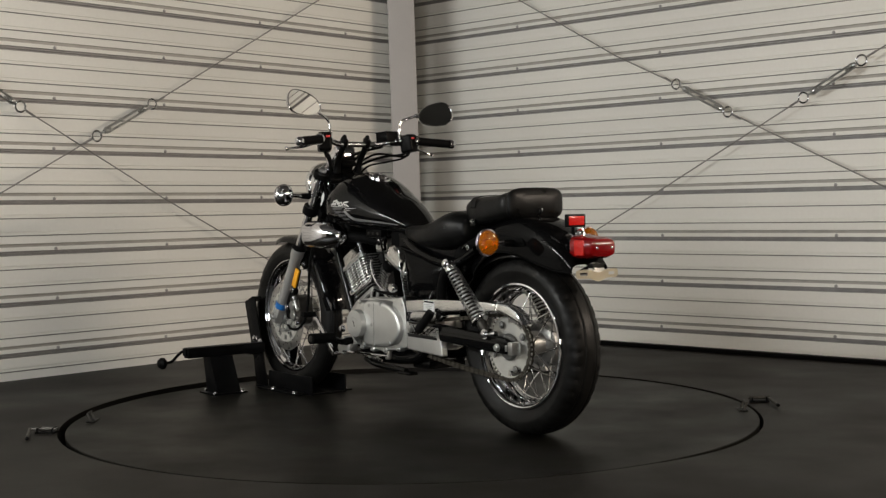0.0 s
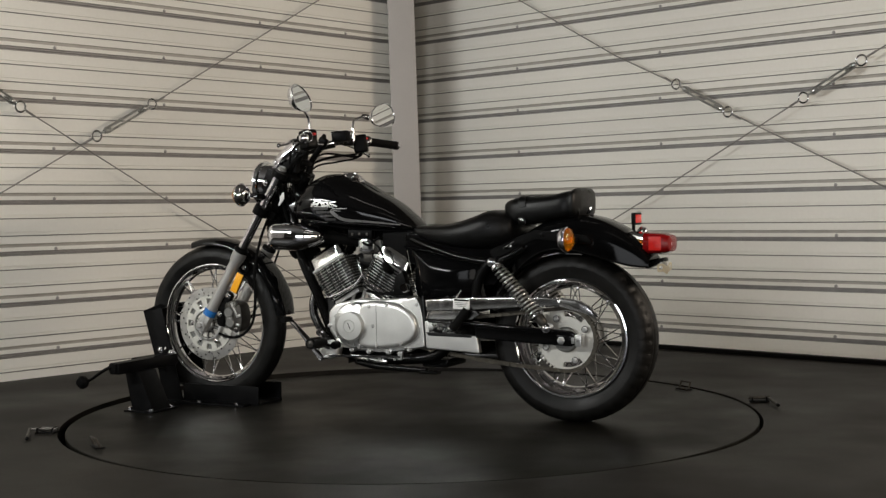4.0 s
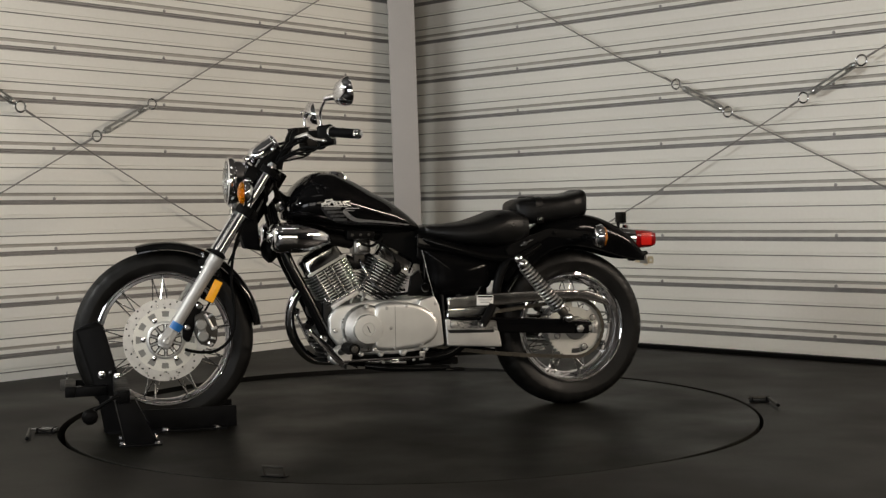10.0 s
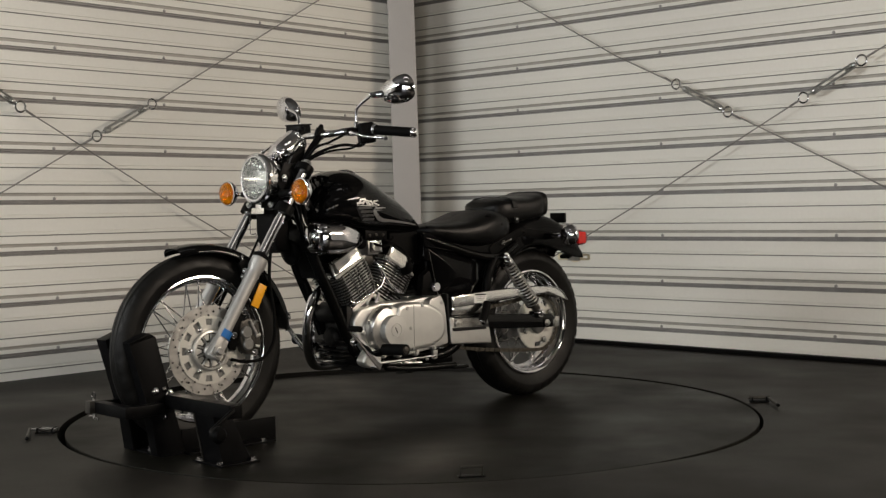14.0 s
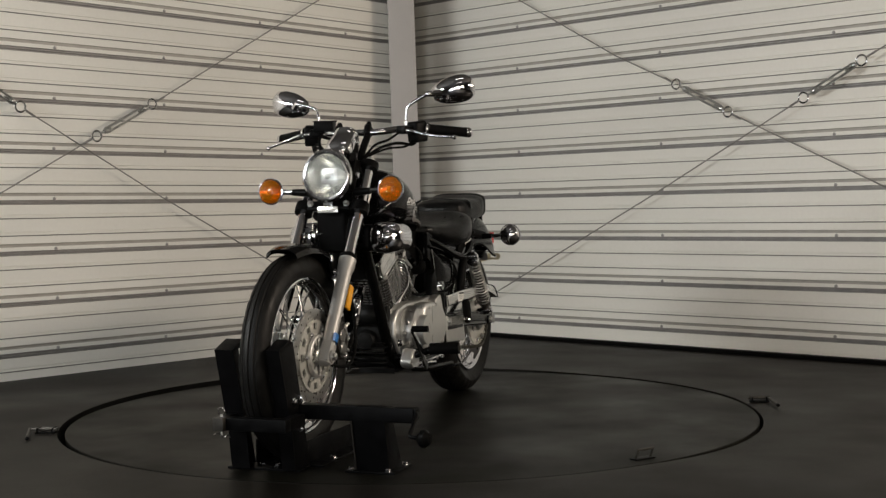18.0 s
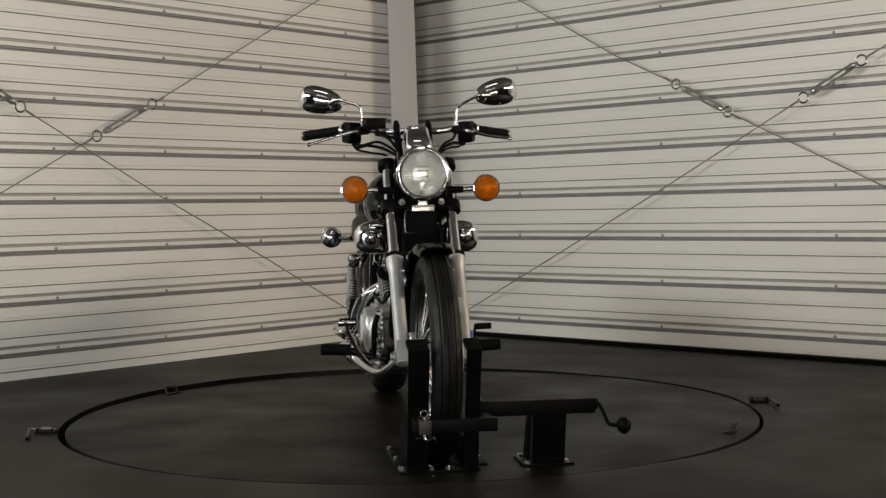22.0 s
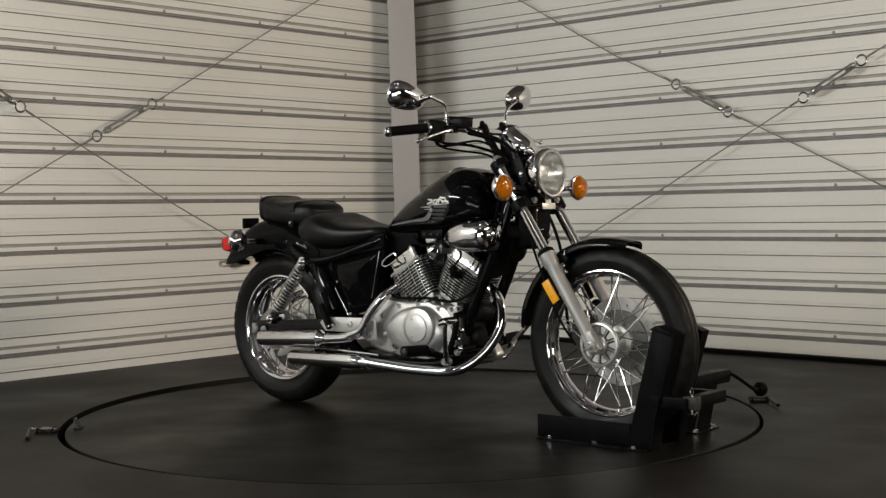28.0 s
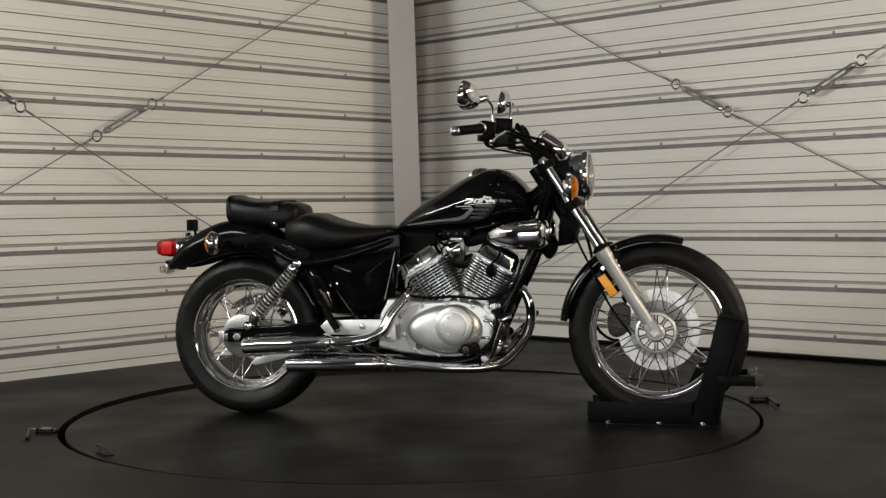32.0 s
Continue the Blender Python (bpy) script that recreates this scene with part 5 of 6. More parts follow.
for s in (-1, 1):
    arm = part("swingarm", plate([(0.50, 0.350), (0.34, 0.345), (0.10, 0.330), (-0.034, 0.322), (-0.048, 0.312), (-0.048, 0.280), (-0.034, 0.270), (0.10, 0.276), (0.34, 0.290), (0.50, 0.300)], s * 0.118 - 0.016, s * 0.118 + 0.016, 0.007, 3), BLACK_PAINT, MB)
    part("end_slot", block((0.030, 0.004, 0.020), pose(-0.032, 0.1345 * s, 0.2905), 0.001), GREY_CAST, arm)
    part("axle_plate", block((0.052, 0.005, 0.034), pose(-0.010, 0.1355 * s, 0.2905), 0.002), BLACK_FRAME, arm)
    part("axle_nut", bolt(V(0.0, 0.138 * s, 0.2905), Y_AX * s, 0.0105, 0.010), STEEL, arm)
    part("adjuster", tube([V(-0.048, 0.125 * s, 0.2905), V(-0.068, 0.125 * s, 0.2905)], 0.005, 6), STEEL, arm)
    part("adjuster_end", block((0.022, 0.036, 0.040), pose(-0.060, 0.119 * s, 0.2905), 0.003), STEEL, arm)
    # shock absorber
    P, Q = V(0.2405, 0.146 * s, 0.553), V(0.048, 0.139 * s, 0.332)
    d = (Q - P).normalized()
    ln = (Q - P).length
    body = lathe([(0.001, 0.006), (0.013, 0.008), (0.014, 0.024), (0.008, 0.030), (0.0085, 0.12), (0.015, 0.125), (0.015, ln - 0.05), (0.017, ln - 0.044), (0.017, ln - 0.022), (0.012, ln - 0.014), (0.001, ln - 0.012)], P, d, 24)
    shock = part("shock_absorber", body, DARK_STEEL, MB, "chrome coil-over shock absorber")
    coil = bmesh.new()
    a_, b_ = frame_of(d)
    turns = 15
    tube([P + d * (0.030 + (ln - 0.085) * t) + (a_ * math.cos(2 * math.pi * turns * t) + b_ * math.sin(2 * math.pi * turns * t)) * (0.0205 + 0.0050 * t) for t in np.linspace(0, 1, turns * 20 + 1)], 0.0030, 8, bm=coil, smooth=False)
    part("spring", coil, STEEL, shock, "chrome coil spring")
    part("spring_seat", lathe([(0.010, ln - 0.060), (0.029, ln - 0.058), (0.030, ln - 0.052), (0.020, ln - 0.046), (0.010, ln - 0.044)], P, d, 24), SOFT_CHROME, shock)
    part("spring_cup", lathe([(0.010, 0.012), (0.020, 0.014), (0.0235, 0.024), (0.023, 0.030), (0.010, 0.030)], P, d, 24), CHROME, shock)
    for e in (P, Q):
        part("shock_eye", lathe([(0.007, -0.014), (0.0165, -0.014), (0.0175, 0), (0.0165, 0.014), (0.007, 0.014)], e, Y_AX, 20), CHROME, shock)
        part("shock_nut", bolt(e + Y_AX * s * 0.014, Y_AX * s, 0.010, 0.010, seg=12), CHROME, shock)
    part("shock_bracket", block((0.035, 0.03, 0.03), pose(Q.x + 0.004, 0.120 * s, Q.z - 0.008), 0.006), BLACK_FRAME, arm)

# chain: two straight runs and the wrap round the sprocket
link_pts = []
c_front = V(0.555, 0.0865, 0.300)
rf_ = 0.034
for t in np.linspace(0, 1, 44):
    link_pts.append((V(c_front.x, 0, c_front.z - rf_ - 0.018) * (1 - t) + V(0.0, 0, RA.z - 0.106) * t - V(0, 0, 0.010 * math.sin(math.pi * t)), 0))
for t in np.linspace(0, 1, 26)[1:]:
    a = -math.pi / 2 - math.pi * t
    link_pts.append((RA + V(0.106 * math.cos(a), 0, 0.106 * math.sin(a)), 0))
for t in np.linspace(0, 1, 44)[1:]:
    link_pts.append((V(0.0, 0, RA.z + 0.106) * (1 - t) + V(c_front.x, 0, c_front.z + rf_) * t, 0))
cb = bmesh.new()
for i in range(len(link_pts) - 1):
    p, q = link_pts[i][0], link_pts[i + 1][0]
    mid, d = (p + q) / 2, (q - p)
    ang = math.atan2(d.z, d.x)
    yo = 0.0055 if i % 2 else 0.0085
    for s in (-1, 1):
        block((d.length * 1.22, 0.0026, 0.0125), Matrix.Translation(V(mid.x, 0.0865 + s * yo, mid.z)) @ Matrix.Rotation(-ang, 4, "Y"), 0, 1, cb)
    tube([V(p.x, 0.0785, p.z), V(p.x, 0.0945, p.z)], 0.0042, 6, bm=cb)
part("drive_chain", cb, CHAIN, MB, "oiled roller chain")
cg = part("chain_guard", plate([(0.505, 0.420), (0.34, 0.430), (0.152, 0.434), (0.055, 0.434), (0.004, 0.431), (0.004, 0.403), (0.04, 0.401), (0.152, 0.397), (0.30, 0.387), (0.50, 0.378)], 0.088, 0.140, 0.006, 3), GUARD, MB, "bright chain guard")
part("guard_arch", plate([(0.010, 0.431), (-0.030, 0.428), (-0.060, 0.421), (-0.096, 0.402), (-0.121, 0.370), (-0.090, 0.379), (-0.060, 0.388), (-0.012, 0.400), (0.010, 0.403)], 0.090, 0.136, 0.004, 2), GUARD, cg, "bright pointed rear end of the chain guard")
part("arch_lip", tube([V(0.0, 0.136, 0.4305), V(-0.055, 0.136, 0.423), V(-0.095, 0.136, 0.403), V(-0.121, 0.136, 0.371)], 0.0022, 8), CHROME, cg)
stk = part("guard_sticker", block((0.062, 0.001, 0.036), pose(0.364, 0.1408, 0.407, 0, -2, 0), 0.0003), WHITE, cg, "white warning sticker")
part("sticker_header", block((0.056, 0.001, 0.006), pose(0.364, 0.1415, 0.420, 0, -2, 0), 0.0), BLACK_SATIN, stk)
for k in range(3):
    part("print_line", block((0.050 - 0.008 * k, 0.001, 0.0016), pose(0.364, 0.1415, 0.411 - 0.006 * k, 0, -2, 0), 0.0), GREY_DECAL, stk)

# ---- frame ----
for s in (-1, 1):
    part("frame_tube", tube([V(1.12, 0.020 * s, 0.80), V(1.095, 0.045 * s, 0.68), V(1.055, 0.058 * s, 0.56), V(0.990, 0.062 * s, 0.43), V(0.930, 0.066 * s, 0.30), V(0.885, 0.070 * s, 0.235), V(0.82, 0.080 * s, 0.205), V(0.66, 0.090 * s, 0.200), V(0.50, 0.095 * s, 0.215), V(0.43, 0.100 * s, 0.26)], 0.0190, 16), BLACK_FRAME, MB)
    part("frame_tube", tube([V(0.60, 0.075 * s, 0.640), V(0.50, 0.105 * s, 0.605), V(0.36, 0.118 * s, 0.565), V(0.24, 0.120 * s, 0.555), V(0.14, 0.108 * s, 0.60)], 0.014, 14), BLACK_FRAME, MB)
    part("frame_tube", tube([V(0.50, 0.085 * s, 0.60), V(0.465, 0.080 * s, 0.50), V(0.44, 0.080 * s, 0.40), V(0.43, 0.090 * s, 0.26)], 0.015, 14), BLACK_FRAME, MB)
    if s < 0:
        outline = ((0.588, 0.594), (0.50, 0.583), (0.41, 0.569), (0.338, 0.556), (0.340, 0.510), (0.358, 0.462), (0.398, 0.405), (0.440, 0.362), (0.500, 0.378), (0.546, 0.402), (0.566, 0.500), (0.588, 0.594))
        mid, rise = V(0.470, 0, 0.500), 0.034
    else:
        outline = ((0.576, 0.596), (0.46, 0.574), (0.345, 0.548), (0.326, 0.505), (0.338, 0.452), (0.42, 0.432), (0.541, 0.434), (0.560, 0.515), (0.576, 0.596))
        mid, rise = V(0.455, 0, 0.495), 0.026
    edge = smooth_path([V(x, 0, z) for x, z in outline], 5)[:-1]
    steps = [(0.98, 0.076)] + [(k, 0.095 + rise * (1 - k ** 2.4)) for k in (1.0, 0.97, 0.93, 0.88, 0.82, 0.75, 0.66, 0.56, 0.44, 0.30, 0.15, 0.03)]
    dome = bmesh.new()
    skin(dome, [[mid + (p - mid) * k + V(0, y * s, 0) for p in edge] for k, y in steps])
    sc = part("side_cover", dome, COVER_BLACK, MB, "gloss black domed side cover", 60)
    part("cover_lip", tube([V(0.600, 0.102 * s, 0.604), V(0.50, 0.108 * s, 0.588), V(0.40, 0.110 * s, 0.568), V(0.335, 0.108 * s, 0.552)], 0.005, 10), COVER_BLACK, sc)
    part("rear_frame_tube", tube([V(0.262, 0.122 * s, 0.552), V(0.295, 0.124 * s, 0.510), V(0.312, 0.124 * s, 0.455), V(0.318, 0.120 * s, 0.385)], [0.015, 0.017, 0.017, 0.014], 18) if s > 0 else tube([V(0.262, -0.098, 0.535), V(0.288, -0.100, 0.505), V(0.315, -0.102, 0.450), V(0.346, -0.100, 0.375)], [0.018, 0.029, 0.033, 0.026], 20), BLACK_SATIN if s > 0 else BLACK_PAINT, MB)
    part("cover_clip", tube([V(0.372, 0.118 * s, 0.455), V(0.440, 0.122 * s, 0.362)], 0.0016, 6), SOFT_CHROME, sc)
    part("cover_edge", tube([V(0.586, 0.108 * s, 0.592), V(0.570, 0.112 * s, 0.515), V(0.547, 0.112 * s, 0.425)], 0.0016, 6), SOFT_CHROME, sc)
    part("cover_bolt", bolt(V(0.372, 0.104 * s, 0.478), Y_AX * s, 0.005, 0.004, seg=12), SOFT_CHROME, sc)
    part("under_seat_panel", plate([(0.60, 0.655), (0.30, 0.610), (0.15, 0.640), (0.13, 0.600), (0.20, 0.545), (0.26, 0.47), (0.40, 0.48), (0.60, 0.56)], min(0.060 * s, 0.096 * s), max(0.060 * s, 0.096 * s), 0.004, 2, rnd=0.01), COVER_BLACK, MB)
part("backbone_tube", tube([V(1.10, 0, 0.80), V(0.95, 0, 0.69), V(0.75, 0, 0.652), V(0.60, 0, 0.64)], 0.026, 16), BLACK_FRAME, MB)
part("battery_box", block((0.24, 0.16, 0.25), pose(0.455, 0, 0.495), 0.012), COVER_BLACK, MB)
part("inner_panel", block((0.20, 0.10, 0.12), pose(0.62, 0, 0.60), 0.01), BLACK_RUBBER, MB)
part("inner_mudguard", guard(RA, 0.312, 0.080, 12, 100, 0.02), BLACK_PAINT, MB)

# ---- engine: a 60 degree twin with finned cylinders ----
cc = plate([(0.925, 0.365), (0.895, 0.398), (0.80, 0.415), (0.68, 0.415), (0.60, 0.425), (0.55, 0.425), (0.52, 0.36), (0.515, 0.25), (0.60, 0.232), (0.70, 0.224), (0.82, 0.226), (0.885, 0.248), (0.925, 0.30)], -0.095, 0.095, 0.010, 3, rnd=0.015)
engine = part("crankcase", cc, CAST, MB, "silver cast crankcase")
part("sump", plate([(0.90, 0.235), (0.60, 0.235), (0.62, 0.195), (0.70, 0.180), (0.84, 0.185), (0.89, 0.205)], -0.07, 0.07, 0.008, 2, rnd=0.012), CORE, engine)
for k in range(6):
    part("sump_fin", block((0.004, 0.13, 0.05), pose(0.66 + 0.04 * k, 0, 0.200), 0.001), CORE, engine)


def fin_mesh():
    bm = bmesh.new()
    ring = []
    for a in np.linspace(0, 2 * math.pi, 36, endpoint=False):
        ring.append(V(0.084 * (abs(math.cos(a)) ** 0.42) * (1 if math.cos(a) > 0 else -1), 0.080 * (abs(math.sin(a)) ** 0.42) * (1 if math.sin(a) > 0 else -1), 0))
    skin(bm, [[p * 0.955 + V(0, 0, -0.0016) for p in ring], [p + V(0, 0, -0.0010) for p in ring], [p + V(0, 0, 0.0010) for p in ring], [p * 0.955 + V(0, 0, 0.0016) for p in ring]])
    me = mesh_of("fin", bm, CAST_FIN)
    me.materials.append(CORE)
    for p in me.polygons:
        if len(p.vertices) > 4:
            p.material_index = 1
    return me


FIN = fin_mesh()
for lean, foot, kname in ((29, V(0.862, 0.012, 0.425), "front"), (-30, V(0.752, -0.012, 0.420), "rear")):
    m = Matrix.Translation(foot) @ Matrix.Rotation(radians(lean), 4, "Y")
    core = block((0.105, 0.112, 0.150), m @ pose(0, 0, 0.060), 0.02, 3)
    cyl = part("cylinder", core, CORE, MB, "finned air-cooled cylinder")
    part("cylinder_base", block((0.112, 0.118, 0.016), m @ pose(0, 0, -0.004), 0.004), CAST, cyl)
    for k in range(12):
        f = part("fin", FIN, None, cyl)
        sc = 0.86 + 0.14 * math.sin(math.pi * min(1, (k + 2) / 9) / 2)
        f.matrix_local = m @ Matrix.Translation(V(0, 0, 0.008 + 0.0106 * k)) @ Matrix.Diagonal((sc, sc, 1, 1))
    head = bmesh.new()
    rr = []
    for z, hx, hy in ((0.126, 0.072, 0.070), (0.130, 0.076, 0.074), (0.142, 0.076, 0.074), (0.146, 0.074, 0.0725), (0.180, 0.071, 0.069), (0.190, 0.066, 0.062), (0.196, 0.056, 0.050), (0.197, 0.04, 0.03)):
        ring = []
        for k in range(44):
            a = 2 * math.pi * (k + 0.5) / 44
            u, v = math.cos(a), math.sin(a)
            ring.append(m @ V(hx * (abs(u) ** 0.24) * (1 if u > 0 else -1), hy * (abs(v) ** 0.24) * (1 if v > 0 else -1), z))
        rr.append(ring)
    skin(head, rr)
    part("rocker_cover", head, POLISHED, cyl, "polished rocker cover", 25)
    for s in (-1, 1):
        part("cover_rim", block((0.150, 0.004, 0.010), m @ pose(0.0, 0.0735 * s, 0.136), 0.002, 1), STEEL, cyl)
        part("head_bolt", bolt(m @ V(0.060, 0.071 * s, 0.136), m.to_3x3() @ V(0, s, 0), 0.006, 0.008), STEEL, cyl)
        part("head_bolt", bolt(m @ V(-0.060, 0.071 * s, 0.136), m.to_3x3() @ V(0, s, 0), 0.006, 0.008), STEEL, cyl)
    side = 1 if lean < 0 else -1
    for k in range(4):
        part("fin_rib", tube([m @ V(-0.045 + 0.03 * k, -0.0745 * side, 0.128), m @ V(-0.045 + 0.03 * k, -0.0745 * side, 0.040), m @ V(-0.045 + 0.03 * k, -0.070 * side, 0.008)], 0.0014, 6), CAST_FIN, cyl)
    if lean < 0:
        part("oil_pipe", tube([V(0.806, 0.070, 0.560), V(0.799, 0.084, 0.545), V(0.781, 0.090, 0.508), V(0.745, 0.092, 0.465), V(0.674, 0.090, 0.428)], 0.0055, 10), CHROME, cyl, "bent chrome oil pipe")
    else:
        part("oil_pipe", tube([V(0.781, 0.090, 0.505), V(0.800, 0.094, 0.476), V(0.835, 0.095, 0.455), V(0.914, 0.094, 0.420), V(0.937, 0.088, 0.430)], 0.0050, 10), CHROME, cyl, "bent chrome oil pipe")
    cap_at = V(0.675, 0.0, 0.529) if lean < 0 else V(0.922, 0.0, 0.522)
    part("spark_plug_cap", tube([cap_at + V(0, 0.070 * side, -0.012), cap_at + V(0, 0.098 * side, -0.002), cap_at + V(0.006, 0.106 * side, 0.022)], [0.014, 0.016, 0.010], 14), BLACK_RUBBER, cyl)
    part("plug_lead", tube([cap_at + V(0.006, 0.106 * side, 0.022), cap_at + V(0.03, 0.098 * side, 0.07), V(0.80, 0.05 * side, 0.655)], 0.004, 8), BLACK_RUBBER, cyl)

part("wire_guard", tube([V(0.676, -0.092, 0.550), V(0.668, -0.100, 0.556), V(0.648, -0.100, 0.584), V(0.594, -0.100, 0.553), V(0.606, -0.100, 0.537), V(0.660, -0.100, 0.556), V(0.676, -0.092, 0.548)], 0.0028, 8, n=4), CHROME, MB, "bent chrome wire guard beside the cylinder")
# carburettor and manifold in the vee
carb = part("carburettor", block((0.050, 0.09, 0.050), pose(0.795, 0.005, 0.605), 0.008, 2), GREY_CAST, MB, "cast carburettor in the vee")
part("carburettor_top", lathe([(0.001, 0.022), (0.026, 0.020), (0.028, 0.0), (0.001, 0.0)], V(0.795, 0.01, 0.640), V(0, 0, 1), 24), CORE, carb)
part("hex_cap", lathe([(0.030, 0.0), (0.030, 0.010), (0.012, 0.020), (0.001, 0.021)], V(0.785, -0.045, 0.590), -Y_AX, 6), CHROME, carb, "bright six-sided carburettor cap")
part("cap_plate", block((0.050, 0.006, 0.030), pose(0.792, -0.062, 0.634), 0.002), CHROME, carb)
part("cap_window", block((0.034, 0.002, 0.012), pose(0.792, -0.066, 0.634), 0.0005), WHITE, carb)
part("float_cover", block((0.052, 0.020, 0.046), pose(0.786, 0.046, 0.609), 0.006, 2), CHROME, carb, "bright left carburettor cover")
part("cover_window", block((0.022, 0.002, 0.026), pose(0.784, 0.0572, 0.607), 0.0005), GREY_CAST, carb)
part("float_bowl", block((0.042, 0.05, 0.040), pose(0.795, 0.0, 0.565), 0.010, 2), DARK_STEEL, carb)
for s in (-1, 1):
    part("carburettor_cap", lathe([(0.001, 0.008), (0.012, 0.007), (0.015, 0.0), (0.001, 0.0)], V(0.79, 0.005 + 0.045 * s, 0.606), Y_AX * s, 16), STEEL, carb)
    part("mount_bolt", bolt(V(0.772, 0.005 + 0.045 * s, 0.626), Y_AX * s, 0.006, 0.006), CHROME, carb)
    part("coil_block", block((0.10, 0.03, 0.036), pose(0.80, 0.058 * s, 0.652), 0.006), BLACK_SATIN, carb)
    for dx in (-0.03, 0.0, 0.03):
        part("mount_bolt", bolt(V(0.80 + dx, 0.073 * s, 0.650), Y_AX * s, 0.004, 0.004, seg=10), DARK_STEEL, carb)
    part("fuel_hose", tube([V(0.80, 0.05 * s, 0.62), V(0.76, 0.075 * s, 0.61), V(0.72, 0.07 * s, 0.64)], 0.005, 8), BLACK_RUBBER, carb)
part("inlet_manifold", tube([V(0.845, 0, 0.56), V(0.80, 0, 0.545), V(0.745, 0, 0.565)], 0.022, 14), CORE, MB)

# air cleaner covers on both sides under the tank
for s in (-1, 1):
    rr = []
    for t in np.linspace(0, 1, 26):
        x = 0.922 + 0.206 * t
        g = math.sin(math.pi / 2 * min(1, 0.10 + 0.90 * (t / 0.62))) ** 0.62
        if t > 0.86:
            g *= math.sqrt(max(0.0, 1 - ((t - 0.86) / 0.14) ** 2 * 0.55))
        ring = []
        for k in range(28):
            a = 2 * math.pi * k / 28
            u = math.cos(a)
            v = math.sin(a)
            ring.append(V(x, s * (0.122 + 0.078 * g * (abs(u) ** 0.66) * (1 if u > 0 else -0.45)), 0.642 + 0.006 * t + 0.053 * g * (abs(v) ** 0.72) * (1 if v > 0 else -1)))
        rr.append(ring)
    ab = bmesh.new()
    skin(ab, rr)
    ac = part("air_cleaner", ab, CHROME, MB, "chrome teardrop air cleaner cover", 60)
    part("cover_end", lathe([(0.001, 0.020), (0.016, 0.017), (0.026, 0.006), (0.028, 0.0), (0.001, -0.002)], V(1.122, 0.150 * s, 0.650), V(1, 0.10 * s, 0), 24), SOFT_CHROME, ac)
    part("cover_screw", bolt(V(1.05, 0.194 * s, 0.648), Y_AX * s, 0.006, 0.004, seg=12), CHROME, ac)
    part("air_duct", tube([V(0.94, 0.09 * s, 0.640), V(0.88, 0.06 * s, 0.632), V(0.83, 0.025 * s, 0.62)], 0.020, 14), BLACK_RUBBER, ac)
part("air_box", block((0.14, 0.17, 0.09), pose(1.03, 0, 0.645), 0.02, 3), BLACK_SATIN, MB)
part("rectifier", block((0.018, 0.104, 0.12), pose(1.052, 0, 0.565, 0, 22, 0), 0.004), BLACK_RUBBER, MB)
part("horn", lathe([(0.001, 0.03), (0.02, 0.028), (0.042, 0.012), (0.044, 0.0), (0.03, -0.02), (0.001, -0.024)], V(1.115, 0.0, 0.60), V(1, 0, -0.2), 28), BLACK_SATIN, MB)

# left engine covers
lc = part("generator_cover", lathe([(0.080, 0.0), (0.084, 0.006), (0.084, 0.034), (0.078, 0.044), (0.060, 0.048), (0.055, 0.050), (0.001, 0.050)], V(0.797, 0.092, 0.322), Y_AX, 56), STEEL, engine, "round grey cast generator cover")
part("generator_cap", lathe([(0.051, 0.0), (0.051, 0.024), (0.0495, 0.027), (0.024, 0.028), (0.023, 0.0255), (0.0215, 0.0255), (0.0205, 0.028), (0.001, 0.028)], V(0.797, 0.140, 0.322), Y_AX, 48), CAST, lc)
part("cap_slot", block((0.003, 0.002, 0.024), pose(0.797, 0.168, 0.322, 0, 25, 0), 0.0005), CORE, lc)
part("gear_cover", plate([(0.770, 0.408), (0.70, 0.412), (0.62, 0.405), (0.565, 0.378), (0.540, 0.345), (0.537, 0.305), (0.555, 0.272), (0.60, 0.250), (0.70, 0.240), (0.78, 0.243)], 0.092, 0.146, 0.018, 6, rnd=0.035), CAST, engine, "smooth cast gear cover")
part("sprocket_cover", plate([(0.600, 0.415), (0.548, 0.428), (0.530, 0.395), (0.522, 0.350), (0.514, 0.252), (0.56, 0.244), (0.66, 0.243)], 0.090, 0.126, 0.006, 3, rnd=0.008), CAST, engine)
part("cover_seam", block((0.0016, 0.0012, 0.150), pose(0.697, 0.1465, 0.326), 0), GREY_CAST, engine)
part("lower_lip", plate([(0.885, 0.270), (0.87, 0.240), (0.70, 0.226), (0.60, 0.236), (0.60, 0.252), (0.72, 0.246), (0.85, 0.262)], 0.090, 0.118, 0.005, 2), CAST, engine)
for x, z in ((0.797, 0.402), (0.876, 0.352), (0.872, 0.282), (0.727, 0.392), (0.712, 0.322), (0.70, 0.250), (0.60, 0.262), (0.77, 0.246), (0.905, 0.318), (0.655, 0.398), (0.545, 0.40)):
    part("case_bolt", bolt(V(x, 0.118 if x > 0.86 or x < 0.56 else 0.139, z), Y_AX, 0.0065, 0.009, seg=12), STEEL, engine)
lock = part("ignition_lock", lathe([(0.001, 0.020), (0.014, 0.020), (0.017, 0.016), (0.018, 0.0), (0.001, 0.0)], V(0.584, 0.128, 0.461), Y_AX, 24), CHROME, MB, "chrome lock under the tank")
part("lock_bracket", plate([(0.64, 0.43), (0.63, 0.50), (0.60, 0.52), (0.57, 0.43)], 0.095, 0.126, 0.004), BLACK_SATIN, lock)
part("case_seam", plate([(0.522, 0.430), (0.515, 0.430), (0.503, 0.246), (0.511, 0.246)], 0.100, 0.130, 0.001), CORE, engine)
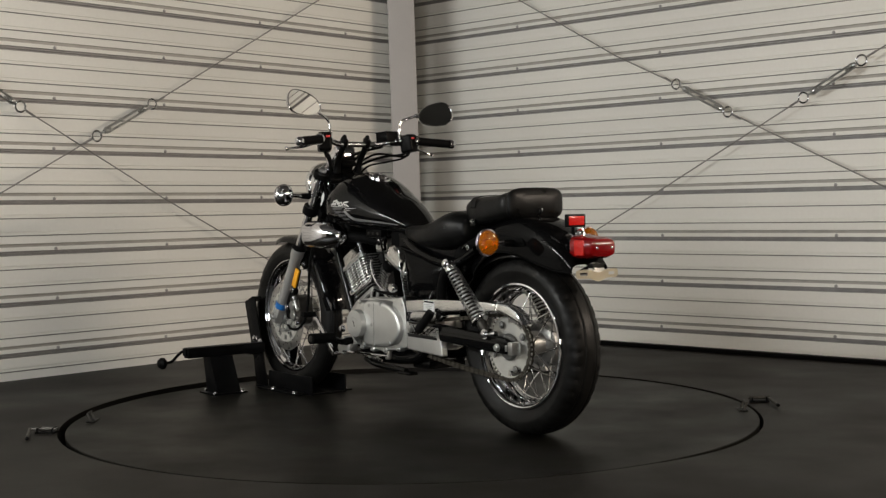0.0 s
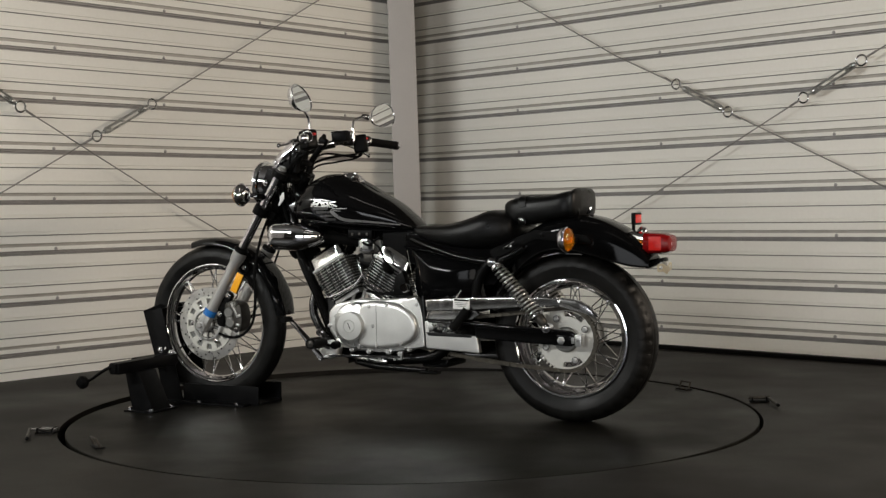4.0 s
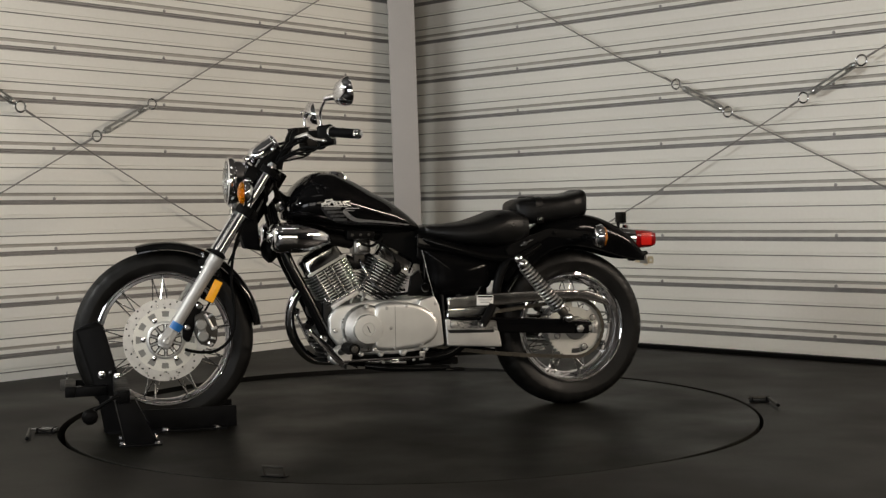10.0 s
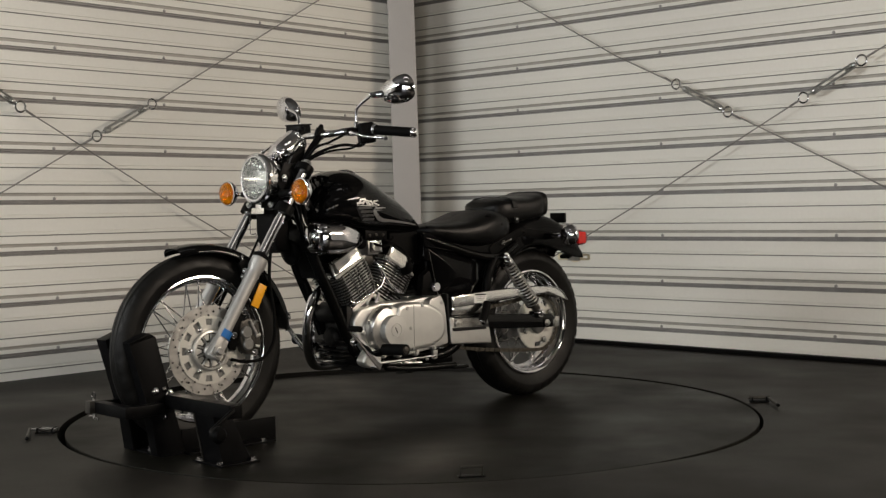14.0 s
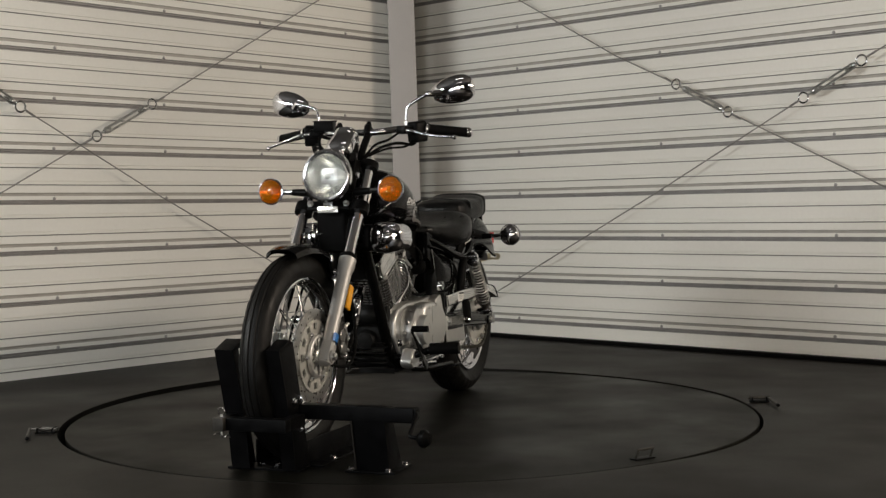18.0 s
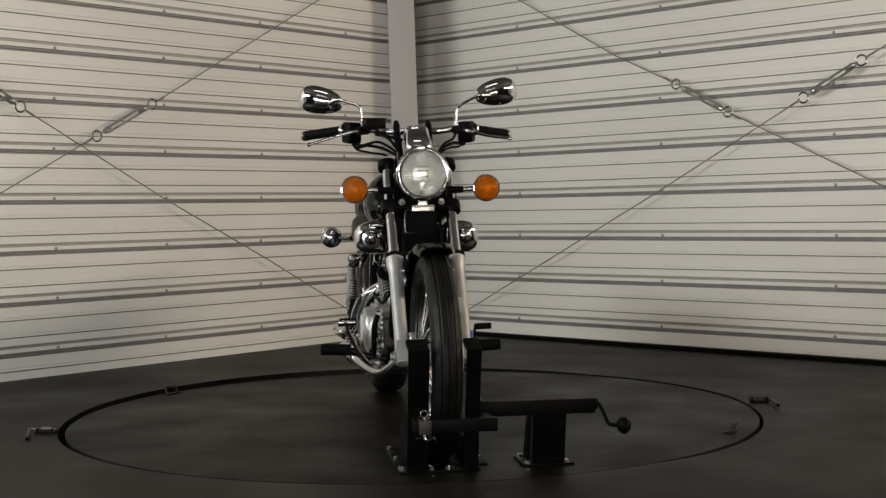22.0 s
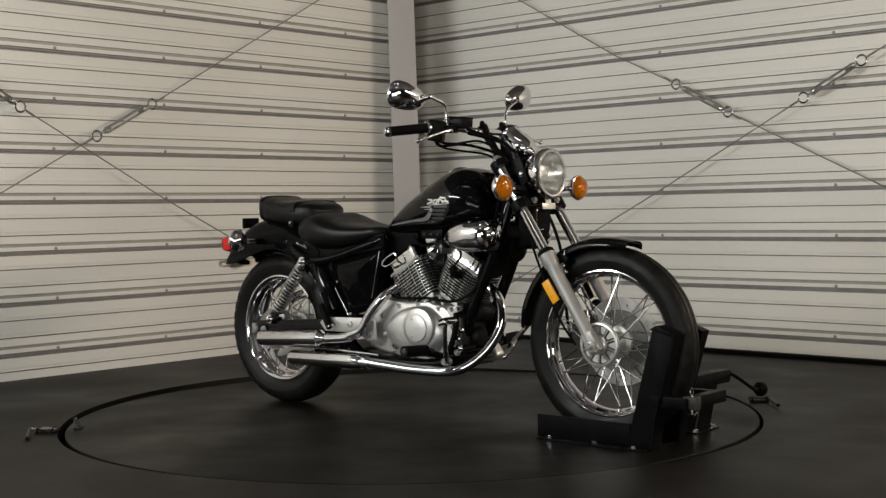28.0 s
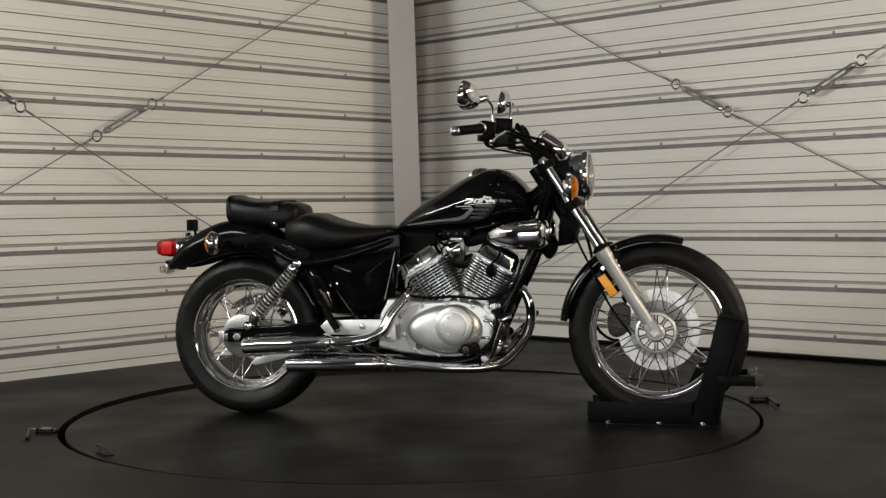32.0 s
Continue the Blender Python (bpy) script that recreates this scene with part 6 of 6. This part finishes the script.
for x, z, r in ((0.665, 0.232, 0.013), (0.745, 0.228, 0.009), (0.815, 0.232, 0.009), (0.580, 0.240, 0.009)):
    part("case_lug", lathe([(0.001, 0.012), (r * 0.55, 0.012), (r * 0.6, 0.006), (r, 0.004), (r, -0.02), (0.001, -0.02)], V(x, 0.116, z), Y_AX, 18), CAST, engine)
for k, (x, z) in enumerate(((0.69, 0.205), (0.74, 0.202), (0.63, 0.206))):
    part("linkage_joint", lathe([(0.001, 0.007), (0.005, 0.006), (0.006, 0.0), (0.001, -0.004)], V(x, 0.135, z), Y_AX, 14), STEEL, engine)
for s in (-1, 1):
    part("cylinder_stud", tube([V(0.80, 0.060 * s, 0.41), V(0.785, 0.066 * s, 0.445)], 0.006, 8), STEEL, engine)
    part("cylinder_stud", tube([V(0.84, 0.060 * s, 0.41), V(0.825, 0.066 * s, 0.440)], 0.006, 8), STEEL, engine)
    part("engine_hose", tube([V(0.60, 0.098 * s, 0.44), V(0.70, 0.103 * s, 0.428), V(0.80, 0.105 * s, 0.432), V(0.92, 0.098 * s, 0.425), V(1.0, 0.08 * s, 0.47), V(1.03, 0.07 * s, 0.56)] if s < 0 else [V(0.63, 0.098, 0.44), V(0.70, 0.10, 0.436), V(0.76, 0.098, 0.445)], 0.005, 8), BLACK_RUBBER, engine)
# right engine covers
def oval_ring(y, k):
    out = []
    for a in np.linspace(0, 2 * math.pi, 56, endpoint=False):
        u, v = math.cos(a), math.sin(a)
        out.append(V(0.762 + 0.134 * k * u, y, 0.318 + (0.086 + 0.010 * u) * k * v))
    return out


ob_ = bmesh.new()
skin(ob_, [oval_ring(y, k) for y, k in ((-0.090, 1.0), (-0.112, 1.0), (-0.120, 0.985), (-0.130, 0.945), (-0.138, 0.88), (-0.144, 0.79), (-0.148, 0.66), (-0.151, 0.46), (-0.153, 0.1))])
rc = part("clutch_cover", ob_, CAST, engine, "oval cast clutch cover")
part("badge_drum", lathe([(0.074, -0.050), (0.072, -0.012), (0.066, 0.000), (0.056, 0.004), (0.046, 0.005), (0.044, 0.0)], V(0.801, -0.152, 0.333), -Y_AX, 56), CAST, rc)
part("cover_badge", lathe([(0.045, -0.004), (0.046, 0.008), (0.043, 0.010), (0.001, 0.010)], V(0.801, -0.154, 0.333), -Y_AX, 44), BADGE, rc, "round pale badge plate")
for k in range(3):
    part("badge_stroke", block((0.008, 0.001, 0.004), pose(0.790 + 0.011 * k, -0.1645, 0.333), 0), CAST, rc)
for dz in (-0.03, 0.03):
    part("badge_screw", bolt(V(0.786, -0.163, 0.333 + dz), -Y_AX, 0.004, 0.003, seg=10), STEEL, rc)
part("filler_cap", lathe([(0.001, 0.012), (0.020, 0.012), (0.024, 0.008), (0.025, -0.03), (0.001, -0.03)], V(0.832, -0.128, 0.258), -Y_AX, 28), BLACK_SATIN, engine, "black oil filler cap")
part("cap_rim", lathe([(0.022, -0.002), (0.027, -0.002), (0.027, 0.002), (0.022, 0.002)], V(0.832, -0.126, 0.258), -Y_AX, 28), SOFT_CHROME, engine)
part("case_hose", tube([V(0.945, -0.118, 0.385), V(0.954, -0.130, 0.351), V(0.946, -0.132, 0.311), V(0.923, -0.130, 0.265), V(0.880, -0.122, 0.226)], 0.0095, 12), BLACK_RUBBER, engine, "thick black hose beside the clutch cover")
part("side_case", plate([(0.92, 0.37), (0.89, 0.40), (0.80, 0.418), (0.66, 0.405), (0.585, 0.375), (0.595, 0.33), (0.63, 0.26), (0.67, 0.228), (0.80, 0.222), (0.88, 0.24), (0.925, 0.29)], -0.112, -0.090, 0.006, 2, rnd=0.012), CAST, engine)
for x, z in ((0.905, 0.36), (0.86, 0.40), (0.77, 0.41), (0.68, 0.402), (0.60, 0.365), (0.612, 0.30), (0.65, 0.245), (0.74, 0.230), (0.84, 0.236), (0.905, 0.275)):
    part("case_bolt", bolt(V(x, -0.112, z), -Y_AX, 0.0065, 0.009, seg=12), STEEL, engine)
part("oil_window", lathe([(0.001, 0.004), (0.008, 0.004), (0.012, 0.006), (0.013, 0.0), (0.001, 0.0)], V(0.672, -0.124, 0.262), -Y_AX, 20), DIAL, engine)
pump = part("oil_pump_housing", block((0.075, 0.05, 0.10), pose(0.915, -0.075, 0.325), 0.012, 3), DARK_STEEL, engine)
for z, yy in ((0.36, 0), (0.325, 0), (0.285, 0)):
    part("housing_boss", lathe([(0.001, 0.012), (0.012, 0.011), (0.016, 0.0), (0.001, 0.0)], V(0.925, -0.100, z), -Y_AX, 16), CAST, pump)
part("engine_bracket", plate([(0.895, 0.398), (0.952, 0.412), (0.960, 0.396), (0.924, 0.384), (0.930, 0.350), (0.902, 0.346)], -0.108, -0.098, 0.002, 2, rnd=0.006), CAST, engine)
part("oil_elbow", tube([V(0.900, -0.112, 0.352), V(0.925, -0.118, 0.344), V(0.936, -0.116, 0.318), V(0.930, -0.110, 0.292)], 0.0075, 12), SOFT_CHROME, engine, "bright oil pipe elbow")
part("case_rod", tube([V(0.872, -0.116, 0.292), V(0.925, -0.118, 0.290)], 0.0055, 10), CHROME, engine)
for x, z, r in ((0.944, 0.300, 0.010), (0.950, 0.268, 0.011), (0.962, 0.330, 0.008), (0.918, 0.398, 0.006), (0.948, 0.402, 0.006)):
    part("unit_bolt", bolt(V(x, -0.110, z), -Y_AX, r, 0.010, seg=12), CHROME, engine)
part("oil_filter_cap", lathe([(0.001, 0.02), (0.028, 0.018), (0.036, 0.006), (0.037, 0.0), (0.001, 0.0)], V(0.945, 0.0, 0.30), V(1, 0, -0.15), 30), CORE, engine)
front = part("front_case", block((0.030, 0.150, 0.150), pose(0.925, 0.0, 0.345), 0.008, 2), CORE, engine, "black front of the crankcase")
for k in range(6):
    part("case_fin", block((0.034, 0.135, 0.004), pose(0.940, 0.0, 0.206 + 0.0165 * k), 0.001, 1), CORE, front)
part("starter", lathe([(0.001, -0.05), (0.03, -0.05), (0.034, -0.044), (0.034, 0.044), (0.03, 0.05), (0.001, 0.05)], V(0.95, 0.0, 0.385), Y_AX, 28), CORE, engine)

# left-hand pivot cover below the chain guard
pc = part("pivot_cover", plate([(0.512, 0.345), (0.318, 0.338), (0.300, 0.236), (0.506, 0.248)], 0.108, 0.134, 0.006, 3, rnd=0.008), CAST, MB, "silver pivot cover plate")
part("cover_groove", plate([(0.505, 0.306), (0.330, 0.300), (0.330, 0.290), (0.495, 0.293)], 0.1335, 0.136, 0.001), CORE, pc)
part("cover_boss", lathe([(0.001, 0.010), (0.010, 0.009), (0.013, 0.0), (0.001, 0.0)], V(0.482, 0.134, 0.323), Y_AX, 20), STEEL, pc)
part("peg_bracket", plate([(0.50, 0.385), (0.33, 0.392), (0.30, 0.372), (0.33, 0.352), (0.50, 0.350)], 0.106, 0.130, 0.005, 2), GUARD, MB, "polished passenger peg bracket")
part("bracket_lip", tube([V(0.502, 0.131, 0.354), V(0.494, 0.131, 0.374), V(0.474, 0.131, 0.387), V(0.420, 0.131, 0.390), V(0.322, 0.131, 0.392)], 0.0028, 8), CHROME, MB)
pegl = part("passenger_peg", tube([V(0.338, 0.150, 0.388), V(0.36, 0.162, 0.356), V(0.386, 0.172, 0.322)], [0.015, 0.016, 0.015], 14), BLACK_RUBBER, MB, "folded black passenger foot peg")
part("peg_tip", lathe([(0.001, 0.008), (0.012, 0.006), (0.014, 0.0), (0.001, 0.0)], V(0.387, 0.172, 0.321), V(0.6, 0.2, -0.7), 16), CHROME, pegl)
# right-hand pivot bracket
pr = part("pivot_plate", plate([(0.596, 0.282), (0.590, 0.350), (0.555, 0.356), (0.340, 0.352), (0.318, 0.330), (0.345, 0.302), (0.50, 0.300), (0.56, 0.276)], -0.148, -0.135, 0.004, 2), CAST, MB, "silver pivot bracket plate")
for x, z in ((0.475, 0.331), (0.565, 0.297), (0.372, 0.335)):
    part("plate_bolt", bolt(V(x, -0.148, z), -Y_AX, 0.010, 0.008), STEEL, pr)
pegr = part("passenger_peg", tube([V(0.338, -0.158, 0.398), V(0.362, -0.164, 0.360), V(0.388, -0.168, 0.322)], [0.010, 0.0135, 0.0135], 14), BLACK_RUBBER, MB, "folded black passenger foot peg")
part("peg_tip", lathe([(0.001, 0.008), (0.013, 0.006), (0.015, 0.0), (0.001, 0.0)], V(0.389, -0.168, 0.321), V(0.6, -0.1, -0.8), 16), CHROME, pegr)

# rider pegs, levers and side stand
for s in (-1, 1):
    pg = part("rider_peg", tube([V(0.885, 0.205 * s, 0.266), V(0.876, 0.305 * s, 0.270)], 0.0195, 16), BLACK_RUBBER, MB, "black rubber rider foot peg")
    part("peg_mount", tube([V(0.905, 0.085 * s, 0.235), V(0.895, 0.15 * s, 0.245), V(0.885, 0.207 * s, 0.264)], 0.012, 12), BLACK_FRAME, pg)
    part("peg_end", bolt(V(0.876, 0.305 * s, 0.270), Y_AX * s, 0.009, 0.005, seg=14), DARK_STEEL, pg)
shift = part("shift_lever", plate([(0.900, 0.196), (0.926, 0.222), (0.957, 0.258), (0.990, 0.296), (1.028, 0.334), (1.034, 0.346), (1.024, 0.352), (0.988, 0.318), (0.942, 0.276), (0.910, 0.236), (0.890, 0.214)], 0.192, 0.200, 0.002, 2), CHROME, MB, "chrome toe shift lever")
part("lever_shaft", tube([V(0.900, 0.130, 0.206), V(0.900, 0.194, 0.206)], 0.007, 10), CHROME, shift)
part("shift_rubber", tube([V(1.026, 0.196, 0.346), V(1.024, 0.250, 0.347)], 0.0105, 12), BLACK_RUBBER, shift)
part("shift_rod", tube([V(0.885, 0.160, 0.213), V(0.60, 0.150, 0.216)], 0.0045, 8), CHROME, shift)
part("pivot_block", plate([(0.916, 0.258), (0.940, 0.224), (0.924, 0.205), (0.889, 0.197), (0.856, 0.212), (0.852, 0.248), (0.868, 0.256), (0.896, 0.270)], 0.112, 0.156, 0.011, 4, rnd=0.014), CAST, shift, "polished foot peg plate")
part("plate_stud", bolt(V(0.948, 0.118, 0.292), Y_AX, 0.011, 0.014, seg=14), CHROME, shift)
part("shift_pivot", lathe([(0.001, 0.03), (0.012, 0.03), (0.015, 0.02), (0.016, 0.0), (0.001, 0.0)], V(0.866, 0.136, 0.250), Y_AX, 20), BLACK_SATIN, shift)
part("shift_arm", plate([(0.59, 0.235), (0.61, 0.235), (0.612, 0.205), (0.595, 0.205)], 0.14, 0.152, 0.002), STEEL, shift)
brk = part("brake_pedal", tube([V(0.905, -0.112, 0.216), V(0.922, -0.140, 0.222), V(0.942, -0.170, 0.248), V(0.968, -0.204, 0.305), V(0.985, -0.222, 0.348), V(0.992, -0.222, 0.366)], [0.006, 0.007, 0.0085, 0.008, 0.007, 0.007], 12), SOFT_CHROME, MB, "chrome rear brake pedal with a black pad")
part("pedal_plate", block((0.036, 0.064, 0.014), pose(0.996, -0.222, 0.366, 0, -20, 0), 0.006, 3), CHROME, brk)
part("pedal_pad", block((0.030, 0.056, 0.012), pose(0.994, -0.222, 0.374, 0, -20, 0), 0.004), BLACK_RUBBER, brk)
part("pedal_pivot", lathe([(0.001, 0.03), (0.010, 0.03), (0.014, 0.022), (0.015, 0.0), (0.001, 0.0)], V(0.905, -0.112, 0.222), -Y_AX, 18), STEEL, brk)
for x, z in ((0.935, 0.292), (0.945, 0.255)):
    part("pedal_bolt", bolt(V(x, -0.112, z), -Y_AX, 0.010, 0.012), STEEL, brk)
stand = part("side_stand", tube([V(0.80, 0.11, 0.190), V(0.70, 0.13, 0.178), V(0.50, 0.145, 0.172)], [0.012, 0.012, 0.010], 12), BLACK_FRAME, MB, "folded black side stand")
part("stand_foot", block((0.07, 0.035, 0.010), pose(0.485, 0.148, 0.166), 0.003), BLACK_FRAME, stand)
part("stand_spring", tube([V(0.80, 0.125, 0.205), V(0.66, 0.140, 0.195)], 0.006, 8), SOFT_CHROME, stand)
part("centre_bracket", block((0.10, 0.16, 0.03), pose(0.50, 0, 0.19), 0.006), BLACK_FRAME, MB)

# exhausts on the right
px = part("front_exhaust_pipe", tube([V(0.955, 0.004, 0.480), V(0.995, 0.004, 0.466), V(1.030, 0.004, 0.430), V(1.046, 0.000, 0.380), V(1.043, -0.014, 0.324), V(1.015, -0.048, 0.260), V(0.962, -0.092, 0.205), V(0.90, -0.118, 0.188), V(0.80, -0.135, 0.187), V(0.70, -0.150, 0.192), V(0.58, -0.168, 0.203)], 0.0175, 20), CHROME, MB, "chrome front exhaust header")
part("exhaust_clamp", lathe([(0.018, -0.012), (0.024, -0.012), (0.026, 0), (0.024, 0.012), (0.018, 0.012)], V(0.575, -0.168, 0.203), V(1, 0.05, -0.05), 24), SOFT_CHROME, px)
m2 = part("lower_muffler", lathe([(0.014, 0.02), (0.018, 0.0), (0.020, 0.012), (0.026, 0.02), (0.0275, 0.05), (0.0275, 0.345), (0.025, 0.352), (0.0225, 0.352), (0.0215, 0.33)], V(0.560, -0.169, 0.204), V(-1, -0.05, -0.008), 32), CHROME, MB, "chrome lower muffler with slash-cut end")
p1 = part("rear_exhaust_pipe", tube([V(0.655, -0.040, 0.485), V(0.640, -0.085, 0.462), V(0.622, -0.130, 0.430), V(0.582, -0.150, 0.380), V(0.548, -0.163, 0.320), V(0.500, -0.175, 0.290), V(0.43, -0.180, 0.280), V(0.36, -0.182, 0.277)], 0.0175, 20), CHROME, MB, "chrome rear exhaust header")
m1 = part("upper_muffler", lathe([(0.014, 0.02), (0.018, 0.0), (0.020, 0.012), (0.027, 0.024), (0.029, 0.05), (0.029, 0.330), (0.0265, 0.338), (0.024, 0.338), (0.0225, 0.31)], V(0.385, -0.182, 0.279), V(-1, -0.03, -0.045), 32), CHROME, MB, "chrome upper muffler")
part("muffler_clamp", lathe([(0.027, -0.012), (0.031, -0.010), (0.031, 0.010), (0.027, 0.012)], V(0.345, -0.183, 0.277), V(1, 0.03, 0.045), 28), SOFT_CHROME, m1)
part("muffler_hanger", plate([(0.42, 0.25), (0.44, 0.20), (0.30, 0.205), (0.28, 0.255)], -0.150, -0.142, 0.002), BLACK_FRAME, m1)
for mu, tip, d in ((m1, V(0.047, -0.192, 0.263), V(-1, -0.03, -0.045)), (m2, V(0.208, -0.187, 0.201), V(-1, -0.05, -0.008))):
    part("muffler_bore", lathe([(0.0215, -0.02), (0.0215, -0.018), (0.001, -0.018)], tip, d, 24), CORE, mu)
part("heat_shield", tube([V(0.632, -0.148, 0.425), V(0.592, -0.166, 0.375), V(0.558, -0.178, 0.318), V(0.505, -0.190, 0.294)], 0.0135, 14), CHROME, p1)

# ---- the wheel chock ----
WC = wheel_chock
tray = block((0.350, 0.150, 0.006), pose(1.425, 0, 0.005), 0.001)
tr = part("tray", tray, STAND, WC, "black steel tray under the front wheel")
for s in (-1, 1):
    part("tray_side", block((0.350, 0.006, 0.072), pose(1.425, 0.078 * s, 0.036), 0.001), STAND, tr)
    part("tray_flange", block((0.320, 0.052, 0.006), pose(1.445, 0.106 * s, 0.003), 0.001), STAND, tr)
    # leaning angle-iron arms beside the tyre
    armo = plate([(1.595, 0.004), (1.688, 0.004), (1.705, 0.110), (1.775, 0.352), (1.712, 0.376), (1.690, 0.366)], s * 0.088 - 0.003, s * 0.088 + 0.003, 0.001)
    ar = part("upright", armo, STAND, WC, "leaning black angle-iron upright")
    face = bmesh.new()
    y0, y1 = (0.050, 0.091) if s > 0 else (-0.110, -0.052)
    skin(face, [[V(x, y0, z), V(x + 0.007, y0, z), V(x + 0.007, y1, z), V(x, y1, z)] for x, z in ((1.686, 0.006), (1.702, 0.110), (1.772, 0.352))])
    part("upright_flange", face, STAND, ar)
    part("upright_cap", plate([(1.690, 0.366), (1.712, 0.378), (1.779, 0.353), (1.774, 0.347)], min(y0, s * 0.088), max(y1, s * 0.088), 0.001), STAND, ar)
for x, y in ((1.325, -0.120), (1.495, -0.120), (1.638, -0.120), (1.645, -0.035), (1.645, 0.012), (1.325, 0.118), (1.495, 0.118)):
    part("anchor_bolt", bolt(V(x, y, 0.005), V(0, 0, 1), 0.009, 0.010), CHROME, WC)
part("foot_plate", block((0.075, 0.230, 0.006), pose(1.645, -0.015, 0.003), 0.001), STAND, WC)
# loop bar in front of the tyre
lb = part("front_bar", block((0.034, 0.215, 0.036), pose(1.800, 0.018, 0.151), 0.003), STAND, WC, "black square bar across the front of the tyre")
for y in (-0.086, 0.106):
    part("side_bar", block((0.125, 0.030, 0.034), pose(1.745, y, 0.150), 0.003), STAND, lb)
part("bare_tube_end", block((0.044, 0.032, 0.038), pose(1.812, -0.074, 0.152), 0.002), DARK_STEEL, lb, "dull steel tube end")
part("locking_pin", tube([V(1.812, -0.074, 0.118), V(1.812, -0.074, 0.178)], 0.0035, 8), STEEL, lb)
part("pin_ring", tube([V(1.812 + 0.0, -0.074 + 0.010 * math.cos(a), 0.186 + 0.010 * math.sin(a)) for a in np.linspace(0, 2 * math.pi, 17)], 0.002, 6, smooth=False), CHROME, lb)
part("cotter_clip", tube([V(1.814, -0.098, 0.120), V(1.814, -0.080, 0.124), V(1.814, -0.066, 0.114), V(1.814, -0.052, 0.122), V(1.814, -0.045, 0.114)], 0.002, 6), CHROME, lb)
# outrigger: a beam with a leg, a crank and a knob
beam = part("outrigger_beam", block((0.045, 0.350, 0.042), pose(1.640, 0.262, 0.168), 0.003), STAND, WC, "black square outrigger beam")
for y, z in ((0.094, 0.205), (0.094, 0.120)):
    part("beam_bolt", bolt(V(1.665, y, z), V(1, 0, 0), 0.008, 0.010), CHROME, beam)
for x, z in ((1.602, 0.190), (1.652, 0.200)):
    part("upright_bolt", bolt(V(x + 0.045, 0.0915, z), Y_AX, 0.010, 0.009), CHROME, beam)
leg = part("outrigger_leg", plate([(1.532, 0.004), (1.632, 0.004), (1.662, 0.148), (1.600, 0.148)], 0.248, 0.352, 0.002), STAND, WC, "black boxed outrigger leg leaning forward")
part("leg_rib", plate([(1.632, 0.004), (1.636, 0.004), (1.666, 0.148), (1.662, 0.148)], 0.250, 0.254, 0.0005), DARK_STEEL, leg, "bare worn edge of the leg")
part("leg_foot", block((0.135, 0.150, 0.006), pose(1.586, 0.300, 0.003), 0.001), STAND, leg)
for x, y in ((1.642, 0.240), (1.642, 0.352), (1.535, 0.240), (1.535, 0.362)):
    part("leg_bolt", bolt(V(x, y, 0.005), V(0, 0, 1), 0.008, 0.010), CHROME, leg)
crank = part("crank", tube([V(1.650, 0.435, 0.172), V(1.660, 0.447, 0.172), V(1.700, 0.452, 0.150), V(1.735, 0.455, 0.128), V(1.740, 0.470, 0.124), V(1.740, 0.490, 0.122)], 0.006, 10, n=4), STAND, WC, "bent black crank handle")
part("crank_plate", block((0.030, 0.006, 0.030), pose(1.645, 0.441, 0.172), 0.001), STAND, crank)
part("knob", lathe([(0.001, -0.018), (0.014, -0.018), (0.024, -0.008), (0.025, 0.004), (0.016, 0.016), (0.001, 0.018)], V(1.740, 0.498, 0.122), Y_AX, 10), BLACK_SATIN, crank, "black star knob")

# ---- what moves ----


def motions():
    rows = [(t, Matrix.Rotation(radians(-241.1 + 6.875 * t), 4, "Z")) for t in range(0, 33, 2)]
    walk(turntable, rows)
    for ob in (motorcycle, wheel_chock):
        walk(ob, [(t, m @ Matrix.Rotation(radians(6.42), 4, "Z")) for t, m in rows])


motions()
